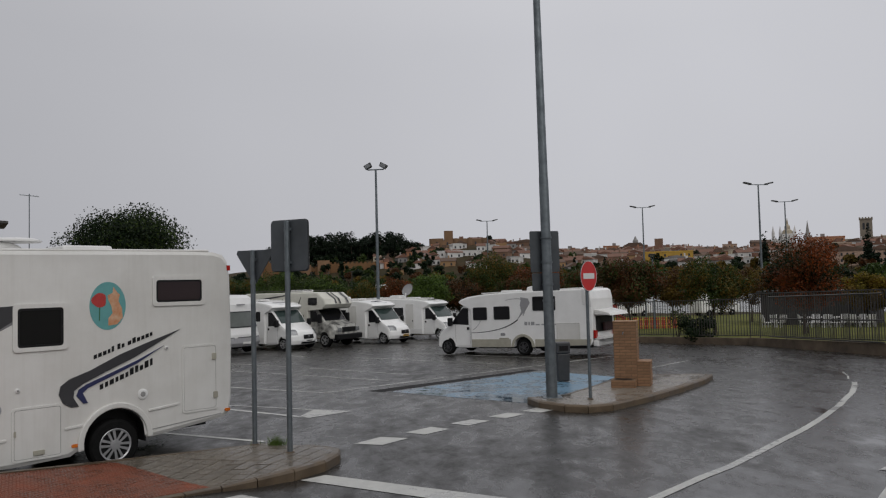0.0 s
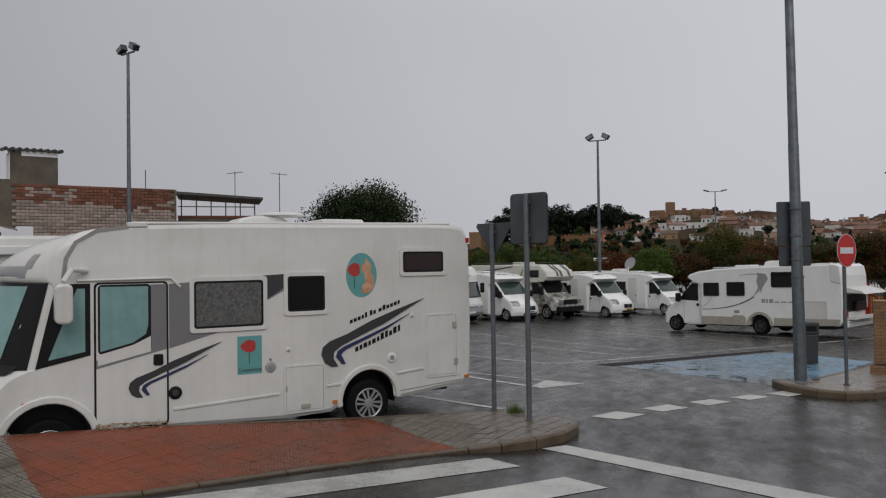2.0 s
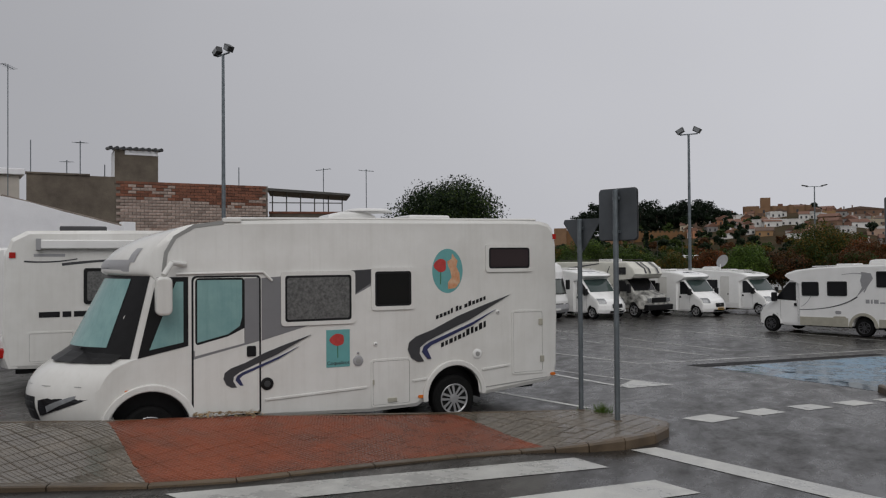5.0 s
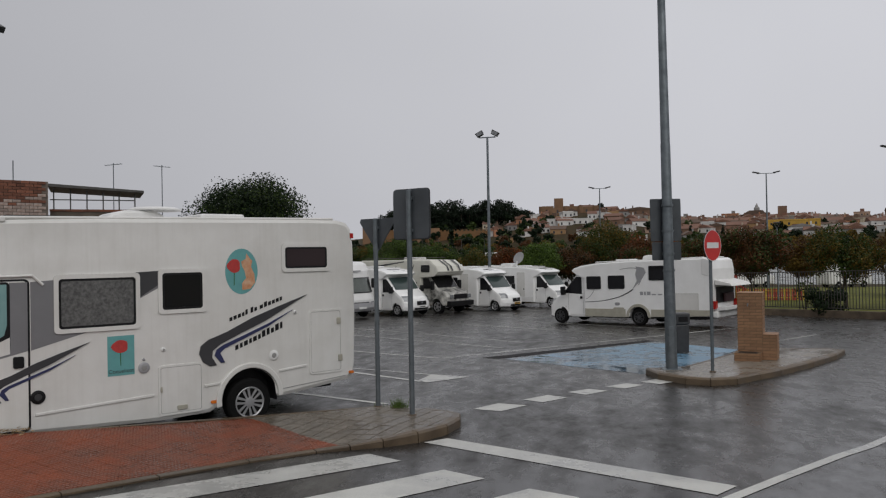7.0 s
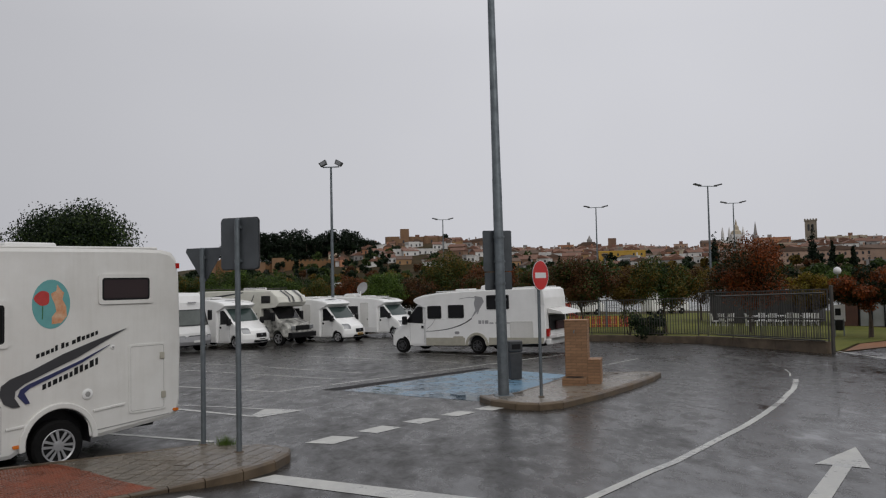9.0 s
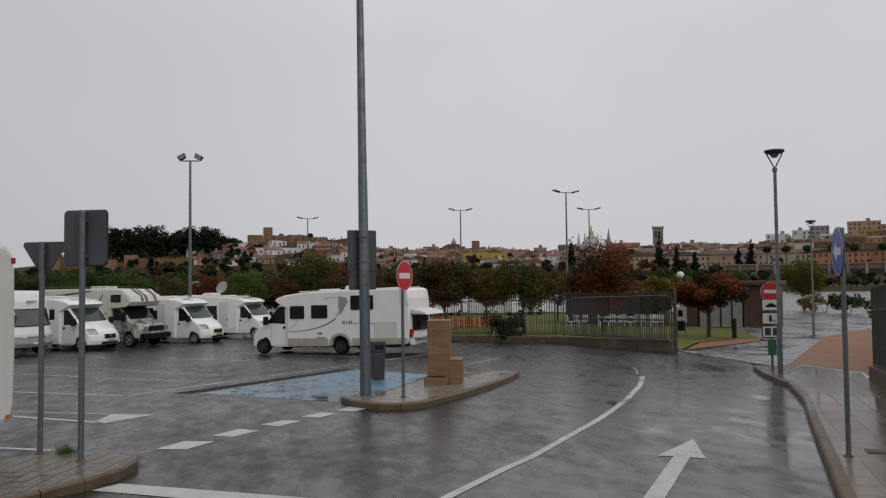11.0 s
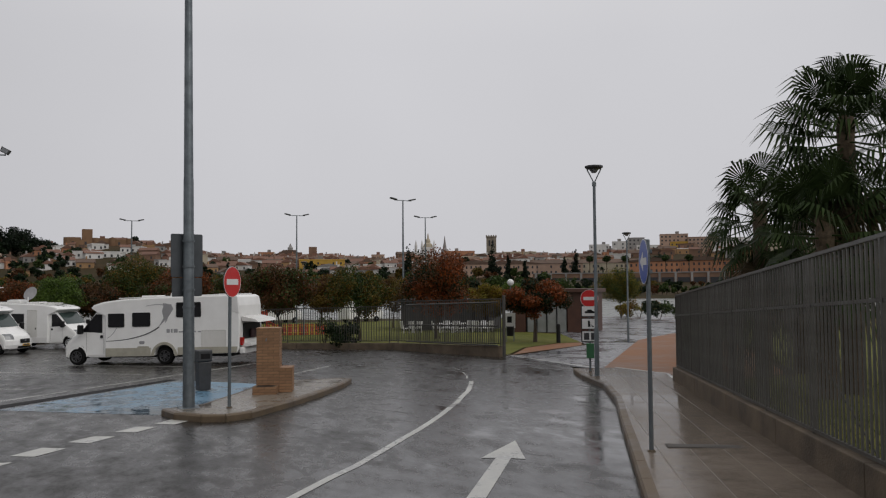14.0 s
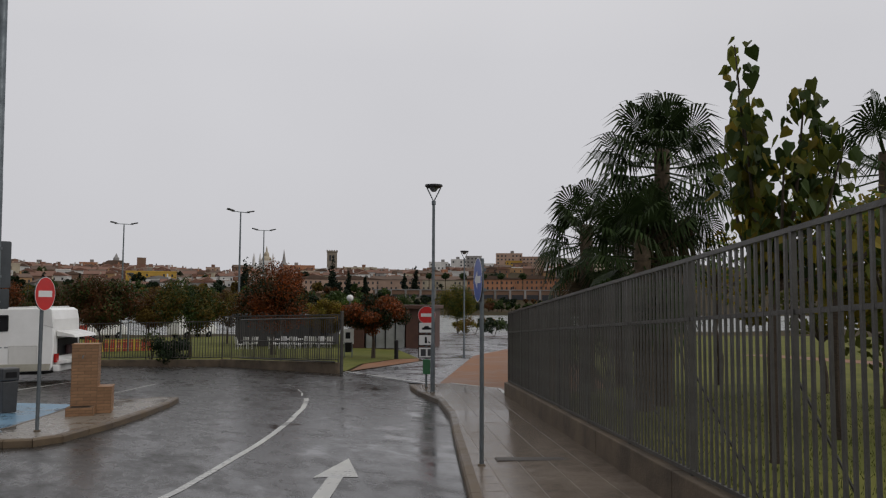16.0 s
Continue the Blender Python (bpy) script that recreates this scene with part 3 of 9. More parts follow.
def area(poly):
    return 0.5 * sum(p[0] * q[1] - q[0] * p[1] for p, q in zip(poly, poly[1:] + poly[:1]))


def lay(holder, meshes, relief, origin, turn, size, nx, ny, poly, height, zones):
    """Tiles on a turned grid inside an outline, cut at its edge; zones are (key, cutting lines). Those past 300 are joined."""
    c, s = math.cos(turn), math.sin(turn)
    spin = 1 if area(poly) > 0 else -1
    edges = list(zip(poly, poly[1:] + poly[:1]))
    z_of = lambda x, y: road_z(x, y, height(x, y))
    cells = []
    rest = {k: Shape() for k in meshes}
    for j in range(ny):
        for i in range(nx):
            lx, ly = (i + 0.5) * size, (j + 0.5) * size
            x, y = origin[0] + lx * c - ly * s, origin[1] + lx * s + ly * c
            e = size * 0.48
            square = [(x + dx * e * c - dy * e * s, y + dx * e * s + dy * e * c) for dx, dy in ((-1, -1), (1, -1), (1, 1), (-1, 1))]
            if not any(inside(q, poly) for q in square):
                continue
            piece, near = square, []
            for a, b in edges:
                mx_, my_ = b[0] - a[0], b[1] - a[1]
                ln2 = mx_ * mx_ + my_ * my_
                t = min(1.0, max(0.0, ((x - a[0]) * mx_ + (y - a[1]) * my_) / ln2))
                if math.hypot(x - a[0] - mx_ * t, y - a[1] - my_ * t) < size * 0.75 and len(piece) > 2:
                    piece = clip(piece, a, b, spin)
                    near.append((a, b))
            for key, lines in zones:
                cut = piece
                for a, b, keep in lines:
                    cut = clip(cut, a, b, keep) if len(cut) > 2 else []
                if len(cut) < 3 or area(cut) < 0.04 * size * size:
                    continue
                if area(cut) > 0.9 * size * size:
                    cells.append((x, y, key))
                else:
                    n = len(cut)
                    ribs, studs = relief[key]
                    k = 2 * e / ribs
                    for q in range(ribs * (ribs if studs else 1)):
                        u0, v0, u1, v1 = -e + k * (q % ribs + 0.16), -e + k * (q // ribs + 0.16), -e + k * (q % ribs + 0.84), -e + k * (q // ribs + 0.84)
                        if not studs:
                            v0, v1 = -e + 0.004, e - 0.004
                        bar = [(x + u * c - v * s, y + u * s + v * c) for u, v in ((u0, v0), (u1, v0), (u1, v1), (u0, v1))]
                        for a, b, keep in lines + [(a, b, spin) for a, b in near]:
                            bar = clip(bar, a, b, keep) if len(bar) > 2 else []
                        nb_ = len(bar)
                        if nb_ > 2:
                            rest[key].add([(px, py, z_of(px, py) + 0.0042) for px, py in bar] + [(px, py, z_of(px, py)) for px, py in bar],
                                          [tuple(range(nb_))] + [(w, nb_ + w, nb_ + (w + 1) % nb_, (w + 1) % nb_) for w in range(nb_)])
                    rest[key].add([(px, py, z_of(px, py)) for px, py in cut] + [(px, py, z_of(px, py) - 0.02) for px, py in cut],
                                  [tuple(range(n))] + [(q, n + q, n + (q + 1) % n, (q + 1) % n) for q in range(n)])
    cells.sort(key=lambda p: p[0] ** 2 + p[1] ** 2)
    for k, (x, y, key) in enumerate(cells):
        me = meshes[key]
        gx = (z_of(x + 0.1, y) - z_of(x - 0.1, y)) / 0.2
        gy = (z_of(x, y + 0.1) - z_of(x, y - 0.1)) / 0.2
        tilt = Matrix.Rotation(math.atan(gy), 4, 'X') @ Matrix.Rotation(-math.atan(gx), 4, 'Y')
        m = Matrix.Translation((x, y, z_of(x, y) + random.uniform(-0.0015, 0.0015))) @ tilt @ Matrix.Rotation(turn, 4, 'Z')
        if k < 290:
            ob = new("paving_tile", me)
            ob.parent = holder
            ob.matrix_basis = m
        else:
            rest[key].add([m @ v.co for v in me.vertices], [tuple(p.vertices) for p in me.polygons])
    for key, sh in rest.items():
        if sh.v:
            tagged(part("paving_tiles", sh, meshes[key].materials[0], holder), kind="stuff")


RED_L0, RED_L1 = (-7.72, 7.18), (-5.25, 5.44)
RED_R0, RED_R1 = (-3.37, 9.30), (-2.28, 8.50)


def paving_bed():
    """Mortar bed under the tiles, following the slope down to the crossing; red under the red strip."""
    bm = bmesh.new()
    outline = list(inner) + BACK
    bm.faces.new([bm.verts.new((x, y, 0)) for x, y in outline])
    bmesh.ops.triangulate(bm, faces=bm.faces[:])
    for _ in range(4):
        long = [e for e in bm.edges if e.calc_length() > 0.45]
        bmesh.ops.subdivide_edges(bm, edges=long, cuts=1)
        bmesh.ops.triangulate(bm, faces=[f for f in bm.faces if len(f.verts) > 3])
    for v in bm.verts:
        v.co.z = road_z(v.co.x, v.co.y, ramp_h(v.co.x, v.co.y) - 0.009)
    bm.normal_update()
    for f in bm.faces:
        p = f.calc_center_median()
        left = (RED_L1[0] - RED_L0[0]) * (p.y - RED_L0[1]) - (RED_L1[1] - RED_L0[1]) * (p.x - RED_L0[0])
        right = (RED_R1[0] - RED_R0[0]) * (p.y - RED_R0[1]) - (RED_R1[1] - RED_R0[1]) * (p.x - RED_R0[0])
        f.material_index = 1 if left > 0 > right else 0
        if f.normal.z < 0:
            f.normal_flip()
    me = bpy.data.meshes.new("pavement_1")
    bm.to_mesh(me)
    bm.free()
    me.materials.append(GROUT)
    me.materials.append(TILE_RED_D)
    tagged(new("pavement_1", me), "mortar bed of the ribbed paving tiles", "pavement", kind="structure")


paving_bed()
tile_turn = math.atan2(10.86 - 7.39, -2.24 + 7.79) + radians(42)
T_RED = tile_mesh(0.20, 0.005, 4, TILE_RED, "red_tile", True)
T_GREY = tile_mesh(0.20, 0.014, 4, TILE_GREY, "grey_tile")
holder = thing("paving", Matrix.Identity(4), "wet ribbed paving tiles, red in the middle and grey at the ends", "paving", kind="structure")
lay(holder, {0: T_GREY, 1: T_RED}, {0: (4, False), 1: (4, True)}, (2.0, -6.0), tile_turn, 0.20, 100, 100, list(inner) + ring(BACK, 0.10, 1), ramp_h,
    [(1, [(RED_L0, RED_L1, 1), (RED_R0, RED_R1, -1)]), (0, [(RED_L0, RED_L1, -1)]), (0, [(RED_R0, RED_R1, 1)])])

# the traffic island with the lamp post, the no-entry sign and the brick pedestal
ISLE = [(2.01, 15.6), (2.15, 14.8), (2.55, 14.2), (2.95, 13.98), (3.45, 14.2), (4.55, 15.51), (5.6, 17.0), (6.56, 18.5), (7.15, 19.65)]
isle_in = kerb("kerb_3", ISLE, 1, "worn stone kerb round the traffic island", piece=0.9)
ISLE_BACK = [(6.9, 19.95), (5.7, 20.1), (4.52, 19.03), (2.80, 15.95)]
sheet("pavement_2", isle_in + ISLE_BACK, TILE_GREY, 0.122, "wet grey paving of the traffic island", "pavement", thick=0.2)
kerb("kerb_4", [ISLE[-1]] + ISLE_BACK + [ISLE[0]], 1, "stone kerb on the parking side of the traffic island", width=0.08, h=0.126)

# the pavement along the railing
SIDE = [(0.2, -1.7), (3.0, 2.26), (5.2, 5.35), (5.9, 6.34), (6.99, 7.87), (8.51, 10.02), (10.15, 12.3), (11.63, 14.68), (12.51, 16.77), (13.2, 18.1), (13.51, 18.64)]
side_in = kerb("kerb_5", SIDE, -1, "pale stone kerb along the pavement beside the railing", piece=1.0, width=0.13)
WALL_A, WALL_B = (13.35, 14.28), (0.8, -5.05)
SIDE_BACK = [(14.62, 18.1), (14.40, 15.5), (13.35, 14.28), (0.8, -5.05)]
sheet("pavement_3", side_in + SIDE_BACK, GROUT, 0.119, "pavement bed beside the railing", "pavement", thick=0.2)
holder = thing("paving", Matrix.Identity(4), "wet brown-grey studded paving tiles beside the railing", "paving", kind="structure")
T_SIDE = tile_mesh(0.40, 0.013, 10, TILE_GREY2, "side_tile", lift=0.0026)
lay(holder, {0: T_SIDE}, {0: (10, False)}, (0.3, -6.7), math.atan2(14.28 + 5.05, 13.35 - 0.8), 0.40, 76, 14, side_in + [(14.62, 18.1), (14.40, 15.5), (13.55, 14.16), (1.0, -5.17)], lambda x, y: 0.124, [(0, [])])

# markings: white lines 3 to 5 mm above the asphalt
MARK = 0.005
mk = thing("road_marking", Matrix.Identity(4), "worn white lines painted on the wet asphalt", "road marking", kind="structure")


def mark(name, outline, mat=PAINT_W, h=MARK):
    s = Shape().add([(x, y, road_z(x, y, h)) for x, y in outline], [tuple(range(len(outline)))])
    return part(name, s, mat, mk)


def line(name, pts, width, h=MARK):
    off_l, off_r = ring(pts, width / 2, 1), ring(pts, width / 2, -1)
    s = Shape()
    vs = [(x, y, road_z(x, y, h)) for x, y in off_l + off_r]
    n = len(pts)
    s.add(vs, [(i, n + i, n + i + 1, i + 1) for i in range(n - 1)])
    return part(name, s, PAINT_W, mk)


# zebra: stripes run along the crossing's traffic direction
mark("zebra_stripe", [(-4.93, 5.32), (-4.36, 5.12), (-1.40, 7.94), (-1.83, 8.24)])
mark("zebra_stripe", [(-4.05, 4.33), (-3.55, 4.08), (-0.44, 7.29), (-0.89, 7.60)])
mark("zebra_stripe", [(-3.1, 3.5), (-2.6, 3.25), (0.45, 6.72), (0.0, 6.97)])
mark("zebra_stripe", [(-2.15, 2.7), (-1.65, 2.45), (1.35, 6.05), (0.9, 6.32)])
mark("stop_line", [(-1.32, 8.89), (1.66, 6.92), (1.9, 7.24), (-1.07, 9.15)])
for q in ([(-0.98, 11.29), (-0.55, 11.12), (-0.20, 11.67), (-0.64, 11.84)], [(-0.28, 12.22), (0.04, 11.98), (0.43, 12.48), (0.11, 12.74)],
          [(0.42, 13.08), (0.74, 12.80), (1.12, 13.28), (0.81, 13.5)], [(1.12, 13.78), (1.43, 13.57), (1.81, 14.03), (1.50, 14.25)],
          [(1.78, 14.43), (2.10, 14.16), (2.47, 14.58), (2.14, 14.9)]):
    mark("dash", q)
line("edge_line", [(1.5, 6.52), (2.38, 7.58), (3.26, 8.60), (3.72, 9.08), (4.44, 9.97), (5.00, 10.68), (5.53, 11.33), (5.97, 11.90), (6.60, 12.76), (7.06, 13.42), (7.62, 14.22), (8.20, 15.14), (8.83, 16.10), (9.50, 17.28), (9.98, 18.2)], 0.115)
line("edge_line", [(10.2, 18.9), (10.6, 19.7), (11.0, 20.75)], 0.045)
line("edge_line", [(11.3, 21.6), (11.6, 22.8)], 0.035)
line("edge_line", [(11.7, 23.8), (11.72, 24.6), (11.62, 26.6)], 0.035)
# straight-ahead arrow
ad, an = Vector((0.60, 0.80)), Vector((0.80, -0.60))
tip = Vector((6.33, 9.64))
mark("arrow", [tuple(tip + ad * f + an * s) for f, s in ((0, 0), (-1.36, -0.29), (-1.33, -0.10), (-3.7, -0.10), (-3.7, 0.10), (-1.33, 0.10), (-1.36, 0.29))][::-1])
# parking bay lines
UX, UY = math.cos(radians(48.5)), math.sin(radians(48.5))
VX, VY = -UY, UX
line("bay_line", [(-2.55, 18.57), (-5.34, 20.55), (-12, 25.6)], 0.10)
line("bay_line", [(-2.55, 18.57), (0.4, 22.1), (3.53, 25.75), (7.2, 30.1)], 0.12)
line("bay_line", [(-1.21, 21.45), (-6.97, 26.45), (-12, 30.6)], 0.10)
line("bay_line", [(-0.75, 23.3), (-4.86, 27.5), (-10.5, 32.6)], 0.09)
line("bay_line", [(2.4, 26.6), (-3.5, 32.6)], 0.09)
line("bay_line", [(4.6, 28.9), (-1.4, 35.0)], 0.09)
line("bay_line", [(-4.45, 12.85), (-2.38, 11.66)], 0.11)
line("bay_line", [(-9.0, 15.6), (-4.45, 12.85)], 0.11)
line("bay_line", [(-2.28, 14.32), (-4.17, 15.85), (-8.5, 19.2)], 0.13)
line("bay_line", [(-2.30, 15.40), (-4.34, 16.51), (-8.8, 19.6)], 0.09)
mark("triangle", [(-2.38, 14.44), (-2.17, 14.18), (-1.45, 15.06), (-2.28, 15.42)])
line("bay_line", [(5.6, 22.3), (8.7, 26.4)], 0.08)
# blue bay with its dark rim
mark("blue_bay", [(-0.98, 18.45), (1.95, 15.68), (2.45, 15.5), (4.95, 20.9), (3.2, 23.5)], PAINT_B, 0.004)
s = Shape()
rim = [(-1.55, 18.75), (-1.12, 18.5), (3.15, 23.7), (3.0, 24.02)]
part("bay_rim", s.add([(x, y, road_z(x, y, 0.006)) for x, y in rim], [(0, 1, 2, 3)]), material("dark_kerb_strip", (0.022, 0.021, 0.022), 0.7, vary=0.3, scale=2, spec=0.1), mk)

# ground beyond the gate
sheet("path_1", [(14.78, 20.5), (14.80, 19.0), (27.5, 33.0), (34.9, 38.9), (40, 40.4), (63, 64), (63, 70), (57, 76), (47, 74), (34, 52), (23.1, 31.4), (16.6, 26.9), (15.75, 26.4)], PATHWAY, 0.002,
      "wet grey path down to the river", "path")
sheet("path_2", [(14.82, 19.0), (14.48, 15.2), (13.6, 14.1), (17.5, 14.6), (40, 40.3), (35.0, 38.9), (27.5, 33.0)], OCHRE, 0.03, "ochre gravel paving beside the path", "paving")
sheet("path_3", [(16.4, 27.1), (22.6, 31.2), (24.3, 33.6), (22.8, 33.6), (19.5, 31.2)], OCHRE, 0.010, "ochre gravel strip at the park entrance", "paving")
line("edge_line", [(15.95, 26.7), (14.98, 20.7), (14.80, 18.7)], 0.10, 0.036)
line("edge_line", [(14.66, 18.2), (14.42, 15.7), (13.62, 14.55)], 0.09, 0.131)
sheet("lawn_1", [(14.6, 35.0), (15.9, 27.3), (16.3, 27.25), (19.4, 31.3), (22.7, 33.7), (24.4, 33.7), (34, 52), (41, 64), (44, 78), (10, 84), (-14, 80), (-14, 58), (5.0, 57), (6.0, 46)], GRASS_SOIL, 0.015, "wet green lawn behind the railing", "lawn")
sheet("lawn_2", [(13.7, 14.2), (1.2, -5.2), (60, -30), (75, 40), (63, 60), (40.4, 40.2), (17.9, 14.6)], GRASS_SOIL, 0.015, "green lawn behind the tall railing", "lawn")
sheet("path_4", [(22, -8), (23.6, -8), (38, 22), (36.6, 22.8)], OCHRE, 0.03, "pale path across the lawn", "path")
sheet("playground", [(9.5, 57), (22, 53.5), (25.5, 61), (12, 66)], PINK_SAND, 0.03, "pink rubber playground surface", "playground")


# ---- railings ----
def railing(name, label, a, b, wall_a, wall_b, top_a, top_b, mat, pitch, bar, flat, wall_t=0.22, rail_low=0.10, post_every=2.0, mid=False):
    """Concrete plinth with an iron railing. wall_* and top_* are heights (z) at both ends."""
    base = thing(name, Matrix.Identity(4), label, "railing")
    A, B = Vector(a), Vector(b)
    length = (B - A).length
    d = (B - A) / length
    nrm = Vector((-d.y, d.x))
    ang = math.atan2(d.y, d.x)
    zz = lambda t, p, q: p + (q - p) * t
    pos = lambda t: A + d * (t * length)
    # plinth in cast lengths
    k = max(1, round(length / 3.0))
    for i in range(k):
        t0, t1 = i / k + 0.004 / length, (i + 1) / k - 0.004 / length
        vs = []
        for t in (t0, t1):
            p = pos(t)
            for off, hz in ((-wall_t / 2, -0.6), (wall_t / 2, -0.6), (wall_t / 2, 0), (-wall_t / 2, 0)):
                q = p + nrm * off
                z = zz(t, wall_a, wall_b)
                vs.append((q.x, q.y, z + hz))
        part("plinth", Shape().add(vs, [(0, 1, 2, 3)[::-1], (4, 5, 6, 7), (0, 1, 5, 4), (1, 2, 6, 5), (2, 3, 7, 6), (3, 0, 4, 7)]), CONCRETE, base, bevel=0.012)
    # rails
    def rail(h0, h1, wd, ht, nm="rail"):
        vs = []
        for t, z in ((0, h0), (1, h1)):
            p = pos(t)
            for off, hz in ((-wd, -ht), (wd, -ht), (wd, ht), (-wd, ht)):
                q = p + nrm * off
                vs.append((q.x, q.y, z + hz))
        part(nm, Shape().add(vs, [(3, 2, 1, 0), (4, 5, 6, 7), (0, 1, 5, 4), (1, 2, 6, 5), (2, 3, 7, 6), (3, 0, 4, 7)]), mat, base)
    rail(top_a - 0.02, top_b - 0.02, 0.022, 0.02)
    rail(wall_a + rail_low, wall_b + rail_low, 0.018, 0.018)
    if mid:
        rail(wall_a + (top_a - wall_a) * 0.715, wall_b + (top_b - wall_b) * 0.715, 0.008, 0.018)
    n = int(length / pitch)
    bars, rest = 0, Shape()
    meshes = {}
    for i in range(n + 1):
        t = min(1.0, i * pitch / length)
        p = pos(t)
        z0, z1 = zz(t, wall_a, wall_b), zz(t, top_a, top_b)
        post = i % max(1, round(post_every / pitch)) == 0
        w, dp = (0.017, 0.02) if post else (bar, flat)
        lo, hi = (0.0 if post else rail_low), (z1 - z0) - (0.0 if post else 0.03)
        key = (post, round(hi, 2))
        if key not in meshes:
            meshes[key] = Shape().box(-w, -dp, lo, w, dp, key[1]).mesh("bar", mat)
        m = Matrix.Translation((p.x, p.y, z0)) @ Matrix.Rotation(ang + random.gauss(0, 0.07), 4, 'Z') @ Matrix.Rotation(random.gauss(0, 0.002), 4, 'Y')
        if bars < 285 or post:
            ob = new("post" if post else "bar", meshes[key])
            ob.parent = base
            ob.matrix_basis = m
            bars += 1
        else:
            rest.add([m @ v.co for v in meshes[key].vertices], [tuple(q.vertices) for q in meshes[key].polygons])
        if post and mid and i:
            q = p + nrm * 0.75
            part("brace", Shape().rod((p.x, p.y, z0 + (z1 - z0) * 0.5), (q.x, q.y, plane_z(q.y) + 0.02), 0.012, n=6), mat, base)
    if rest.v:
        tagged(part("bars", rest, mat, base), kind="stuff")
    return base


# tall railing beside the pavement
wa = lambda s: 0.55 - 0.0275 * s
ta = lambda s: 2.26 - 0.0585 * s
railing("tall_railing", "tall dark iron railing of flat bars on a concrete plinth", (13.35 + 0.09, 14.28 - 0.06), (0.95, -5.02), wa(0), wa(-23), ta(0), ta(-23), IRON, 0.115, 0.0155, 0.0095, rail_low=0.035, mid=True)
# railing round the park
railing("railing", "grey iron park railing on a low concrete plinth", (15.35, 26.2), (14.0, 34.7), plane_z(26.2) + 0.42, plane_z(34.7) + 0.34, plane_z(26.2) + 2.27, plane_z(34.7) + 2.32, IRON_L, 0.15, 0.011, 0.008)
railing("railing", "grey iron park railing on a low concrete plinth", (14.0, 34.7), (5.6, 45.4), plane_z(34.7) + 0.32, plane_z(45.4) + 0.30, plane_z(34.7) + 2.1, plane_z(45.4) + 2.05, IRON_L, 0.145, 0.014, 0.008)
railing("railing", "grey iron railing behind the parked campers", (5.6, 45.4), (4.0, 57), plane_z(45.4) + 0.30, plane_z(57) + 0.3, plane_z(45.4) + 2.05, plane_z(57) + 2.05, IRON_L, 0.16, 0.014, 0.008)
gate = thing("gate_leaf", Matrix.Identity(4), "grey iron sliding gate leaf drawn back along the railing", "gate")
gd = (Vector((14.0, 34.7)) - Vector((15.35, 26.2))).normalized()
gn = Vector((gd.y, -gd.x))
for i in range(52):
    p = Vector((15.35, 26.2)) + gd * (0.2 + i * 0.125) - gn * 0.16
    if i == 0:
        bar_me = Shape().box(-0.008, -0.008, 0, 0.008, 0.008, 1.72).mesh("bar", IRON_L)
    ob = new("bar", bar_me)
    ob.parent = gate
    ob.matrix_basis = Matrix.Translation((p.x, p.y, plane_z(p.y) + 0.42))
for h in (0.45, 1.2, 2.12):
    p, q = Vector((15.35, 26.2)) - gn * 0.16, Vector((15.35, 26.2)) + gd * 6.8 - gn * 0.16
    part("gate_rail", Shape().rod((p.x, p.y, plane_z(p.y) + h), (q.x, q.y, plane_z(q.y) + h), 0.03, n=6), IRON_L, gate)
solo("gate_post", Shape().box(-0.05, -0.05, 0, 0.05, 0.05, 2.38), IRON_L, "square grey steel gate post", "gate post", bevel=0.008, m=Matrix.Translation((15.38, 26.0, plane_z(26.0))))


# ---- poles, signs, lamps ----
def sign_pole(name, label, at, pole_h, r=0.032, h=0.13, lean=(0, 0)):
    m = Matrix.Translation((at[0], at[1], road_z(at[0], at[1], h))) @ Euler((radians(lean[0]), radians(lean[1]), 0)).to_matrix().to_4x4()
    base = thing(name, m, label, "road sign")
    part("pole", Shape().lathe([(r, 0), (r, pole_h), (r * 0.8, pole_h + 0.01)], 14), STEEL, base, smooth=False)
    part("base_collar", Shape().lathe([(r * 1.9, -0.004), (r * 1.7, 0.012), (r * 1.05, 0.02)], 14), CONCRETE, base)
    return base


def disc(parent, z, r, yaw, face, bar=None, off=0.05):
    """A round sign plate facing yaw (degrees from +x)."""
    rot = Matrix.Rotation(radians(yaw), 4, 'Z')
    place = Matrix.Translation((0, 0, z)) @ rot
    back = Shape().lathe([(r * 0.97, off - 0.012), (r, off - 0.010), (r, off), (r * 0.985, off + 0.004), (r * 0.95, off + 0.001)], 36, "x").moved(place)
    part("plate_back", back, SIGN_BACK, parent)
    part("plate", Shape().lathe([(r * 0.965, off + 0.0), (r * 0.965, off + 0.004)], 36, "x").moved(place), face, parent)
    part("plate_rim", Shape().lathe([(r * 0.985, off), (r * 0.985, off + 0.0055), (r * 0.955, off + 0.0055), (r * 0.955, off)], 36, "x").moved(place), WHITE_S, parent)
    for dz in (-r * 0.45, r * 0.45):
        part("clamp", Shape().box(-0.045, -0.05, z + dz - 0.02, off - 0.013, 0.05, z + dz + 0.02).moved(Matrix.Translation((0, 0, z)) @ rot @ Matrix.Translation((0, 0, -z))), STEEL, parent)
    return place


no_entry = sign_pole("no_entry_sign", "round red no-entry sign on a grey pole", (3.18, 15.01), 2.62)
pl = disc(no_entry, 2.39, 0.30, -42, RED_S)
part("bar", Shape().box(0.055, -0.20, -0.055, 0.058, 0.20, 0.055).moved(pl), WHITE_S, no_entry, bevel=0.001)

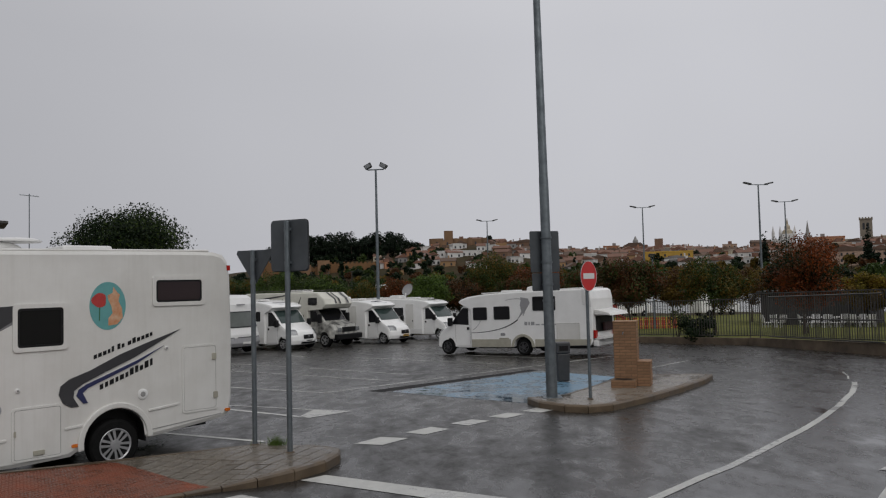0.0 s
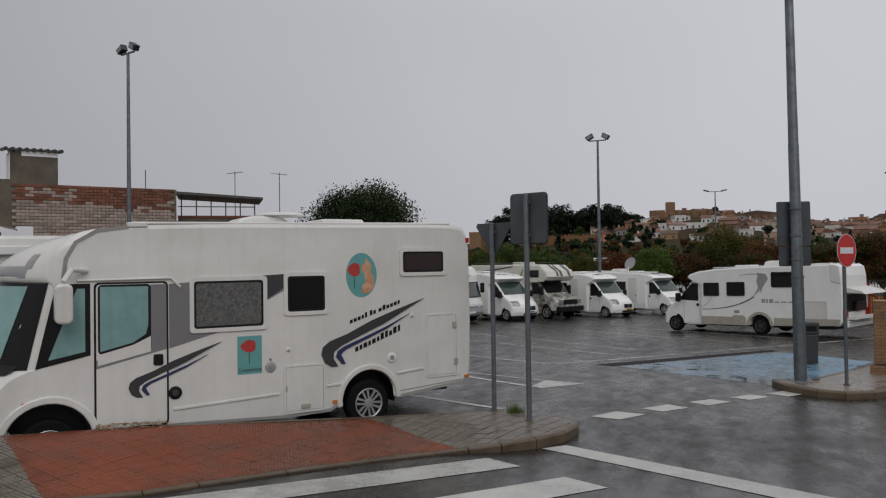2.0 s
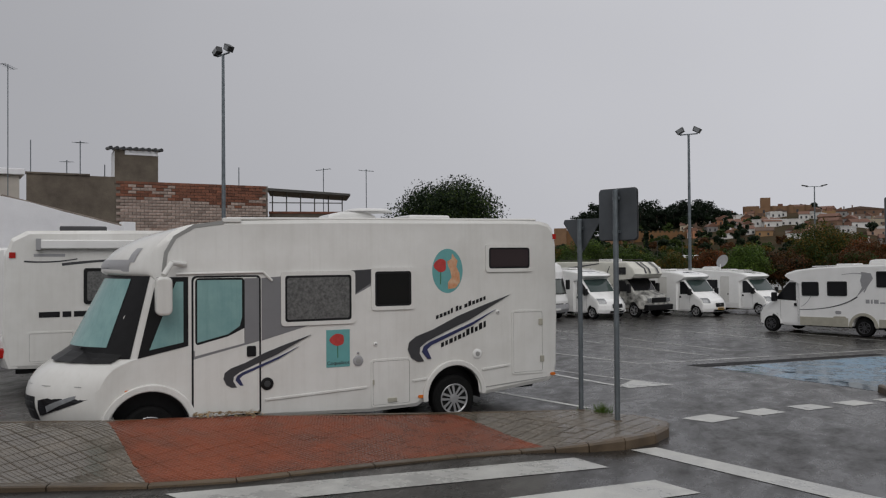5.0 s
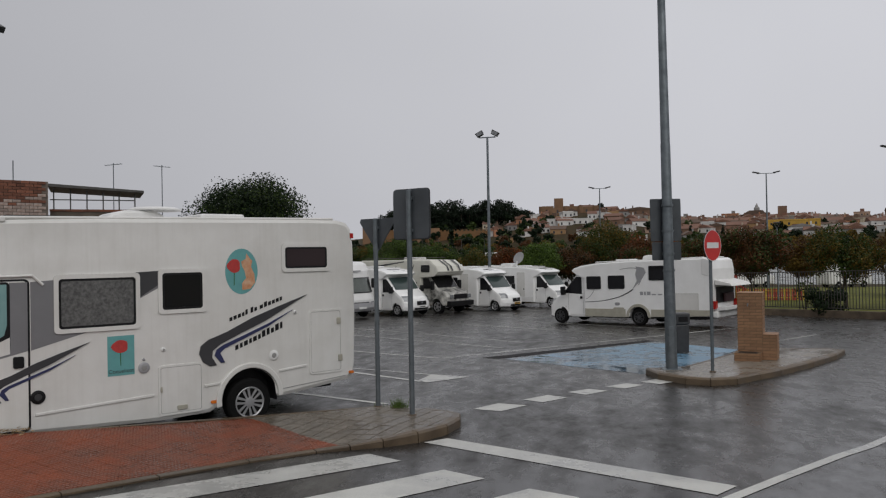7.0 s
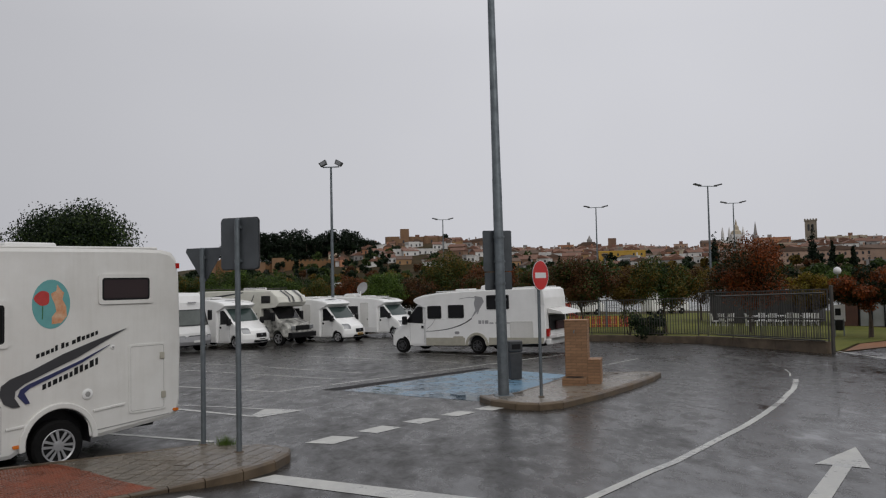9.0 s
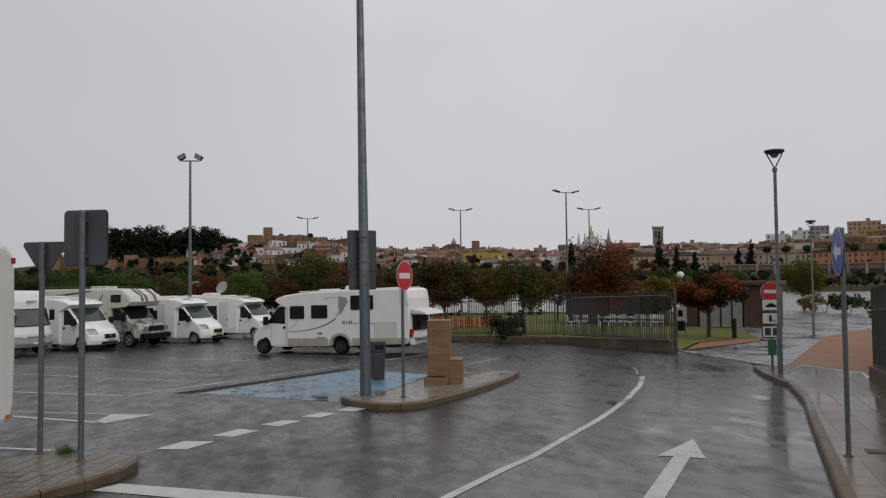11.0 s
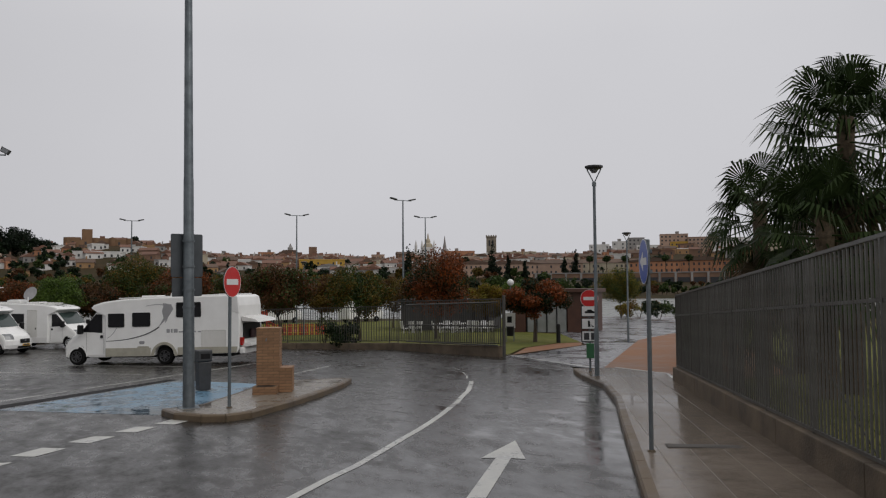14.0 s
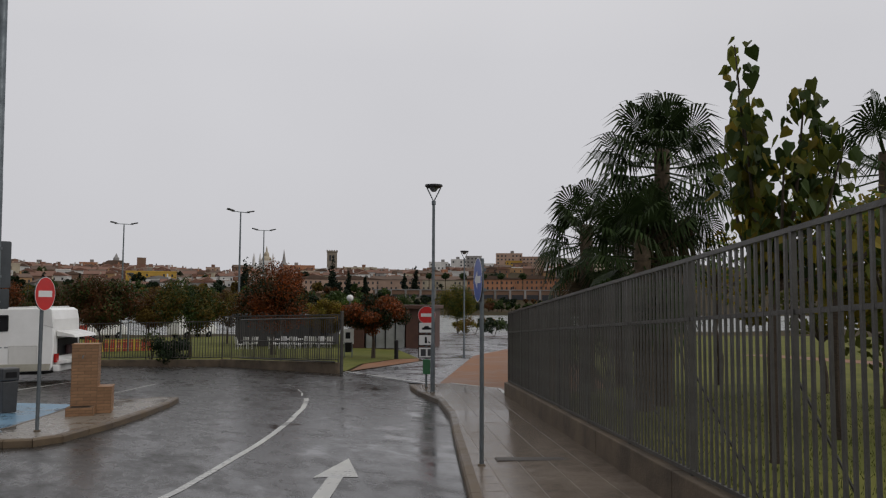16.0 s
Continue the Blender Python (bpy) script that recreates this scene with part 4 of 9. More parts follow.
blue = sign_pole("direction_sign", "round blue sign with a white arrow on a grey pole", (6.98, 7.44), 2.6, r=0.028)
pl = disc(blue, 2.335, 0.285, 152, BLUE_S)
part("arrow", Shape().prism([(-0.045, -0.19), (0.045, -0.19), (0.045, 0.02), (0.12, 0.02), (0, 0.20), (-0.12, 0.02), (-0.045, 0.02)], "x", 0.0555, 0.058).moved(pl @ Matrix.Rotation(radians(90), 4, 'X')), WHITE_S, blue)

# two signs seen from behind
back_1 = sign_pole("information_sign", "rectangular sign seen from its grey back on a pole", (-1.66, 10.0), 3.02, r=0.036, h=0.124)
rot = Matrix.Rotation(radians(66), 4, 'Z')
part("plate", Shape().prism(rounded(-0.29, 2.37, 0.29, 3.04, 0.05), "x", 0.042, 0.062).moved(rot), SIGN_BACK, back_1, "grey metal back of a sign plate", bevel=0.004)
part("plate_rim", Shape().prism(rounded(-0.30, 2.36, 0.30, 3.05, 0.055), "x", 0.060, 0.072).moved(rot), DARK_P, back_1)
part("bracket", Shape().box(0.0, -0.05, 2.46, 0.043, 0.05, 2.50).box(0.0, -0.05, 2.90, 0.043, 0.05, 2.94).moved(rot), STEEL, back_1)
back_2 = sign_pole("yield_sign", "triangular give-way sign seen from its grey back", (-2.28, 10.66), 2.70, r=0.034, h=0.124)
tri = [(-0.315, 2.66), (-0.295, 2.71), (0.295, 2.71), (0.315, 2.66), (0.03, 2.25), (-0.03, 2.25)]
part("plate", Shape().prism(tri[::-1], "x", 0.040, 0.055).moved(rot), SIGN_BACK, back_2, "grey back of a triangular plate", bevel=0.003)
part("bracket", Shape().box(0.0, -0.045, 2.56, 0.041, 0.045, 2.60).moved(rot), STEEL, back_2)
part("clamp_band", Shape().lathe([(0.040, 2.24), (0.040, 2.29)], 14), STEEL, back_2)

# tall lamp post on the island, with two boards clamped to it
lamp = thing("lamp_post", Matrix.Translation((2.5, 15.5, road_z(2.5, 15.5, 0.12))) @ Euler((0, radians(-0.5), 0)).to_matrix().to_4x4(), "tall tapered galvanised lamp post with boards clamped to it", "lamp post")
part("pole", Shape().lathe([(0.115, 0), (0.105, 1.9), (0.103, 1.93), (0.095, 4.4), (0.09, 4.45), (0.075, 7.5), (0.055, 11.0)], 18), STEEL, lamp, smooth=True)
part("base_plate", Shape().box(-0.19, -0.19, -0.02, 0.19, 0.19, 0.02), STEEL, lamp, bevel=0.004)
part("access_door", Shape().box(-0.05, -0.118, 0.45, 0.05, -0.10, 0.85), STEEL, lamp, bevel=0.004)
face_m = Matrix.Rotation(radians(18), 4, 'Z')
part("board", Shape().prism(rounded(-0.30, 2.52, 0.345, 3.36, 0.03), "y", 0.115, 0.14).moved(face_m), SIGN_BACK, lamp, "dark grey sign board seen from behind", bevel=0.004)
part("board", Shape().prism(rounded(-0.28, 2.14, 0.33, 2.50, 0.03), "y", 0.115, 0.14).moved(face_m), SIGN_BACK, lamp, "smaller dark grey board below it", bevel=0.004)
for z in (2.25, 2.7, 3.2, 1.92):
    part("clamp_band", Shape().lathe([(0.118, z), (0.118, z + 0.04)], 16), STEEL, lamp)
part("lamp_arm", Shape().rod((0, 0, 10.9), (0.9, -0.6, 11.3), 0.04), STEEL, lamp)
part("lamp_head", Shape().box(0.8, -0.85, 11.25, 1.3, -0.5, 11.36), DARK_P, lamp, bevel=0.03)


def tulip_lamp(name, x, y, base_h, top, label):
    """Street lamp with a flat cap carried by two splayed arms."""
    b = thing(name, Matrix.Translation((x, y, base_h)), label, "street lamp", "lamps along the path")
    neck = top - 0.45
    part("pole", Shape().lathe([(0.062, 0), (0.060, 1.2), (0.045, 1.25), (0.038, neck)], 14), STEEL, b, smooth=True)
    part("base_plate", Shape().box(-0.11, -0.11, 0, 0.11, 0.11, 0.012), STEEL, b)
    for sx in (-1, 1):
        part("arm", Shape().rod((0, 0, neck - 0.02), (sx * 0.15, sx * -0.10, top - 0.10), 0.016, n=8), STEEL, b)
    part("collar", Shape().lathe([(0.055, neck - 0.10), (0.055, neck)], 12), STEEL, b)
    part("diffuser", Shape().lathe([(0.06, top - 0.2), (0.13, top - 0.10)], 18), LENS, b, "clear lamp glass")
    part("cap", Shape().lathe([(0.18, top - 0.10), (0.235, top - 0.06), (0.235, top - 0.02), (0.12, top)], 24), DARK_P, b, "flat dark lamp cap")
    return b


tulip_lamp("street_lamp", 12.68, 16.35, road_z(12.68, 16.35, 0.12), 5.46, "slim grey street lamp at the kerb with a flat cap")
tulip_lamp("street_lamp", 26.7, 32.8, road_z(26.7, 32.8), 5.75, "slim grey street lamp beside the riverside path")
tulip_lamp("street_lamp", 14.9, 54.0, road_z(14.9, 54.0), 5.3, "slim grey street lamp in the park")


def twin_lamp(name, x, y, z0, height, yaw, label, group):
    """Tall mast with two lantern heads on a cross arm."""
    b = thing(name, Matrix.Translation((x, y, z0)) @ Matrix.Rotation(radians(yaw), 4, 'Z'), label, "light mast", group)
    part("pole", Shape().lathe([(0.10, 0), (0.085, height * 0.5), (0.055, height)], 12), STEEL, b, smooth=True)
    part("cross_arm", Shape().box(-0.85, -0.03, height - 0.03, 0.85, 0.03, height + 0.03), STEEL, b)
    for sx in (-1, 1):
        head = Shape().box(-0.32, -0.16, -0.05, 0.32, 0.16, 0.07).moved(Matrix.Translation((sx * 0.95, 0, height + 0.10)) @ Matrix.Rotation(radians(-12 * sx), 4, 'Y'))
        part("lantern", head, DARK_P, b, bevel=0.03)
    return b


def flood_mast(name, x, y, z0, height, yaw, label):
    b = thing(name, Matrix.Translation((x, y, z0)) @ Matrix.Rotation(radians(yaw), 4, 'Z'), label, "floodlight mast", "floodlight masts")
    part("pole", Shape().lathe([(0.115, 0), (0.10, height * 0.45), (0.07, height)], 12), STEEL, b, smooth=True)
    part("cross_arm", Shape().box(-0.55, -0.035, height - 0.035, 0.55, 0.035, height + 0.035), STEEL, b)
    for sx in (-1, 1):
        turn_m = Matrix.Translation((sx * 0.52, 0, height + 0.24)) @ Matrix.Rotation(radians(28 * sx), 4, 'Y')
        fl = part("floodlight", Shape().prism([(-0.22, -0.15), (0.22, -0.15), (0.26, 0.15), (-0.26, 0.15)], "y", -0.16, 0.16).moved(turn_m), DARK_P, b, bevel=0.02)
        part("glass", Shape().box(-0.18, -0.17, -0.11, 0.18, -0.162, 0.11).moved(turn_m), LENS, fl)
        part("bracket", Shape().rod((sx * 0.52, 0, height), (sx * 0.52, 0, height + 0.15), 0.025, n=8), STEEL, b)
    return b


flood_mast("floodlight_mast", -4.05, 51.0, plane_z(51), 11.2, -8, "tall grey mast with two floodlights behind the campers")
flood_mast("floodlight_mast", -25.1, 31.9, plane_z(31.9), 13.4, -20, "tall grey mast with two floodlights in front of the brick building")


def on_ray(az, dist):
    return 0.45 + dist * math.sin(radians(az)), -0.2 + dist * math.cos(radians(az))


for az, el, dist, yaw in ((22.14, 6.34, 67, 10), (23.76, 5.07, 85, -12), (14.37, 5.20, 82, -5), (3.14, 4.64, 92, 4)):
    x, y = on_ray(az, dist)
    z0 = ground_z(x, y)
    twin_lamp("light_mast", x, y, z0, 2.5 + dist * math.tan(radians(el)) - z0, yaw, "tall park light mast with two lanterns", "park light masts")

# sign stack at the path: no entry and three plates, a small green bin below
sx, sy = 13.15, 17.3
stack = sign_pole("sign_post", "no-entry sign with three pictogram plates on one post", (sx, sy), 2.2, r=0.03)
pl = disc(stack, 1.99, 0.245, -122, RED_S)
part("bar", Shape().box(0.055, -0.16, -0.045, 0.058, 0.16, 0.045).moved(pl), WHITE_S, stack)
rot = Matrix.Rotation(radians(-122), 4, 'Z')
for z in (1.50, 1.16, 0.82):
    pan = part("pictogram_plate", Shape().prism(rounded(-0.23, z - 0.01, 0.23, z + 0.30, 0.02), "x", 0.045, 0.053).moved(rot), BLACK_P, stack)
    part("plate_face", Shape().prism(rounded(-0.205, z + 0.012, 0.205, z + 0.278, 0.015), "x", 0.053, 0.056).moved(rot), WHITE_S, pan)
    if z == 1.50:
        part("pictogram", Shape().prism([(-0.13, z + 0.09), (0.13, z + 0.09), (0.13, z + 0.14), (0.08, z + 0.15), (0.05, z + 0.19), (-0.05, z + 0.19), (-0.08, z + 0.15), (-0.13, z + 0.14)], "x", 0.056, 0.058).moved(rot), BLACK_P, pan)
    elif z == 1.16:
        part("pictogram", Shape().prism([(-0.05, z + 0.06), (0.02, z + 0.06), (0.0, z + 0.23), (-0.05, z + 0.23)], "x", 0.056, 0.058).prism([(0.06, z + 0.06), (0.12, z + 0.06), (0.03, z + 0.13)], "x", 0.056, 0.058).moved(rot), BLACK_P, pan)
    else:
        part("pictogram", Shape().box(0.056, -0.16, z + 0.05, 0.058, -0.02, z + 0.24).moved(rot), GREY_DK, pan)
        part("pictogram", Shape().box(0.056, 0.03, z + 0.05, 0.058, 0.16, z + 0.24).moved(rot), GREY_DK, pan)
part("waste_box", Shape().box(0.035, -0.10, 0.38, 0.17, 0.10, 0.78).moved(rot), GREEN_P, stack, "small green plastic waste box", bevel=0.012)

# litter bin behind the lamp post
b = thing("litter_bin", Matrix.Translation((3.38, 20.0, road_z(3.38, 20.0))) @ Matrix.Rotation(radians(12), 4, 'Z'), "tall dark grey plastic litter bin with a lid", "litter bin")
part("body", Shape().prism([(-0.15, 0.02), (0.15, 0.02), (0.17, 0.72), (-0.17, 0.72)], "y", -0.14, 0.14), DARK_P, b, bevel=0.02)
part("lid", Shape().box(-0.185, -0.155, 0.73, 0.185, 0.155, 1.02), DARK_P, b, "dark lid with an opening", bevel=0.03)
part("opening", Shape().box(-0.12, -0.158, 0.80, 0.12, -0.15, 0.93), BLACK_P, b)


# ---- brick water pedestal on the island ----
def brick_block(parent, x0, y0, z0, x1, y1, z1, bl=0.235, bh=0.055, joint=0.012, name="brick", mat=BRICK_Y, proud=0.006, meshes={}):
    """Brickwork on the four upright faces of a block, each brick a piece."""
    for axis in range(4):
        along = (x1 - x0) if axis % 2 == 0 else (y1 - y0)
        courses = max(1, round((z1 - z0) / (bh + joint)))
        ch = (z1 - z0) / courses
        per = max(1, round(along / (bl + joint)))
        step = along / per
        for c in range(courses):
            shift = (c % 2) * 0.5
            k = 0
            spans = []
            u = -shift * step
            while u < along - 1e-6:
                a, b2 = max(0, u), min(along, u + step)
                if b2 - a > 0.03:
                    spans.append((a, b2))
                u += step
            for a, b2 in spans:
                w, h = b2 - a - joint, ch - joint
                key = (mat.name, round(w, 3), round(h, 3))
                if key not in meshes:
                    meshes[key] = Shape().box(-w / 2, -0.01, -h / 2, w / 2, proud, h / 2).mesh("brick", mat)
                ob = new(name, meshes[key])
                ob.parent = parent
                mid = (a + b2) / 2
                z = z0 + (c + 0.5) * ch
                jit = random.uniform(-0.002, 0.002)
                if axis == 0:
                    m = Matrix.Translation((x0 + mid, y0 + jit, z)) @ Matrix.Rotation(math.pi, 4, 'Z')
                elif axis == 1:
                    m = Matrix.Translation((x1 + jit, y0 + mid, z)) @ Matrix.Rotation(-math.pi / 2, 4, 'Z')
                elif axis == 2:
                    m = Matrix.Translation((x0 + mid, y1 + jit, z))
                else:
                    m = Matrix.Translation((x0 + jit, y0 + mid, z)) @ Matrix.Rotation(math.pi / 2, 4, 'Z')
                ob.matrix_basis = m


ped = thing("water_pedestal", Matrix.Translation((4.12, 17.23, road_z(4.2, 17.2, 0.125))) @ Matrix.Rotation(radians(-20), 4, 'Z'), "tan brick water-point pedestal with a step and a basin", "pedestal")
part("core", Shape().box(0.0, 0.15, 0, 0.5, 0.60, 1.42), MORTAR_Y, ped)
part("step_core", Shape().box(0.5, 0.15, 0, 0.78, 0.60, 0.53), MORTAR_Y, ped)
part("basin_core", Shape().box(-0.03, -0.22, 0, 0.48, 0.14, 0.17), MORTAR_Y, ped)
part("cap", Shape().box(-0.012, 0.135, 1.42, 0.512, 0.615, 1.445), BRICK_Y, ped, bevel=0.006)
part("step_cap", Shape().box(0.5, 0.135, 0.53, 0.795, 0.615, 0.555), BRICK_Y, ped, bevel=0.006)
part("basin_hollow", Shape().box(0.04, -0.16, 0.171, 0.41, 0.10, 0.176), BLACK_P, ped, "dark wet drain basin")
brick_block(ped, 0.0, 0.15, 0, 0.5, 0.60, 1.42)
brick_block(ped, 0.5, 0.15, 0, 0.78, 0.60, 0.53)
brick_block(ped, -0.03, -0.22, 0, 0.48, 0.14, 0.17)
part("tap", Shape().rod((0.22, 0.15, 1.2), (0.22, 0.06, 1.2), 0.012, n=8).rod((0.22, 0.06, 1.2), (0.22, 0.05, 1.15), 0.012, n=8), STEEL, ped, "small metal tap")


# ---- vehicles: local x forward, y to the left, z up, origin between the rear wheels on the ground ----
def loft(profile, half, stations, pull, closed=True, inset=0.04):
    """Side profile (x, z) carried across the width; pull draws the front back towards the sides."""
    s = Shape()
    n = len(profile)
    cx = sum(p[0] for p in profile) / n
    cz = sum(p[1] for p in profile) / n
    for v in stations:
        k = inset if abs(v) > 0.999 else 0.0
        for x, z in profile:
            d = pull(x, z) * abs(v) ** 2.6
            px = x - d
            pz = z
            if k:
                px -= k * max(-1, min(1, (x - cx) * 3)) * 0.6
                pz -= k * max(-1, min(1, (z - cz) * 3))
            s.v.append((px, half * v, pz))
    m = len(stations)
    for j in range(m - 1):
        for i in range(n if closed else n - 1):
            i2 = (i + 1) % n
            s.f.append((j * n + i, j * n + i2, (j + 1) * n + i2, (j + 1) * n + i))
    if closed:
        s.f.append(tuple(range(n))[::-1])
        s.f.append(tuple((m - 1) * n + i for i in range(n)))
    return s


STA = [-1, -0.975, -0.88, -0.7, -0.45, -0.2, 0, 0.2, 0.45, 0.7, 0.88, 0.975, 1]


def arch(cx, r, z0, cz=0.34, n=9):
    """Wheel-arch notch, from front to rear along the underside."""
    a = math.degrees(math.asin((z0 - cz) / r)) if abs(z0 - cz) < r else 0
    return [(cx + r * math.cos(radians(t)), cz + r * math.sin(radians(t))) for t in [a + (180 - 2 * a) * i / n for i in range(n + 1)]]


def wheel(parent, x, y, side, r=0.335, w=0.215, cap=ALLOY, spokes=7, kind="alloy", lift=0.0):
    """Tyre with a rim and spokes under it; side is +1 for a wheel whose face looks to +y."""
    cz = r + lift
    o = (x, y, cz)
    prof = [(r * 0.62, -w / 2), (r * 0.90, -w / 2), (r * 0.985, -w * 0.36), (r, -w * 0.2), (r, w * 0.2), (r * 0.985, w * 0.36), (r * 0.90, w / 2), (r * 0.62, w / 2)]
    tyre = part("wheel", Shape().lathe(prof, 28, "y", o), RUBBER, parent, smooth=False)
    f = y + side * w * 0.5
    part("rim", Shape().lathe([(r * 0.64, f - side * 0.02), (r * 0.66, f + side * 0.004), (r * 0.60, f + side * 0.006), (r * 0.56, f - side * 0.035), (0.02, f - side * 0.045)][::1 if side > 0 else -1], 28, "y", (x, 0, cz)), BLACK_P if kind == "alloy" else cap, tyre)
    if kind == "alloy" and spokes:
        lip = [(r * 0.60, f - side * 0.010), (r * 0.645, f + side * 0.010), (r * 0.625, f + side * 0.014), (r * 0.565, f - side * 0.004)]
        lip = [lip[i] for i in (0, 1, 2, 3, 0)]
        part("rim_lip", Shape().lathe(lip if side > 0 else lip[::-1], 28, "y", (x, 0, cz)), cap, tyre)
    for i in range(spokes):
        a = 2 * math.pi * i / spokes + 0.3
        for w_in, w_out in ((-0.034, -0.062), (0.008, 0.022)):
            t = Shape().prism([(w_in, 0.05), (w_in + 0.026, 0.05), (w_out + 0.040, r * 0.60), (w_out, r * 0.60)], "y", -0.014, 0.014)
            t.moved(Matrix.Translation((x, f - side * 0.010, cz)) @ Matrix.Rotation(a, 4, 'Y'))
            part("spoke", t, cap, tyre)
    part("hub", Shape().lathe([(0.078, f - side * 0.03), (0.068, f + side * 0.012), (0.03, f + side * 0.016)][::1 if side > 0 else -1], 16, "y", (x, 0, cz)), cap, tyre)
    return tyre


def flat_on_side(name, outline, y, side, mat, parent, depth=0.006, label="", bevel=0.0):
    """A panel, window or decal on a flank at y; outline in (x, z)."""
    a, b = (y - 0.004, y + depth) if side > 0 else (y - depth, y + 0.004)
    return part(name, Shape().prism(outline, "y", a, b), mat, parent, label, bevel)


def window(parent, x0, z0, x1, z1, y, side, glass_mat=GLASS_D, frame_mat=BODY, frame=0.035, label=""):
    """Camper window: a raised frame, a dark pane in it and a lower catch."""
    fr = frame
    o, i = rounded(x0, z0, x1, z1, 0.05), rounded(x0 + fr, z0 + fr, x1 - fr, z1 - fr, 0.04)
    n = len(o)
    d = 0.022 * side
    s = Shape()
    s.v = [(p[0], y, p[1]) for p in o] + [(p[0], y + d, p[1]) for p in o] + [(p[0], y + d, p[1]) for p in i] + [(p[0], y + d * 0.3, p[1]) for p in i]
    for k in range(n):
        k2 = (k + 1) % n
        s.f += [(k, k2, n + k2, n + k), (n + k, n + k2, 2 * n + k2, 2 * n + k), (2 * n + k, 2 * n + k2, 3 * n + k2, 3 * n + k)]
    w = part("window", s, frame_mat, parent, label)
    part("pane", Shape().prism(rounded(x0 + fr, z0 + fr, x1 - fr, z1 - fr, 0.035), "y", *sorted((y - 0.002 * side, y + d * 0.6))), BLACK_P, w)
    part("glazing", Shape().prism(rounded(x0 + fr + 0.03, z0 + fr + 0.03, x1 - fr - 0.03, z1 - fr - 0.03, 0.03), "y", *sorted((y, y + d * 0.7))), glass_mat, w)
    part("catch", Shape().box((x0 + x1) / 2 - 0.05, min(y, y + d), z0 + fr + 0.012, (x0 + x1) / 2 + 0.05, max(y, y + d * 1.1), z0 + fr + 0.03), BLACK_P, w)
    return w


def hatch(parent, x0, z0, x1, z1, y, side, mat=BODY, name="hatch", vents=0):
    """Service flap with a raised rim and two latches."""
    o, i = rounded(x0, z0, x1, z1, 0.05), rounded(x0 + 0.028, z0 + 0.028, x1 - 0.028, z1 - 0.028, 0.03)
    n = len(o)
    d = 0.012 * side
    s = Shape()
    s.v = [(p[0], y, p[1]) for p in o] + [(p[0], y + d, p[1]) for p in o] + [(p[0], y + d, p[1]) for p in i] + [(p[0], y + d * 0.2, p[1]) for p in i]
    for k in range(n):
        k2 = (k + 1) % n
        s.f += [(k, k2, n + k2, n + k), (n + k, n + k2, 2 * n + k2, 2 * n + k), (2 * n + k, 2 * n + k2, 3 * n + k2, 3 * n + k)]
    h = part(name, s, mat, parent)
    part("flap", Shape().prism(rounded(x0 + 0.034, z0 + 0.034, x1 - 0.034, z1 - 0.034, 0.028), "y", *sorted((y - 0.002 * side, y + d * 0.75))), mat, h)
    part("seam", Shape().prism(rounded(x0 + 0.026, z0 + 0.026, x1 - 0.026, z1 - 0.026, 0.03), "y", *sorted((y - 0.003 * side, y + d * 0.45))), SEAM, h)
    return h


def latch(parent, x, z, y, side, mat=BEIGE, w=0.035, h=0.05):
    part("latch", Shape().prism(rounded(x - w, z - h, x + w, z + h, 0.012), "y", *sorted((y, y + 0.02 * side))), mat, parent, bevel=0.004)


def swoosh(a, b, c, w0, w1, n=14):
    """Tapered curved band through three points: outline in (x, z)."""
    up, lo = [], []
    for i in range(n + 1):
        t = i / n
        p = [(1 - t) ** 2 * a[k] + 2 * t * (1 - t) * b[k] + t * t * c[k] for k in (0, 1)]
        d = [2 * (1 - t) * (b[k] - a[k]) + 2 * t * (c[k] - b[k]) for k in (0, 1)]
        ln = math.hypot(*d)
        w = (w0 + (w1 - w0) * t) / 2
        nx, nz = -d[1] / ln * w, d[0] / ln * w
        up.append((p[0] + nx, p[1] + nz))
        lo.append((p[0] - nx, p[1] - nz))
    return up + lo[::-1]


def band(pts, w):
    """Outline of a band of even width along a polyline in (x, z)."""
    a, b = ring(pts, w / 2, 1), ring(pts, w / 2, -1)
    return a + b[::-1]


def bars_of_writing(parent, x0, z0, x1, z1, height, widths, y, side, mat, name="lettering", gap=0.035):
    """Plain bars where writing stands, along a slanted base line; one mesh. A width below nought is a space."""
    s = Shape()
    total = sum(abs(w) for w in widths) + gap * (len(widths) - 1)
    t = 0.0
    for w in widths:
        a, b = t / total, (t + abs(w)) / total
        xa, xb = x0 + (x1 - x0) * a, x0 + (x1 - x0) * b
        za, zb = z0 + (z1 - z0) * a, z0 + (z1 - z0) * b
        tall = 1.0 if int(w * 1000) % 3 == 0 or gap > 0.03 else 0.72
        if w > 0:
            s.prism([(xa, za), (xb, zb), (xb, zb + height * tall), (xa, za + height * tall)], "y", *sorted((y, y + 0.005 * side)))
        t += abs(w) + gap
    return part(name, s, mat, parent)


def spline(pts, n=4):
    """Smooth line through the given points."""
    out = []
    q = [pts[0]] + list(pts) + [pts[-1]]
    for i in range(1, len(q) - 2):
        for k in range(n):
            t = k / n
            out.append(tuple(0.5 * (2 * q[i][c] + (q[i + 1][c] - q[i - 1][c]) * t + (2 * q[i - 1][c] - 5 * q[i][c] + 4 * q[i + 1][c] - q[i + 2][c]) * t * t
                                    + (3 * q[i][c] - q[i - 1][c] - 3 * q[i + 1][c] + q[i + 2][c]) * t ** 3) for c in (0, 1)))
    return out + [tuple(pts[-1])]


STA_F = [-1, -0.975, -0.93] + [i / 10 for i in range(-9, 10)] + [0.93, 0.975, 1]


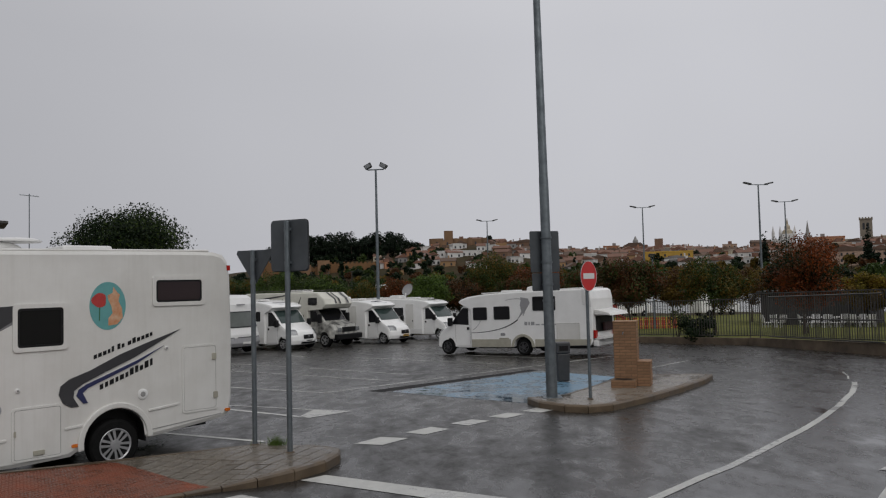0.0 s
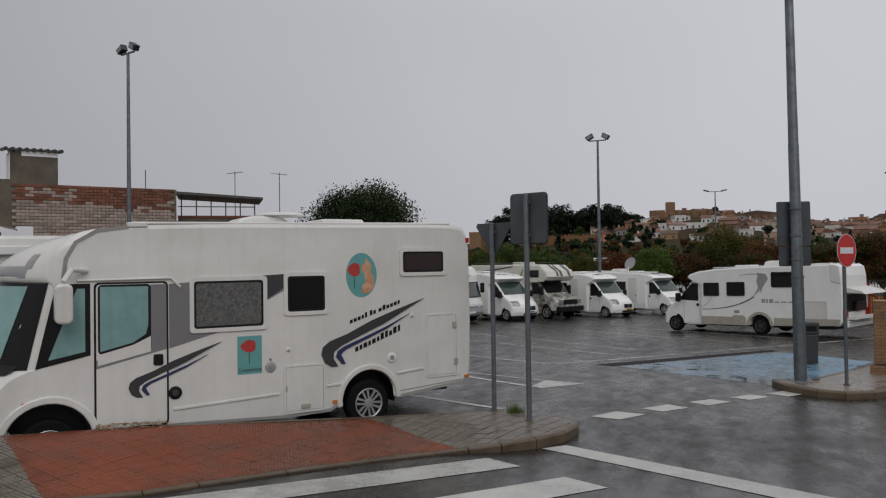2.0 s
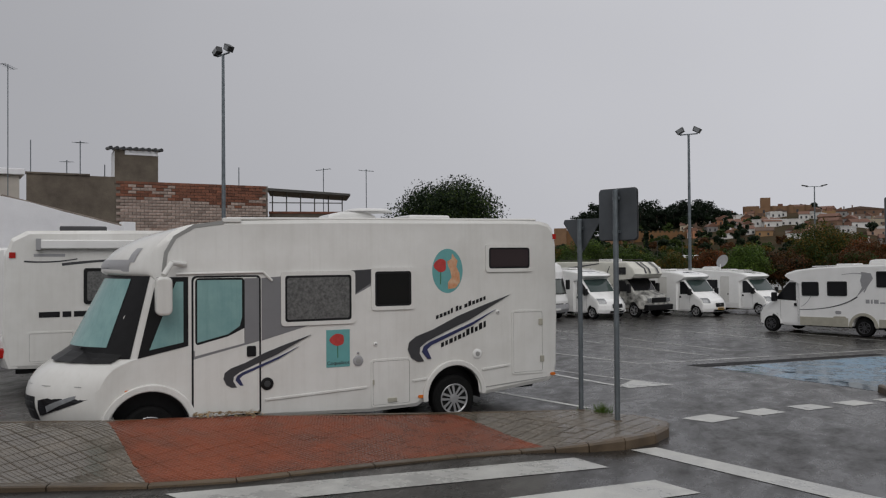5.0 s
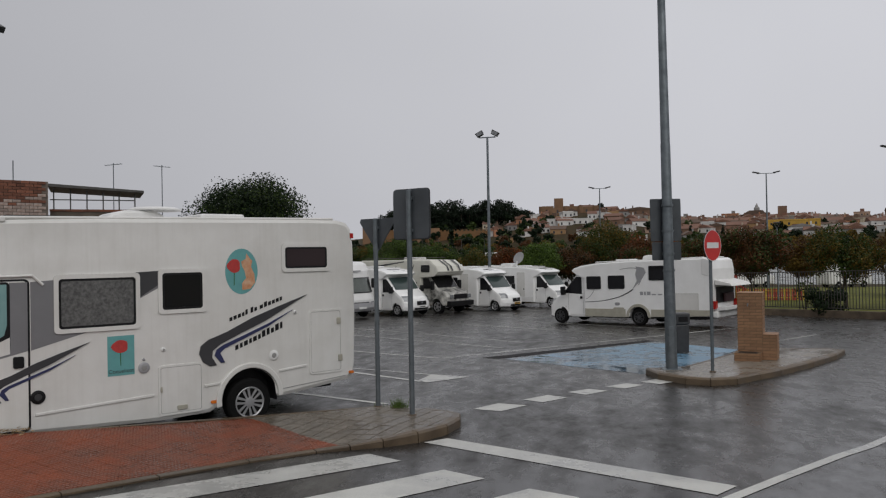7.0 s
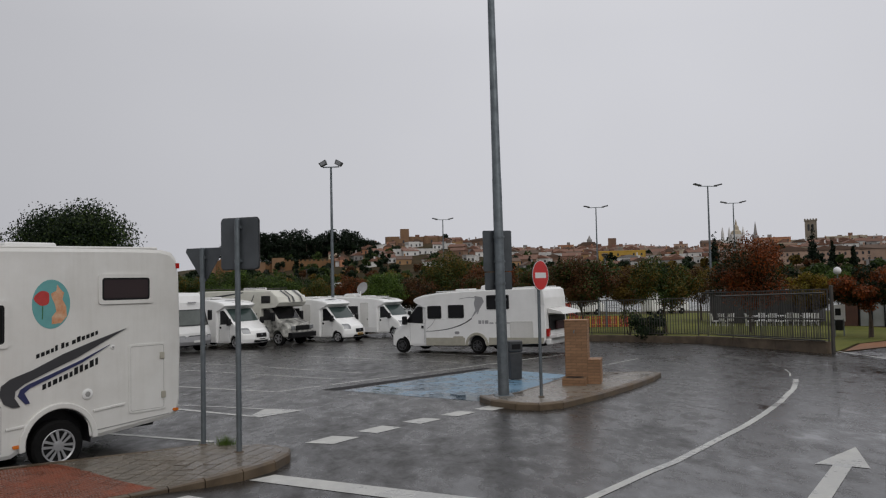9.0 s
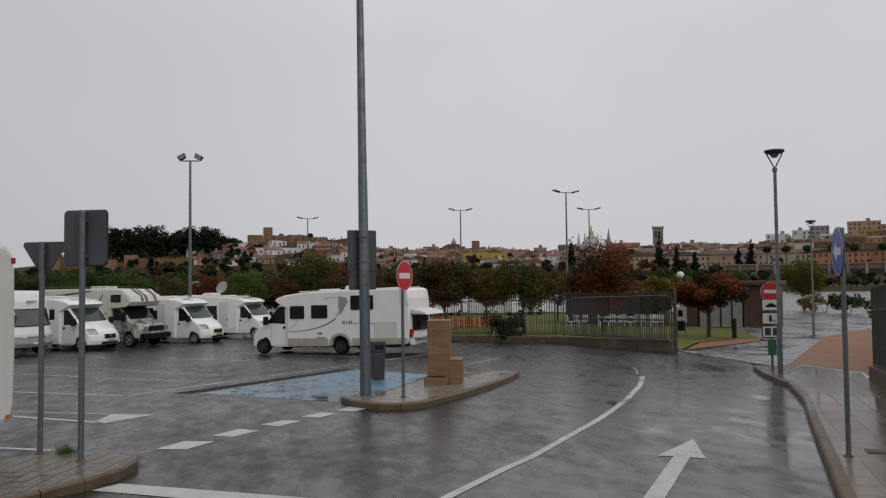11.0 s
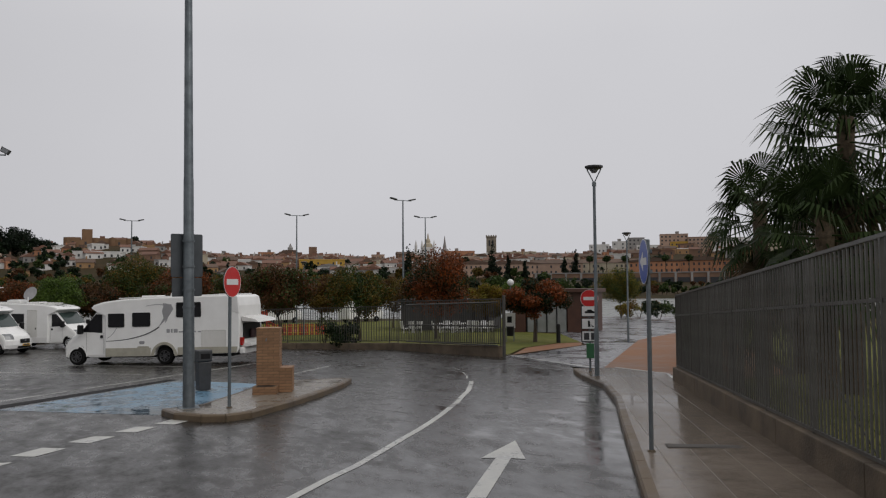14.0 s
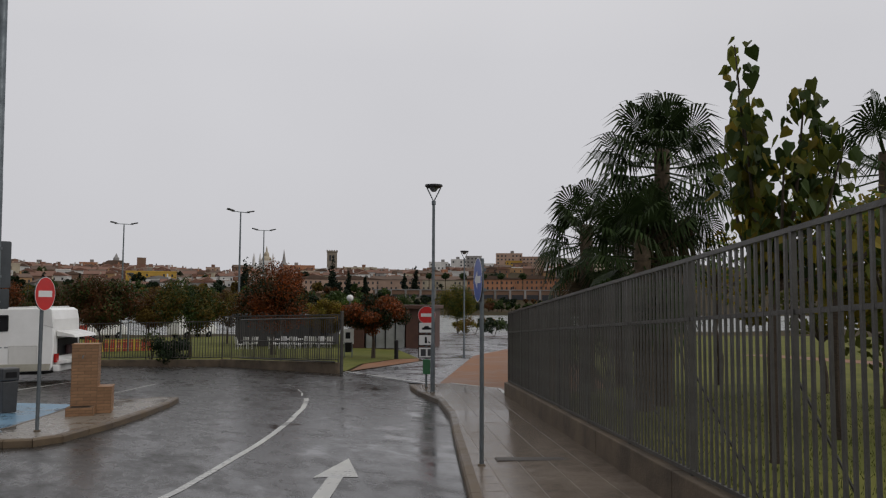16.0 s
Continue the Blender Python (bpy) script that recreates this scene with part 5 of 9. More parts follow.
def integral_camper():
    """The white integral motorhome beside the pavement."""
    ang = radians(227)
    left = Vector((-math.sin(ang), math.cos(ang)))
    HW = 1.15
    origin = Vector((-3.94, 10.0)) - left * HW * 0.95
    far = 1.035
    eye = Vector((0.15, -0.24, 2.505))
    at = eye + (Vector((origin.x, origin.y, 0.329)) - eye) * far
    m = Matrix.Translation(at) @ Matrix.Rotation(ang, 4, 'Z') @ Matrix.Scale(0.95 * far, 4)
    c = thing("motorhome", m, "white integral motorhome with grey swooshes and stickers on its flank", "motorhome")
    Y = HW
    front = [(5.36, 0.06), (5.54, 0.14), (5.66, 0.32), (5.72, 0.50), (5.71, 0.66), (5.66, 0.78), (5.57, 0.89), (5.43, 0.98), (5.24, 1.06), (4.72, 2.10), (4.80, 2.14), (4.80, 2.22), (4.70, 2.38), (4.50, 2.53), (4.20, 2.66), (3.80, 2.76), (3.35, 2.82)]
    roof = [(2.0, 2.855), (0.5, 2.87), (-1.0, 2.885), (-1.52, 2.88), (-1.68, 2.84), (-1.76, 2.74), (-1.80, 2.50), (-1.82, 1.4), (-1.80, 0.62), (-1.76, 0.42), (-1.66, 0.36)]
    under = [(-0.52, 0.24)] + arch(0.0, 0.44, 0.24, 0.27)[::-1] + [(0.6, 0.15), (1.3, 0.13), (2.9, 0.20)] + [(3.66, 0.16)] + arch(4.27, 0.50, 0.16, 0.15)[::-1] + [(4.9, 0.10)]
    def pull(x, z):
        start = 3.85 + 0.95 * smoothstep(1.0, 0.75, z) if z < 1.0 else 3.85
        return 0.84 * min(1.0, max(0.0, (x - start) / (5.3 - start)))

    prof = spline(front[:9], 3) + spline(front[9:], 3) + roof + under
    body = part("body", loft(prof, HW, STA_F, pull, inset=0.05), BODY, c, smooth=True)
    part("underbody", Shape().box(-1.5, -0.9, 0.25, 4.9, 0.9, 0.85), BLACK_P, c)
    # windscreen with its black surround, and the silver screen behind
    def seg(z0, z1, out):
        pts = [(5.24 + (4.72 - 5.24) * t, 1.06 + (2.10 - 1.06) * t) for t in (z0, z0 + (z1 - z0) * 0.5, z1)]
        return [(x + 0.85 * out, z + 0.5 * out) for x, z in pts]
    st = [-0.93, -0.8, -0.6, -0.35, -0.1, 0.1, 0.35, 0.6, 0.8, 0.93]
    part("windscreen_surround", loft(seg(0.0, 1.0, 0.0), HW, STA_F[1:-1], pull, False).moved(Matrix.Translation((0.012, 0, 0.007))), BLACK_P, c, smooth=True)
    part("windscreen", loft(seg(0.13, 0.96, 0.0), HW, STA_F[4:-4], pull, False).moved(Matrix.Translation((0.022, 0, 0.012))), SHADE_T, c, "windscreen with a pale teal thermal screen behind it", smooth=True)
    part("cowl", loft([(5.42, 1.02), (5.32, 1.08), (5.19, 1.17)], HW * 0.99, st, pull, False), BLACK_P, c)
    for y0 in (-0.55, 0.25):
        part("wiper", Shape().rod((5.08, y0, 1.14), (5.05, y0 + 0.62, 1.22), 0.014, n=6).rod((5.11, y0 + 0.25, 1.10), (5.06, y0 + 0.3, 1.19), 0.012, n=6), BLACK_P, c)
    # brow decal and bars for the maker's name
    part("brow_decal", loft(spline([(4.77, 2.28), (4.70, 2.38), (4.60, 2.46)], 3), HW * 1.002, [0.76, 0.80, 0.84], pull, False, 0.0).moved(Matrix.Translation((0.006, 0, 0.005))), GREY_LT, c)
    part("brow_band", loft(spline([(4.802, 2.16), (4.80, 2.24), (4.755, 2.315)], 3), HW * 1.001, STA_F[4:-4], pull, False, 0.0).moved(Matrix.Translation((0.005, 0, 0.002))), GREY_LT, c, "silver band under the brow", smooth=True)
    part("maker_lettering", loft([(4.80, 2.20), (4.79, 2.25)], HW, [0.1, 0.2, 0.3, 0.4, 0.5], pull, False, 0.0).moved(Matrix.Translation((0.010, 0, 0.003))), GREY_DK, c)
    # lower front
    part("grille", loft([(5.655, 0.30), (5.72, 0.48), (5.715, 0.60)], HW, [-0.5, -0.4, -0.3, -0.2, -0.1, 0, 0.1, 0.2, 0.3, 0.4, 0.5], pull, False, 0.0).moved(Matrix.Translation((0.008, 0, 0))), BLACK_P, c)
    for z in (0.42, 0.52):
        part("grille_bar", loft([(5.70 + 0.15 * (z - 0.42), z), (5.704 + 0.15 * (z - 0.42), z + 0.02)], HW, [-0.48, -0.3, -0.1, 0.1, 0.3, 0.48], pull, False, 0.0).moved(Matrix.Translation((0.016, 0, 0))), GREY_DK, c)
    # slanted lamps, rising towards the flanks
    for sgn in (-1, 1):
        def lamp(z0, z1, vs, out, grow):
            sh = Shape()
            for k, v in enumerate(vs):
                lift = 0.16 * (v - vs[0]) / (vs[-1] - vs[0])
                half = (z1 - z0) / 2 * (1 - grow * (k / (len(vs) - 1)) ** 2)
                mid = (z0 + z1) / 2 + lift
                for z in (mid - half, mid, mid + half):
                    x = 5.72 - 0.42 * max(0.0, z - 0.52) ** 1.25 - 0.35 * max(0.0, 0.5 - z) ** 1.2
                    sh.v.append((x - pull(x, z) * v ** 2.6 + out, HW * v * sgn, z))
            n = len(vs)
            for k in range(n - 1):
                for q in (0, 1):
                    f = (3 * k + q, 3 * k + q + 1, 3 * k + q + 4, 3 * k + q + 3)
                    sh.f.append(f if sgn < 0 else f[::-1])
            return sh
        hl = part("headlight", lamp(0.36, 0.56, [0.55, 0.62, 0.70, 0.78, 0.85, 0.91, 0.95], 0.016, 0.75), GLASS_D, c, "dark slanted headlamp glass", smooth=True)
        part("lens", lamp(0.42, 0.50, [0.66, 0.72, 0.78, 0.84, 0.88], 0.026, 0.5), LENS, hl, smooth=True)
    part("bonnet_seam", loft([(5.69, 0.735), (5.685, 0.745)], HW * 1.004, [-0.9, -0.6, -0.3, 0, 0.3, 0.6, 0.9], pull, False, 0.0).moved(Matrix.Translation((0.004, 0, 0.004))), SEAM, c)
    # cab side window and door
    flat_on_side("cab_window", [(4.41, 1.07), (3.80, 1.20), (3.80, 2.09), (4.18, 2.09)], Y, 1, BLACK_P, c, 0.006)
    flat_on_side("cab_window", [(4.27, 1.17), (3.86, 1.25), (3.86, 2.03), (3.95, 2.03)], Y, 1, SHADE_T, c, 0.010, "cab side window with a teal screen")
    dr = flat_on_side("door", rounded(2.87, 0.24, 3.76, 2.10, 0.06), Y, 1, BLACK_P, c, 0.005, "driver's door")
    flat_on_side("door_skin", rounded(2.895, 0.265, 3.735, 2.075, 0.05), Y, 1, BODY, dr, 0.010)
    flat_on_side("door_grey_field", [(2.895, 1.22), (3.735, 1.02), (3.735, 1.13), (3.20, 1.27), (3.09, 1.40), (3.09, 2.06), (2.895, 2.06)][::-1], Y, 1, GREY_BODY, dr, 0.0125)
    flat_on_side("door_window_seal", rounded(3.085, 1.20, 3.715, 2.07, 0.05), Y, 1, BLACK_P, dr, 0.0145)
    flat_on_side("door_window", [(3.69, 1.235), (3.30, 1.33), (3.15, 1.43), (3.12, 1.55), (3.12, 2.04), (3.69, 2.045)][::-1], Y, 1, SHADE_T, dr, 0.018, "door window with a teal screen")
    flat_on_side("door_lower_field", [(3.72, 1.195), (3.3, 1.30), (3.09, 1.40), (3.09, 1.20), (3.72, 1.06)], Y, 1, BODY, dr, 0.0155)
    flat_on_side("handle", rounded(2.94, 1.02, 3.06, 1.16, 0.02), Y, 1, BLACK_P, dr, 0.035, "black door handle", 0.006)
    part("door_gutter", Shape().rod((2.72, Y + 0.01, 2.02), (2.84, Y + 0.015, 2.14), 0.018, n=6).rod((2.84, Y + 0.015, 2.14), (3.95, Y + 0.012, 2.13), 0.018, n=6), BODY, c)
    # mirror
    mi = part("mirror_arm", Shape().rod((3.84, Y, 2.25), (4.02, Y + 0.16, 2.27), 0.035, n=10).rod((4.02, Y + 0.16, 2.27), (4.12, Y + 0.26, 2.12), 0.035, n=10), BODY, c)
    part("mirror", Shape().prism(rounded(4.02, 1.62, 4.22, 2.10, 0.07), "y", Y + 0.14, Y + 0.34), BODY, mi, "white mirror housing", bevel=0.03)
    # grey field, windows
    flat_on_side("grey_field", [(2.86, 1.22), (2.86, 2.06), (1.55, 2.145), (0.97, 2.17), (0.93, 2.13), (1.2, 1.98), (1.62, 1.76), (2.2, 1.40)][::-1], Y, 1, GREY_BODY, c, 0.003)
    flat_on_side("dark_field", [(1.60, 1.78), (1.60, 2.145), (0.97, 2.175), (0.92, 2.14), (1.25, 2.00)], Y, 1, GREY_DK, c, 0.0045)
    window(c, 1.55, 1.40, 2.60, 2.14, Y, 1, CURTAIN, frame=0.055, label="window with a grey net curtain")
    window(c, 0.64, 1.57, 1.31, 2.18, Y, 1, GLASS_D, frame=0.055)
    window(c, -1.36, 2.09, -0.53, 2.52, Y, 1, GLASS_W, frame=0.055, label="narrow dark rear window")
    # stickers
    ov = part("oval_sticker", Shape().prism([(0.105 + 0.25 * math.cos(a * math.pi / 16), 2.12 + 0.33 * math.sin(a * math.pi / 16)) for a in range(32)], "y", Y - 0.002, Y + 0.004), TEAL_D, c, "round teal sticker with a poppy and an orange animal shape")
    flat_on_side("poppy_shape", [(0.22 + 0.10 * math.cos(a * math.pi / 8) * (1 + 0.15 * math.cos(3 * a * math.pi / 8)), 2.20 + 0.10 * math.sin(a * math.pi / 8)) for a in range(16)], Y, 1, POPPY, ov, 0.006)
    flat_on_side("stalk", [(0.215, 1.92), (0.23, 1.92), (0.225, 2.12), (0.21, 2.12)], Y, 1, GREEN_P, ov, 0.0055)
    flat_on_side("animal_shape", [(-0.02, 1.86), (0.10, 1.85), (0.10, 1.95), (0.04, 2.02), (0.06, 2.12), (0.10, 2.20), (0.11, 2.26), (0.04, 2.30), (0.03, 2.38), (-0.02, 2.31), (-0.06, 2.27), (-0.04, 2.18), (-0.09, 2.08), (-0.10, 1.95)], Y, 1, FOX, ov, 0.006)
    po = flat_on_side("poster_sticker", [(1.63, 0.80), (1.97, 0.80), (1.97, 1.32), (1.63, 1.32)], Y, 1, TEAL_D, c, 0.004, "square teal sticker with a red poppy and a word")
    flat_on_side("poppy_shape", [(1.81 + 0.105 * math.cos(a * math.pi / 8) * (1 + 0.12 * math.cos(3 * a * math.pi / 8)), 1.18 + 0.085 * math.sin(a * math.pi / 8)) for a in range(16)], Y, 1, POPPY, po, 0.006)
    flat_on_side("stalk", [(1.80, 0.93), (1.812, 0.93), (1.815, 1.10), (1.80, 1.10)], Y, 1, GREEN_P, po, 0.0055)
    cu = bpy.data.curves.new("word", 'FONT')
    cu.body, cu.size, cu.extrude, cu.align_x = "Coquelicot", 0.072, 0.001, 'CENTER'
    tmp = new("word_source", cu)
    bpy.context.view_layer.update()
    me = bpy.data.meshes.new_from_object(tmp.evaluated_get(bpy.context.evaluated_depsgraph_get()))
    bpy.data.objects.remove(tmp)
    me.materials.clear()
    me.materials.append(GREY_DK)
    w = part("word", me, GREY_DK, po)
    w.matrix_basis = Matrix.Translation((1.80, Y + 0.0065, 0.835)) @ Matrix.Rotation(math.pi, 4, 'Z') @ Matrix.Rotation(math.pi / 2, 4, 'X')
    # swooshes: a dark outer line with a navy inner one, hooked at the lower end
    for x0, z0, k in ((0.75, 0.80, 1.0), (3.36, 0.62, 0.69)):
        f = lambda px, pz: (x0 + (px - 0.75) * k, z0 + (pz - 0.80) * k)
        tail = -0.95 if k == 1.0 else -0.95
        flat_on_side("swoosh", [f(*p) for p in ((0.60, 0.80), (0.70, 0.86), (0.755, 0.98), (0.73, 1.09), (0.62, 1.17), (0.35, 1.26), (-0.05, 1.44), (-0.45, 1.58), (tail, 1.74), (-0.60, 1.56), (-0.25, 1.38), (0.15, 1.22), (0.45, 1.09), (0.56, 1.01), (0.57, 0.92), (0.50, 0.80))], Y, 1, GREY_DK, c, 0.0155)
        flat_on_side("swoosh_line", [f(*p) for p in ((0.44, 0.83), (0.53, 0.94), (0.50, 1.02), (0.40, 1.08), (0.10, 1.19), (-0.30, 1.34), (-0.70, 1.52), (-0.30, 1.30), (0.10, 1.14), (0.38, 1.03), (0.45, 0.97), (0.38, 0.83))], Y, 1, NAVY, c, 0.0155)
    letters = random.Random(12)  # bars as long as the words that stand there
    def word(n):
        return [letters.uniform(0.030, 0.048) for _ in range(n)]
    bars_of_writing(c, 0.30, 1.405, -0.53, 1.675, 0.075, word(5) + [-0.01] + word(2) + [-0.01] + word(6), Y, 1, BLACK_P, gap=0.016)
    bars_of_writing(c, 0.22, 0.985, -0.53, 1.26, 0.095, word(11), Y, 1, BLACK_P, gap=0.018)
    # flaps, vents, trims
    h = hatch(c, 0.70, 0.19, 1.32, 0.87, Y, 1)
    latch(h, 1.0, 0.28, Y + 0.006, 1, w=0.07, h=0.03)
    latch(h, 1.285, 0.55, Y + 0.006, 1, w=0.012, h=0.04)
    h = hatch(c, -1.56, 0.50, -0.98, 1.49, Y, 1)
    latch(h, -1.50, 1.30, Y + 0.006, 1)
    latch(h, -1.52, 0.72, Y + 0.006, 1)
    for x, z, r, mt in ((-0.38, 0.86, 0.075, BODY2), (1.51, 0.87, 0.075, GREY_LT), (1.25, 1.09, 0.03, BODY2), (1.51, 0.98, 0.018, GREY_LT), (-0.74, 1.48, 0.03, BODY2)):
        part("vent", Shape().lathe([(r, Y - 0.002), (r, Y + 0.012), (r * 0.7, Y + 0.02)], 18, "y", (x, 0, z)), mt, c)
        part("vent_ring", Shape().lathe([(r * 0.55, Y + 0.012), (r * 0.45, Y + 0.026), (r * 0.2, Y + 0.028)], 14, "y", (x, 0, z)), SEAM, c)
    part("filler_cap", Shape().lathe([(0.085, Y), (0.085, Y + 0.012), (0.06, Y + 0.018)], 20, "y", (2.79, 0, 0.64)), BLACK_P, c, "round black filler cap")
    part("filler_plug", Shape().lathe([(0.045, Y + 0.012), (0.04, Y + 0.03)], 14, "y", (2.79, 0, 0.64)), DARK_P, c)
    for x0, x1, z0, z1 in ((1.38, 2.82, 0.47, 0.41), (0.36, 0.68, 0.53, 0.51), (-0.92, -0.46, 0.64, 0.60)):
        part("rub_strip", Shape().prism([(x0, z0), (x1, z1), (x1, z1 + 0.035), (x0, z0 + 0.035)], "y", Y - 0.002, Y + 0.016), BODY, c, bevel=0.006)
    part("skirt_line", Shape().prism([(-1.62, 0.42), (-0.5, 0.34), (-0.5, 0.352), (-1.62, 0.432)], "y", Y, Y + 0.006), SEAM, c)
    for cx, r, cz, t0 in ((0.0, 0.44, 0.27, -8), (4.27, 0.50, 0.15, 0)):
        a0 = [(cx + r * math.cos(radians(t)), cz + r * math.sin(radians(t))) for t in range(t0, 181 - t0, 10)]
        a1 = [(cx + (x - cx) * 1.18, cz + (z - cz) * 1.18) for x, z in a0]
        liner = [(cx + r * 0.985 * math.cos(radians(t)), cz + r * 0.985 * math.sin(radians(t))) for t in range(-10, 191, 10)]
        part("wheel_liner", Shape().prism((liner + [(cx + (x - cx) * 0.97, cz + (z - cz) * 0.97) for x, z in liner[::-1]])[::-1], "y", Y - 0.5, Y - 0.01), BLACK_P, c)
        part("liner_back", Shape().prism(liner, "y", Y - 0.5, Y - 0.47), BLACK_P, c)
        part("wheel_arch", Shape().prism((a0 + a1[::-1])[::-1], "y", Y - 0.05, Y + 0.035), BODY, c, bevel=0.015)
    part("roof_rail", Shape().rod((3.3, Y - 0.05, 2.85), (-1.45, Y - 0.05, 2.90), 0.022, n=8), BODY, c)
    part("front_arc_trim", Shape().prism(band([(3.35, 2.80), (3.72, 2.745), (3.96, 2.60), (4.07, 2.40), (4.10, 2.16)], 0.05)[::-1], "y", Y - 0.03, Y + 0.004), SEAM, c)
    part("awning_joint", Shape().box(3.12, Y - 0.10, 2.80, 3.36, Y + 0.012, 2.86), BODY, c, bevel=0.01)
    for x, z, mt in ((4.52, 0.66, AMBER), (0.55, 0.29, AMBER), (-1.72, 0.47, AMBER)):
        part("marker_lamp", Shape().prism(rounded(x - 0.045, z - 0.022, x + 0.045, z + 0.022, 0.02), "y", Y - 0.06 if x > 4 else Y, Y + 0.02), mt, c, "amber marker lamp")
    part("top_marker_lamp", Shape().box(-1.80, Y - 0.08, 2.60, -1.74, Y + 0.006, 2.68), RED_L, c)
    part("tow_bar", Shape().box(-0.95, Y - 0.5, 0.26, -0.52, Y - 0.15, 0.32), BLACK_P, c)
    # roof: aerial dome, roof hatches, rail
    part("roof_hatch", Shape().prism(rounded(-0.25, 2.87, 0.45, 2.985, 0.04), "y", -0.2, 0.5), BODY2, c, bevel=0.02)
    part("roof_hatch", Shape().prism(rounded(-1.05, 2.88, -0.55, 2.94, 0.025), "y", -0.4, 0.2), BODY2, c, bevel=0.01)
    dome = part("satellite_dish_base", Shape().prism([(0.85, 2.86), (1.72, 2.85), (1.66, 2.98), (1.45, 3.03), (1.05, 3.03), (0.9, 2.97)], "y", -0.35, 0.25), BODY2, c, bevel=0.04)
    part("dish", Shape().lathe([(0.30, 3.06), (0.38, 3.04), (0.38, 3.06), (0.30, 3.09), (0.05, 3.10)], 22, "z", (0.95, 0.0, 0)), BODY2, dome)
    part("solar_panel", Shape().box(1.9, -0.6, 2.87, 3.0, 0.5, 2.92), BLACK_P, c)
    for sx, up in ((4.27, -0.24), (0.0, -0.135)):
        wheel(c, sx, HW - 0.13, 1, r=0.345, lift=up, spokes=6)
        wheel(c, sx, -HW + 0.13, -1, r=0.345, lift=up, spokes=6)
    return c


integral_camper()


def chassis_cab(c, FX, HW, roof_join, mat=BODY3, lamp_mat=LENS, plate=None, lower=None, badge=True, rim=ALLOY):
    """Panel-van cab in front of a coach body. FX: x of the front axle."""
    p = lambda x, z: (FX + x, z)
    prof = [p(0.62, 0.26), p(0.80, 0.32), p(0.86, 0.50), p(0.84, 0.72), p(0.76, 0.92), p(0.62, 1.04), p(0.02, 1.30), p(-0.10, 1.36), p(-0.82, 2.06), p(-0.95, 2.12), p(-1.5, 2.14), p(-1.5, 0.30), p(-0.55, 0.30)] + arch(FX, 0.40, 0.34)[::-1] + [p(0.50, 0.27)]
    pull = lambda x, z: 0.42 * min(1.0, max(0.0, (x - FX + 0.55) / 1.2))
    cab = part("cab", loft(prof, HW, STA, pull, inset=0.10), mat, c)
    st = [-0.9, -0.6, -0.3, 0, 0.3, 0.6, 0.9]
    ws = [(FX - 0.10 + (-0.72) * t + 0.012, 1.36 + 0.70 * t + 0.012) for t in (0.05, 0.5, 0.97)]
    part("windscreen", loft(ws, HW * 0.97, st, pull, False), GLASS_D if not badge else GLASS_T2, cab, "tinted windscreen", smooth=True)
    part("grille", loft([(FX + 0.855, 0.58), (FX + 0.835, 0.80)], HW, [-0.36, -0.15, 0.15, 0.36], pull, False, 0).moved(Matrix.Translation((0.012, 0, 0))), BLACK_P, cab)
    part("emblem", Shape().lathe([(0.055, FX + 0.85), (0.05, FX + 0.865)], 14, "x", (0, 0, 0.72)), LENS, cab)
    part("lower_intake", loft([(FX + 0.83, 0.34), (FX + 0.87, 0.44)], HW, [-0.5, -0.2, 0.2, 0.5], pull, False, 0).moved(Matrix.Translation((0.01, 0, 0))), BLACK_P, cab)
    if lower:
        part("bumper", loft([(FX + 0.66, 0.25), (FX + 0.81, 0.31), (FX + 0.875, 0.50), (FX + 0.86, 0.56)], HW * 1.01, STA[1:-1], pull, False, 0).moved(Matrix.Translation((0.008, 0, 0))), lower, cab)
    if plate:
        pt = part("number_plate", Shape().box(FX + 0.885, -0.26, 0.44, FX + 0.90, 0.26, 0.55), plate, cab)
        part("plate_marks", Shape().box(FX + 0.90, -0.2, 0.465, FX + 0.903, 0.2, 0.525), GREY_DK, pt)
    for sgn in (-1, 1):
        part("headlight", loft([(FX + 0.80, 0.78), (FX + 0.72, 0.98), (FX + 0.56, 1.07)], HW * 1.006, [v * sgn for v in (0.62, 0.74, 0.86, 0.95)], pull, False, 0).moved(Matrix.Translation((0.014, 0, 0.01))), lamp_mat, cab, "clear headlamp")
        y = HW * sgn
        flat_on_side("cab_window", [(FX - 0.18, 1.30), (FX - 1.08, 1.25), (FX - 1.08, 1.96), (FX - 0.82, 1.98), (FX - 0.72, 1.90)], y, sgn, BLACK_P, cab, 0.004)
        flat_on_side("cab_glass", [(FX - 0.27, 1.34), (FX - 1.02, 1.30), (FX - 1.02, 1.91), (FX - 0.82, 1.92)], y, sgn, GLASS_D, cab, 0.008)
        for x in (FX - 0.36 - 0.06, FX - 1.14):
            flat_on_side("door_seam", [(x, 0.45), (x + 0.012, 0.45), (x + 0.012, 1.28), (x, 1.28)], y, sgn, SEAM, cab, 0.003)
        flat_on_side("handle", rounded(FX - 1.10, 1.05, FX - 1.0, 1.16, 0.02), y, sgn, BLACK_P, cab, 0.03)
        mr = part("mirror_arm", Shape().rod((FX - 0.30, y, 1.36), (FX - 0.28, y + 0.14 * sgn, 1.38), 0.03, n=8), BLACK_P, cab)
        part("mirror", Shape().prism(rounded(FX - 0.36, 1.22, FX - 0.20, 1.58, 0.05), "y", *sorted((y + 0.10 * sgn, y + 0.30 * sgn))), BLACK_P, mr, "black door mirror", bevel=0.02)
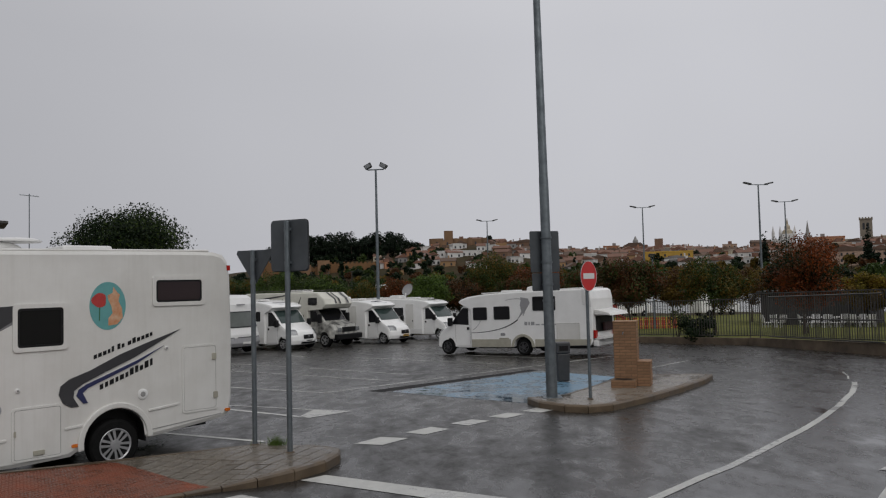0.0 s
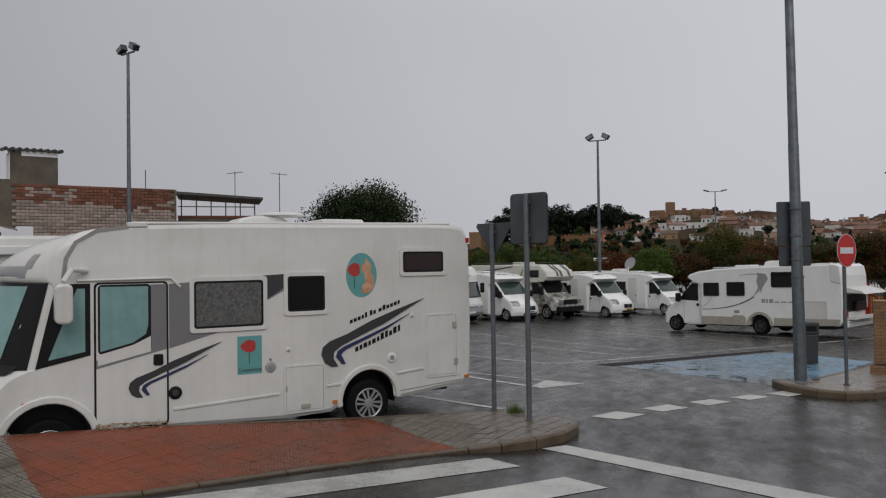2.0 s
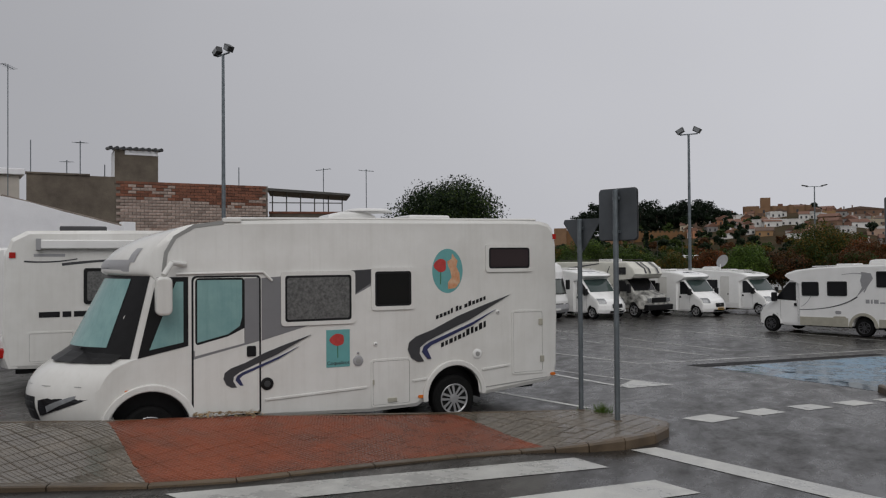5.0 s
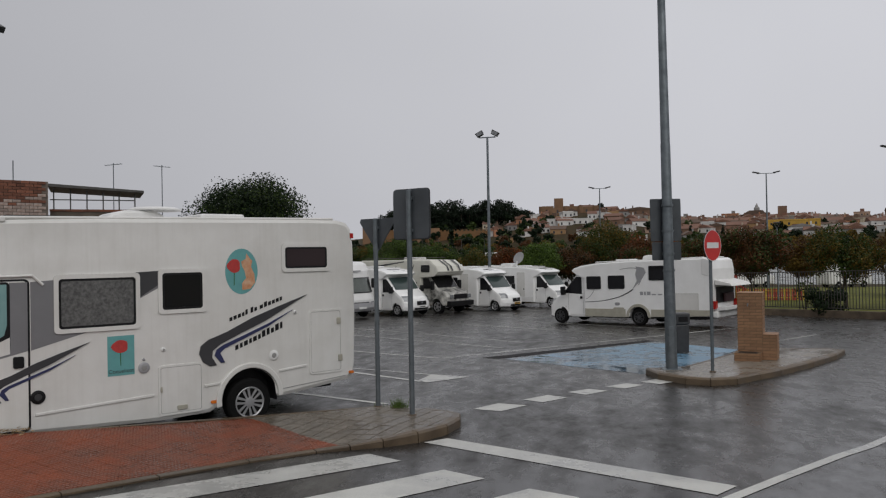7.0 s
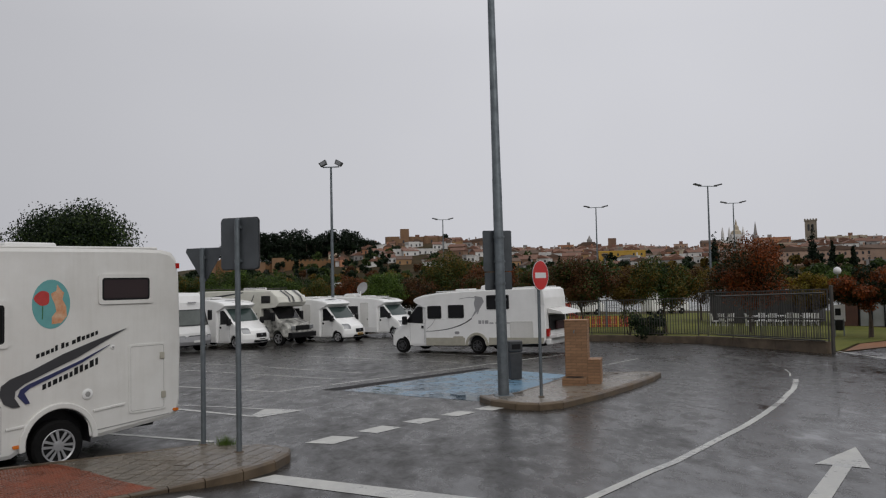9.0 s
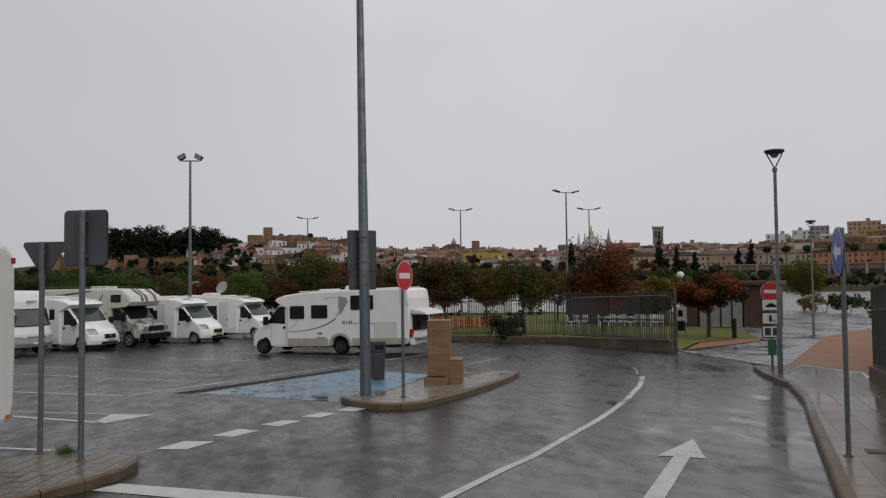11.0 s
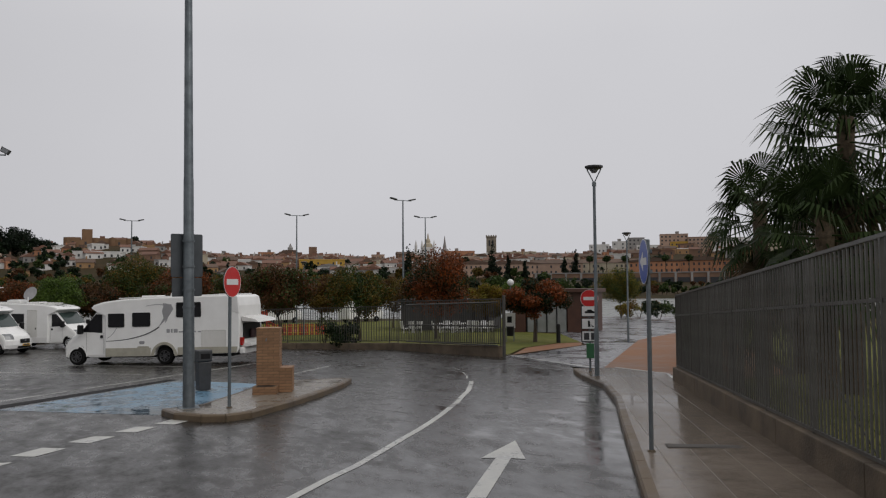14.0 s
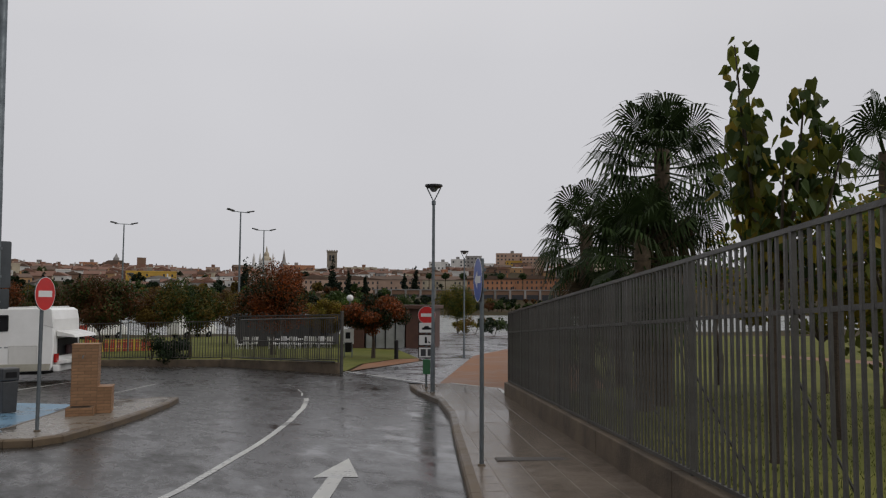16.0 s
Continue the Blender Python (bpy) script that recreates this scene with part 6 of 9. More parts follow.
        part("arch_trim", Shape().prism(([(FX + 0.40 * math.cos(radians(t)), 0.34 + 0.40 * math.sin(radians(t))) for t in range(0, 181, 12)] + [(FX + 0.45 * math.cos(radians(t)), 0.34 + 0.45 * math.sin(radians(t))) for t in range(180, -1, -12)])[::-1], "y", *sorted((y - 0.03 * sgn, y + 0.012 * sgn))), mat, cab)
        wheel(c, FX, (HW - 0.10) * sgn, sgn, spokes=5, kind="alloy", cap=rim)
    return cab


GLASS_T2 = glass("pale_tinted_glass", (0.035, 0.055, 0.052), 0.05)


def coach_body(c, prof, HW, mat=BODY3, skirt=None):
    body = part("body", loft(prof, HW, STA, lambda x, z: 0.30 * max(0.0, min(1.0, (x - 2.0) / 1.3)) if z > 1.9 else 0.0, inset=0.05), mat, c)
    return body


def profiled_camper(m, label, group, hab_side, wins, ac=True, dish=False, plate=None, lower=None, FX=3.69, rim=ALLOY, skirt=BODY2, tail=-2.95):
    """Low-profile coach-built motorhome on a van cab."""
    c = thing("motorhome", m, label, "motorhome", group)
    HW = 1.13
    top = [(FX - 1.12, 1.96), (FX - 0.62, 2.13), (FX - 0.40, 2.24), (FX - 0.52, 2.33), (FX - 1.0, 2.44), (FX - 1.9, 2.53), (0.5, 2.58), (-1.5, 2.61), (tail + 0.15, 2.61), (tail, 2.52), (tail - 0.06, 2.2), (tail - 0.08, 1.2), (tail - 0.04, 0.55), (tail + 0.05, 0.42)]
    low = [(-0.62, 0.36)] + arch(0, 0.42, 0.36)[::-1] + [(0.62, 0.33), (FX - 1.25, 0.33), (FX - 1.25, 1.9)]
    coach_body(c, top + low, HW)
    part("underbody", Shape().box(tail + 0.3, -0.9, 0.28, FX + 0.5, 0.9, 0.7), BLACK_P, c)
    chassis_cab(c, FX, 1.02, None, plate=plate, lower=lower, rim=rim)
    for x0, z0, x1, z1, side in wins:
        window(c, x0, z0, x1, z1, HW * side, side, GLASS_D, BLACK_P if side else BODY, 0.02)
    if hab_side:
        y = HW * hab_side
        d = hatch(c, FX - 2.55, 0.42, FX - 1.92, 2.22, y, hab_side, name="entry_door")
        latch(d, FX - 2.0, 1.15, y, hab_side, BLACK_P)
    for sgn in (-1, 1):
        y = HW * sgn
        part("skirt", Shape().prism([(0.55, 0.335), (FX - 1.28, 0.335), (FX - 1.28, 0.66), (0.55, 0.66)], "y", *sorted((y - 0.003 * sgn, y + 0.014 * sgn))), skirt, c, bevel=0.006)
        part("skirt", Shape().prism([(tail + 0.05, 0.44), (-0.55, 0.36), (-0.55, 0.66), (tail + 0.0, 0.66)], "y", *sorted((y - 0.003 * sgn, y + 0.014 * sgn))), skirt, c, bevel=0.006)
        a0 = [(0.42 * math.cos(radians(t)), 0.34 + 0.42 * math.sin(radians(t))) for t in range(0, 181, 12)]
        a1 = [(0.53 * math.cos(radians(t)), 0.34 + 0.53 * math.sin(radians(t))) for t in range(180, -1, -12)]
        part("wheel_arch", Shape().prism((a0 + a1)[::-1], "y", *sorted((y - 0.04 * sgn, y + 0.025 * sgn))), skirt, c, bevel=0.008)
        part("roof_rail", Shape().rod((FX - 1.8, y * 0.94, 2.57), (tail + 0.3, y * 0.94, 2.64), 0.02, n=6), BODY2, c)
        wheel(c, 0, (HW - 0.16) * sgn, sgn, spokes=5, kind="alloy", cap=rim)
    if ac:
        part("air_conditioner", Shape().prism([(-0.75, 2.60), (0.15, 2.595), (0.10, 2.76), (-0.1, 2.80), (-0.55, 2.80), (-0.72, 2.74)], "y", -0.38, 0.38), BODY2, c, bevel=0.04)
    part("roof_hatch", Shape().prism(rounded(0.7, 2.57, 1.35, 2.66, 0.03), "y", -0.35, 0.35), BODY2, c, bevel=0.02)
    part("roof_hatch", Shape().prism(rounded(-2.2, 2.60, -1.8, 2.66, 0.02), "y", -0.25, 0.25), BODY2, c, bevel=0.01)
    part("cab_roof_window", Shape().prism([(FX - 1.35, 2.475), (FX - 0.80, 2.375), (FX - 0.80, 2.395), (FX - 1.35, 2.495)], "y", -0.42, 0.42), GLASS_D, c)
    if dish:
        d = part("dish_mount", Shape().rod((0.35, 0, 2.58), (0.35, 0, 2.95), 0.04, n=8), BODY2, c)
        part("satellite_dish", Shape().lathe([(0.02, 0.0), (0.25, 0.03), (0.42, 0.10), (0.43, 0.105), (0.25, 0.04), (0.02, 0.012)], 26, "x").moved(Matrix.Translation((0.42, 0, 3.2)) @ Matrix.Rotation(radians(25), 4, 'Y') @ Matrix.Rotation(radians(-12), 4, 'Z')), GREY_LT, d, "round pale satellite dish, raised")
    return c


# the motorhome parked across the lot, with its boot open
h_mh = math.atan2(33.35 - 31.33, 0.38 - 3.50)
lf = Vector((-math.sin(h_mh), math.cos(h_mh)))
o = Vector((3.50, 31.33)) - lf * 1.13
mh = profiled_camper(Matrix.Translation((o.x, o.y, road_z(o.x, o.y - 0.6, 0.0))) @ Matrix.Rotation(h_mh, 4, 'Z') @ Matrix.Rotation(radians(1.0), 4, 'Y'),
                     "white low-profile motorhome with a beige skirt and a raised boot flap", "", 0,
                     [(1.63, 1.46, 2.30, 1.99, 1), (0.56, 1.47, 1.30, 2.01, 1), (-1.50, 1.80, -0.50, 2.37, 1)], skirt=BEIGE, rim=GREY_DK)
Y = 1.13
flat_on_side("grey_sail", swoosh((0.75, 2.25), (-0.55, 2.50), (-0.05, 1.62), 0.02, 0.05) , Y, 1, GREY_LT, mh, 0.004)
flat_on_side("grey_sail", [(0.05, 2.36), (-0.30, 2.30), (-0.38, 2.12), (-0.20, 1.85), (0.25, 1.42), (0.02, 1.78), (0.08, 2.05), (0.02, 2.25)][::-1], Y, 1, GREY_LT, mh, 0.005)
flat_on_side("grey_line", swoosh((0.20, 1.45), (0.9, 0.95), (2.4, 0.93), 0.05, 0.02), Y, 1, GREY_DK, mh, 0.005)
flat_on_side("grey_line", swoosh((2.35, 1.05), (2.1, 1.15), (1.95, 1.45), 0.02, 0.02), Y, 1, GREY_LT, mh, 0.005)
bars_of_writing(mh, -0.10, 1.22, -0.55, 1.22, 0.14, [0.10, 0.05, 0.12], Y, 1, GREY_LT)
bars_of_writing(mh, -0.60, 1.22, -1.55, 1.22, 0.05, [0.08, 0.08, 0.08, 0.08], Y, 1, GREY_LT)
hatch(mh, 0.62, 0.36, 1.10, 0.72, Y, 1, BEIGE)
hatch(mh, 0.80, 0.80, 1.02, 0.92, Y, 1, GREY_LT)
hatch(mh, -2.5, 0.62, -1.5, 1.30, Y, 1)
boot = part("boot_flap", Shape().prism([(-3.05, 1.80), (-3.62, 1.66), (-3.72, 1.55), (-3.05, 1.60)], "y", -1.0, 0.95), BODY, mh, "raised boot flap", bevel=0.02)
part("boot_opening", Shape().box(-3.075, -0.85, 0.92, -3.03, 0.8, 1.52), BLACK_P, mh)
part("boot_load", Shape().box(-3.20, -0.6, 0.94, -3.08, 0.3, 1.28), material("dark_red_luggage", (0.035, 0.008, 0.009), 0.7, vary=0.4, scale=6), mh, bevel=0.05)
part("rear_rack", Shape().prism([(-3.05, 0.62), (-3.45, 0.66), (-3.45, 0.80), (-3.05, 0.74)], "y", -1.0, 1.0), BODY2, mh, bevel=0.02)
part("rear_bumper", Shape().box(-3.20, -1.1, 0.38, -3.0, 1.1, 0.62), BODY2, mh, bevel=0.04)
for sgn in (-1, 1):
    part("tail_lamp", Shape().box(-3.13, sgn * 1.0 - 0.09, 0.70, -3.03, sgn * 1.0 + 0.09, 1.0), RED_L, mh)
part("tail_fin", Shape().prism([(-3.02, 1.9), (-2.65, 2.0), (-2.62, 2.62), (-2.95, 2.55)], "y", 1.08, 1.145), BODY2, mh, bevel=0.02)

# the row of campers facing the lot
HEAD = radians(-33)
head_m = Matrix.Rotation(HEAD, 4, 'Z')
row = "campers parked in a row"


def spot(x, y, turn=0.0):
    """Pose from the place of the nose's middle on the ground, for a nose 4.5 m ahead of the rear axle."""
    a = HEAD + radians(turn)
    ox, oy = x - math.cos(a) * 4.5, y - math.sin(a) * 4.5
    return Matrix.Translation((ox, oy, road_z(x, y) + 0.0)) @ Matrix.Rotation(a, 4, 'Z')


profiled_camper(spot(-6.85, 40.6), "white coach-built camper with a dark grille, parked in the row", row, 0, [(0.3, 1.5, 1.0, 2.0, -1)], ac=False, plate=PLATE_W)
profiled_camper(spot(-2.05, 45.6), "white low-profile camper with a yellow number plate, parked in the row", row, -1, [(0.15, 1.45, 0.95, 2.0, -1)], ac=True, plate=PLATE_Y)
profiled_camper(spot(1.2, 49.4), "white low-profile camper with a raised satellite dish", row, -1, [(0.15, 1.45, 0.95, 2.0, -1)], ac=True, dish=True)


def old_integral(m, label, group):
    c = thing("motorhome", m, label, "motorhome", group)
    HW = 1.12
    prof = [(4.45, 0.38), (4.52, 0.55), (4.50, 0.95), (4.40, 1.22), (4.12, 2.05), (4.05, 2.40), (3.85, 2.72), (3.4, 2.86), (1, 2.90), (-2.2, 2.90), (-2.5, 2.75), (-2.55, 0.6), (-2.45, 0.42), (-0.6, 0.36)] + arch(0, 0.42, 0.36)[::-1] + [(0.6, 0.33), (2.9, 0.33)] + arch(3.5, 0.42, 0.36)[::-1] + [(4.1, 0.36)]
    pull = lambda x, z: 0.30 * min(1.0, max(0.0, (x - 3.2) / 1.0))
    part("body", loft(prof, HW, STA, pull, inset=0.07), BODY2, c)
    part("underbody", Shape().box(-2.2, -0.9, 0.3, 4.2, 0.9, 0.8), BLACK_P, c)
    st = [-0.9, -0.6, -0.3, 0, 0.3, 0.6, 0.9]
    part("windscreen_seal", loft([(4.385, 1.29), (4.25, 1.68), (4.11, 2.07)], HW * 1.0, [-0.93] + st + [0.93], pull, False, 0).moved(Matrix.Translation((0.012, 0, 0))), BLACK_P, c)
    part("windscreen", loft([(4.37, 1.34), (4.25, 1.68), (4.13, 2.02)], HW * 0.97, st, pull, False, 0).moved(Matrix.Translation((0.022, 0, 0))), material("screened_windscreen", (0.10, 0.115, 0.105), 0.10, vary=0.3, scale=2, spec=0.6), c, "wide windscreen with a grey screen behind it")
    part("grille", loft([(4.53, 0.66), (4.515, 0.84)], HW, [-0.45, 0, 0.45], pull, False, 0).moved(Matrix.Translation((0.01, 0, 0))), BLACK_P, c)
    part("grey_bumper", loft([(4.47, 0.38), (4.56, 0.55), (4.53, 0.80)], HW * 1.01, STA[1:-1], pull, False, 0).moved(Matrix.Translation((0.005, 0, 0))), GREY_LT, c)
    part("plate_bar", Shape().box(4.565, -0.25, 0.5, 4.58, 0.25, 0.6), PLATE_W, c)
    for sgn in (-1, 1):
        part("headlight", loft([(4.53, 0.68), (4.515, 0.84)], HW * 1.004, [v * sgn for v in (0.6, 0.75, 0.9)], pull, False, 0).moved(Matrix.Translation((0.014, 0, 0))), LENS, c)
        part("mirror", Shape().prism(rounded(3.95, 1.5, 4.1, 2.0, 0.05), "y", *sorted((1.16 * sgn, 1.34 * sgn))), BLACK_P, c, bevel=0.02)
        flat_on_side("side_window", rounded(2.6, 1.35, 3.7, 2.1, 0.08), HW * sgn, sgn, GLASS_D, c, 0.01)
        for x in (0, 3.5):
            wheel(c, x, (HW - 0.14) * sgn, sgn, spokes=0)
    part("roof_box", Shape().prism(rounded(0.2, 2.88, 1.2, 3.02, 0.04), "y", -0.4, 0.4), BODY2, c, bevel=0.03)
    part("top_lettering", Shape().box(4.14, -0.25, 2.36, 4.165, 0.25, 2.43), GREY_LT, c)
    return c


old_integral(spot(-9.35, 37.6), "older white integral motorhome with a grey bumper", row)


def alcove_camper(m, label, group):
    """Tall camper with an over-cab bed, painted with dark streaks."""
    c = thing("motorhome", m, label, "motorhome", group)
    HW = 1.15
    camo_body = material("streaked_cream_paint", (0.66, 0.65, 0.58), 0.5, vary=0.15, scale=1.5)
    box = [(2.5, 0.62), (2.5, 2.10), (3.95, 2.18), (4.15, 2.38), (4.0, 2.68), (3.4, 3.02), (1.0, 3.06), (-2.4, 3.04), (-2.6, 2.9), (-2.6, 0.75), (-0.7, 0.60)] + arch(0, 0.48, 0.60, 0.40)[::-1] + [(0.7, 0.60)]
    part("body", loft(box, HW, STA, lambda x, z: 0.35 * max(0, min(1, (x - 2.6) / 1.3)), inset=0.06), camo_body, c, "cream coach body with dark painted streaks")
    cabp = [(4.42, 0.50), (4.52, 0.62), (4.50, 0.95), (4.38, 1.20), (3.72, 1.38), (3.60, 1.42), (3.0, 2.08), (2.3, 2.12), (2.3, 0.5), (3.05, 0.5)] + arch(3.6, 0.46, 0.5, 0.40)[::-1] + [(4.15, 0.48)]
    pull = lambda x, z: 0.20 * min(1, max(0, (x - 3.2) / 1.2))
    cab = part("cab", loft(cabp, 0.98, STA, pull, inset=0.08), material("streaked_cab_paint", (0.70, 0.69, 0.64), 0.5, color2=(0.015, 0.015, 0.015), scale=2.4), c)
    part("windscreen", loft([(3.58, 1.46), (3.30, 1.76), (3.02, 2.06)], 0.96, [-0.9, -0.5, 0, 0.5, 0.9], pull, False, 0).moved(Matrix.Translation((0.014, 0, 0.012))), GLASS_D, cab, smooth=True)
    part("bumper", Shape().prism([(4.3, 0.40), (4.62, 0.44), (4.64, 0.72), (4.35, 0.74)], "y", -1.02, 1.02), BLACK_P, cab, "black bumper", bevel=0.03)
    part("grille", Shape().box(4.47, -0.55, 0.84, 4.525, 0.55, 1.10), BLACK_P, cab)
    for sgn in (-1, 1):
        part("headlight", Shape().box(4.46, sgn * 0.76 - 0.15, 0.86, 4.51, sgn * 0.76 + 0.15, 1.08), LENS, cab, bevel=0.02)
        flat_on_side("cab_window", [(3.3, 1.42), (2.55, 1.40), (2.55, 1.98), (2.95, 2.0)], 0.98 * sgn, sgn, GLASS_D, cab, 0.01)
        part("mirror", Shape().prism(rounded(3.35, 1.35, 3.5, 1.85, 0.04), "y", *sorted((1.08 * sgn, 1.28 * sgn))), BLACK_P, cab, bevel=0.02)
        window(c, 2.55, 2.35, 3.2, 2.75, HW * sgn, sgn, GLASS_D, BLACK_P, 0.03)
        window(c, 0.4, 1.6, 1.4, 2.1, HW * sgn, sgn, GLASS_D, BLACK_P, 0.03)
        for x in (0, 3.6):
            wheel(c, x, 0.86 * sgn, sgn, r=0.40, w=0.24, spokes=5, kind="alloy")
        for pts, w in (((( -2.3, 2.55), (-0.5, 2.75), (1.2, 2.95)), 0.14), (((1.7, 2.2), (1.85, 2.5), (2.0, 2.8)), 0.10), (((0.2, 2.3), (0.5, 2.5), (0.55, 2.7)), 0.10), (((-1.6, 1.6), (-1.2, 2.0), (-1.0, 2.2)), 0.10), (((1.6, 1.2), (2.0, 1.4), (2.2, 1.8)), 0.12)):
            flat_on_side("streak", swoosh(*pts, w, w * 0.4), HW * sgn, sgn, GREY_DK, c, 0.006)
    for y0, lean in ((-0.7, 0.1), (-0.25, -0.1), (0.2, 0.12), (0.65, -0.1)):
        part("streak", loft([(4.16, 2.40), (4.01, 2.69), (3.42, 3.03)], 1.0, [y0, y0 + 0.06, y0 + 0.12], lambda x, z: 0.32 * max(0, min(1, (x - 2.6) / 1.3)), False, 0).moved(Matrix.Translation((0.03, lean, 0.012))), GREY_DK, c)
    for y0 in (-0.6, 0.1, 0.5):
        part("streak", loft([(4.36, 1.225), (3.74, 1.395)], 1.0, [y0, y0 + 0.1], pull, False, 0).moved(Matrix.Translation((0.01, 0, 0.012))), GREY_DK, c)
    part("roof_box", Shape().prism(rounded(0.5, 3.05, 1.5, 3.20, 0.05), "y", -0.45, 0.45), BODY2, c, bevel=0.04)
    part("roof_rack", Shape().rod((-2.3, 0.9, 3.14), (2.6, 0.9, 3.16), 0.02, n=6).rod((-2.3, -0.9, 3.14), (2.6, -0.9, 3.16), 0.02, n=6), IRON_L, c)
    return c


alcove_camper(spot(-5.05, 43.2), "tall alcove camper painted cream with dark streaks", row)


def rear_camper():
    """Motorhome parked beyond the white one, its rear and flank in view."""
    a = radians(47)
    fw, lf2 = Vector((math.cos(a), math.sin(a))), Vector((-math.sin(a), math.cos(a)))
    HW = 1.13
    rear = Vector((-12.1, 9.35))
    o2 = rear + fw * 2.05 + lf2 * HW
    c = thing("motorhome", Matrix.Translation((o2.x, o2.y, road_z(o2.x, o2.y) + 0.02)) @ Matrix.Rotation(a, 4, 'Z'), "white motorhome with an awning, seen from its rear corner", "motorhome")
    prof = [(4.2, 0.4), (4.5, 1.2), (3.9, 2.5), (3.2, 2.86), (0, 2.86), (-1.7, 2.84), (-1.95, 2.70), (-2.05, 2.4), (-2.08, 1.3), (-2.10, 0.95), (-2.0, 0.42), (-0.6, 0.36)] + arch(0, 0.42, 0.36)[::-1] + [(0.6, 0.33)]
    part("body", loft(prof, HW, STA, lambda x, z: 0.10 * max(0, (-x - 1.7) * -2) if x < -1.7 else 0.0, inset=0.06), BODY, c)
    part("underbody", Shape().box(-1.9, -0.9, 0.3, 3.9, 0.9, 0.8), BLACK_P, c)
    part("rear_bumper", loft([(-2.22, 0.42), (-2.28, 0.6), (-2.24, 0.90), (-2.06, 0.98), (-1.85, 0.95), (-1.85, 0.42)], HW * 1.02, STA[1:-1], lambda x, z: -0.25 if x < -2 else 0.0), BODY, c, bevel=0.02)
    for sgn in (-1, 1):
        part("tail_lamp", Shape().prism(rounded(sgn * 0.92 - 0.13, 0.60, sgn * 0.92 + 0.13, 0.78, 0.03), "x", -2.25, -2.0), RED_L, c, "red tail lamp cluster", bevel=0.01)
        part("top_marker_lamp", Shape().box(-1.98, sgn * 1.135 - 0.012, 2.36, -1.88, sgn * 1.135 + 0.012, 2.46), RED_L, c)
    part("rear_window", Shape().prism(rounded(-0.5, 1.55, 0.5, 2.15, 0.06), "x", -2.11, -2.06), GLASS_D, c)
    part("rear_panel", Shape().prism(rounded(-0.8, 0.98, 0.8, 2.5, 0.10), "x", -2.095, -2.06), BODY2, c, bevel=0.01)
    Yr = -HW
    window(c, -0.80, 1.52, 0.30, 2.17, Yr, -1, CURTAIN, BLACK_P, 0.03)
    aw = part("awning", Shape().box(-1.55, Yr - 0.12, 2.52, 2.6, Yr - 0.01, 2.68), BODY2, c, "white awning cassette", bevel=0.02)
    part("awning_bracket", Shape().box(-1.56, Yr - 0.13, 2.50, -1.48, Yr, 2.70), GREY_LT, aw)
    flat_on_side("grey_line", swoosh((-1.75, 2.30), (-1.3, 2.26), (-0.9, 2.34), 0.03, 0.02), Yr, -1, GREY_DK, c, 0.004)
    flat_on_side("grey_line", swoosh((-1.15, 2.24), (-0.4, 2.34), (1.8, 2.40), 0.05, 0.02), Yr, -1, GREY_DK, c, 0.004)
    flat_on_side("maker_bar", [(-1.6, 2.38), (-1.1, 2.38), (-1.1, 2.43), (-1.6, 2.43)], Yr, -1, GREY_LT, c, 0.004)
    bars_of_writing(c, -1.52, 1.30, -0.6, 1.30, 0.10, [0.28, 0.12, 0.30], Yr, -1, BLACK_P)
    hatch(c, -1.7, 0.50, -0.95, 1.05, Yr, -1)
    part("roof_hatch", Shape().prism(rounded(-1.2, 2.85, -0.4, 2.95, 0.03), "y", -0.7, 0.0), GREY_DK, c, bevel=0.02)
    for sgn in (-1, 1):
        wheel(c, 0, (HW - 0.15) * sgn, sgn)
        wheel(c, 3.6, (HW - 0.15) * sgn, sgn)
    return c


rear_camper()
# the next one along, only its corner in view
b2 = thing("motorhome", Matrix.Translation((-16.3, 13.6, road_z(0, 13.6))) @ Matrix.Rotation(radians(47), 4, 'Z'), "white motorhome rear with a ladder beside the next one", "motorhome", row)
part("body", Shape().prism([(-2, 0.42), (3.5, 0.42), (3.9, 1.2), (3.2, 2.7), (-1.8, 2.7), (-2.05, 2.4)], "y", -1.1, 1.1), BODY2, b2, bevel=0.06)
for z in (0.8, 1.1, 1.4, 1.7, 2.0, 2.3):
    part("ladder_rung", Shape().rod((-2.12, -0.9, z), (-2.12, -0.55, z), 0.015, n=6), ALLOY, b2)
for y in (-0.9, -0.55):
    part("ladder_rail", Shape().rod((-2.12, y, 0.6), (-2.12, y, 2.7), 0.018, n=6), ALLOY, b2)
for sgn in (-1, 1):
    wheel(b2, 0, 0.95 * sgn, sgn)
    wheel(b2, 3.0, 0.95 * sgn, sgn)


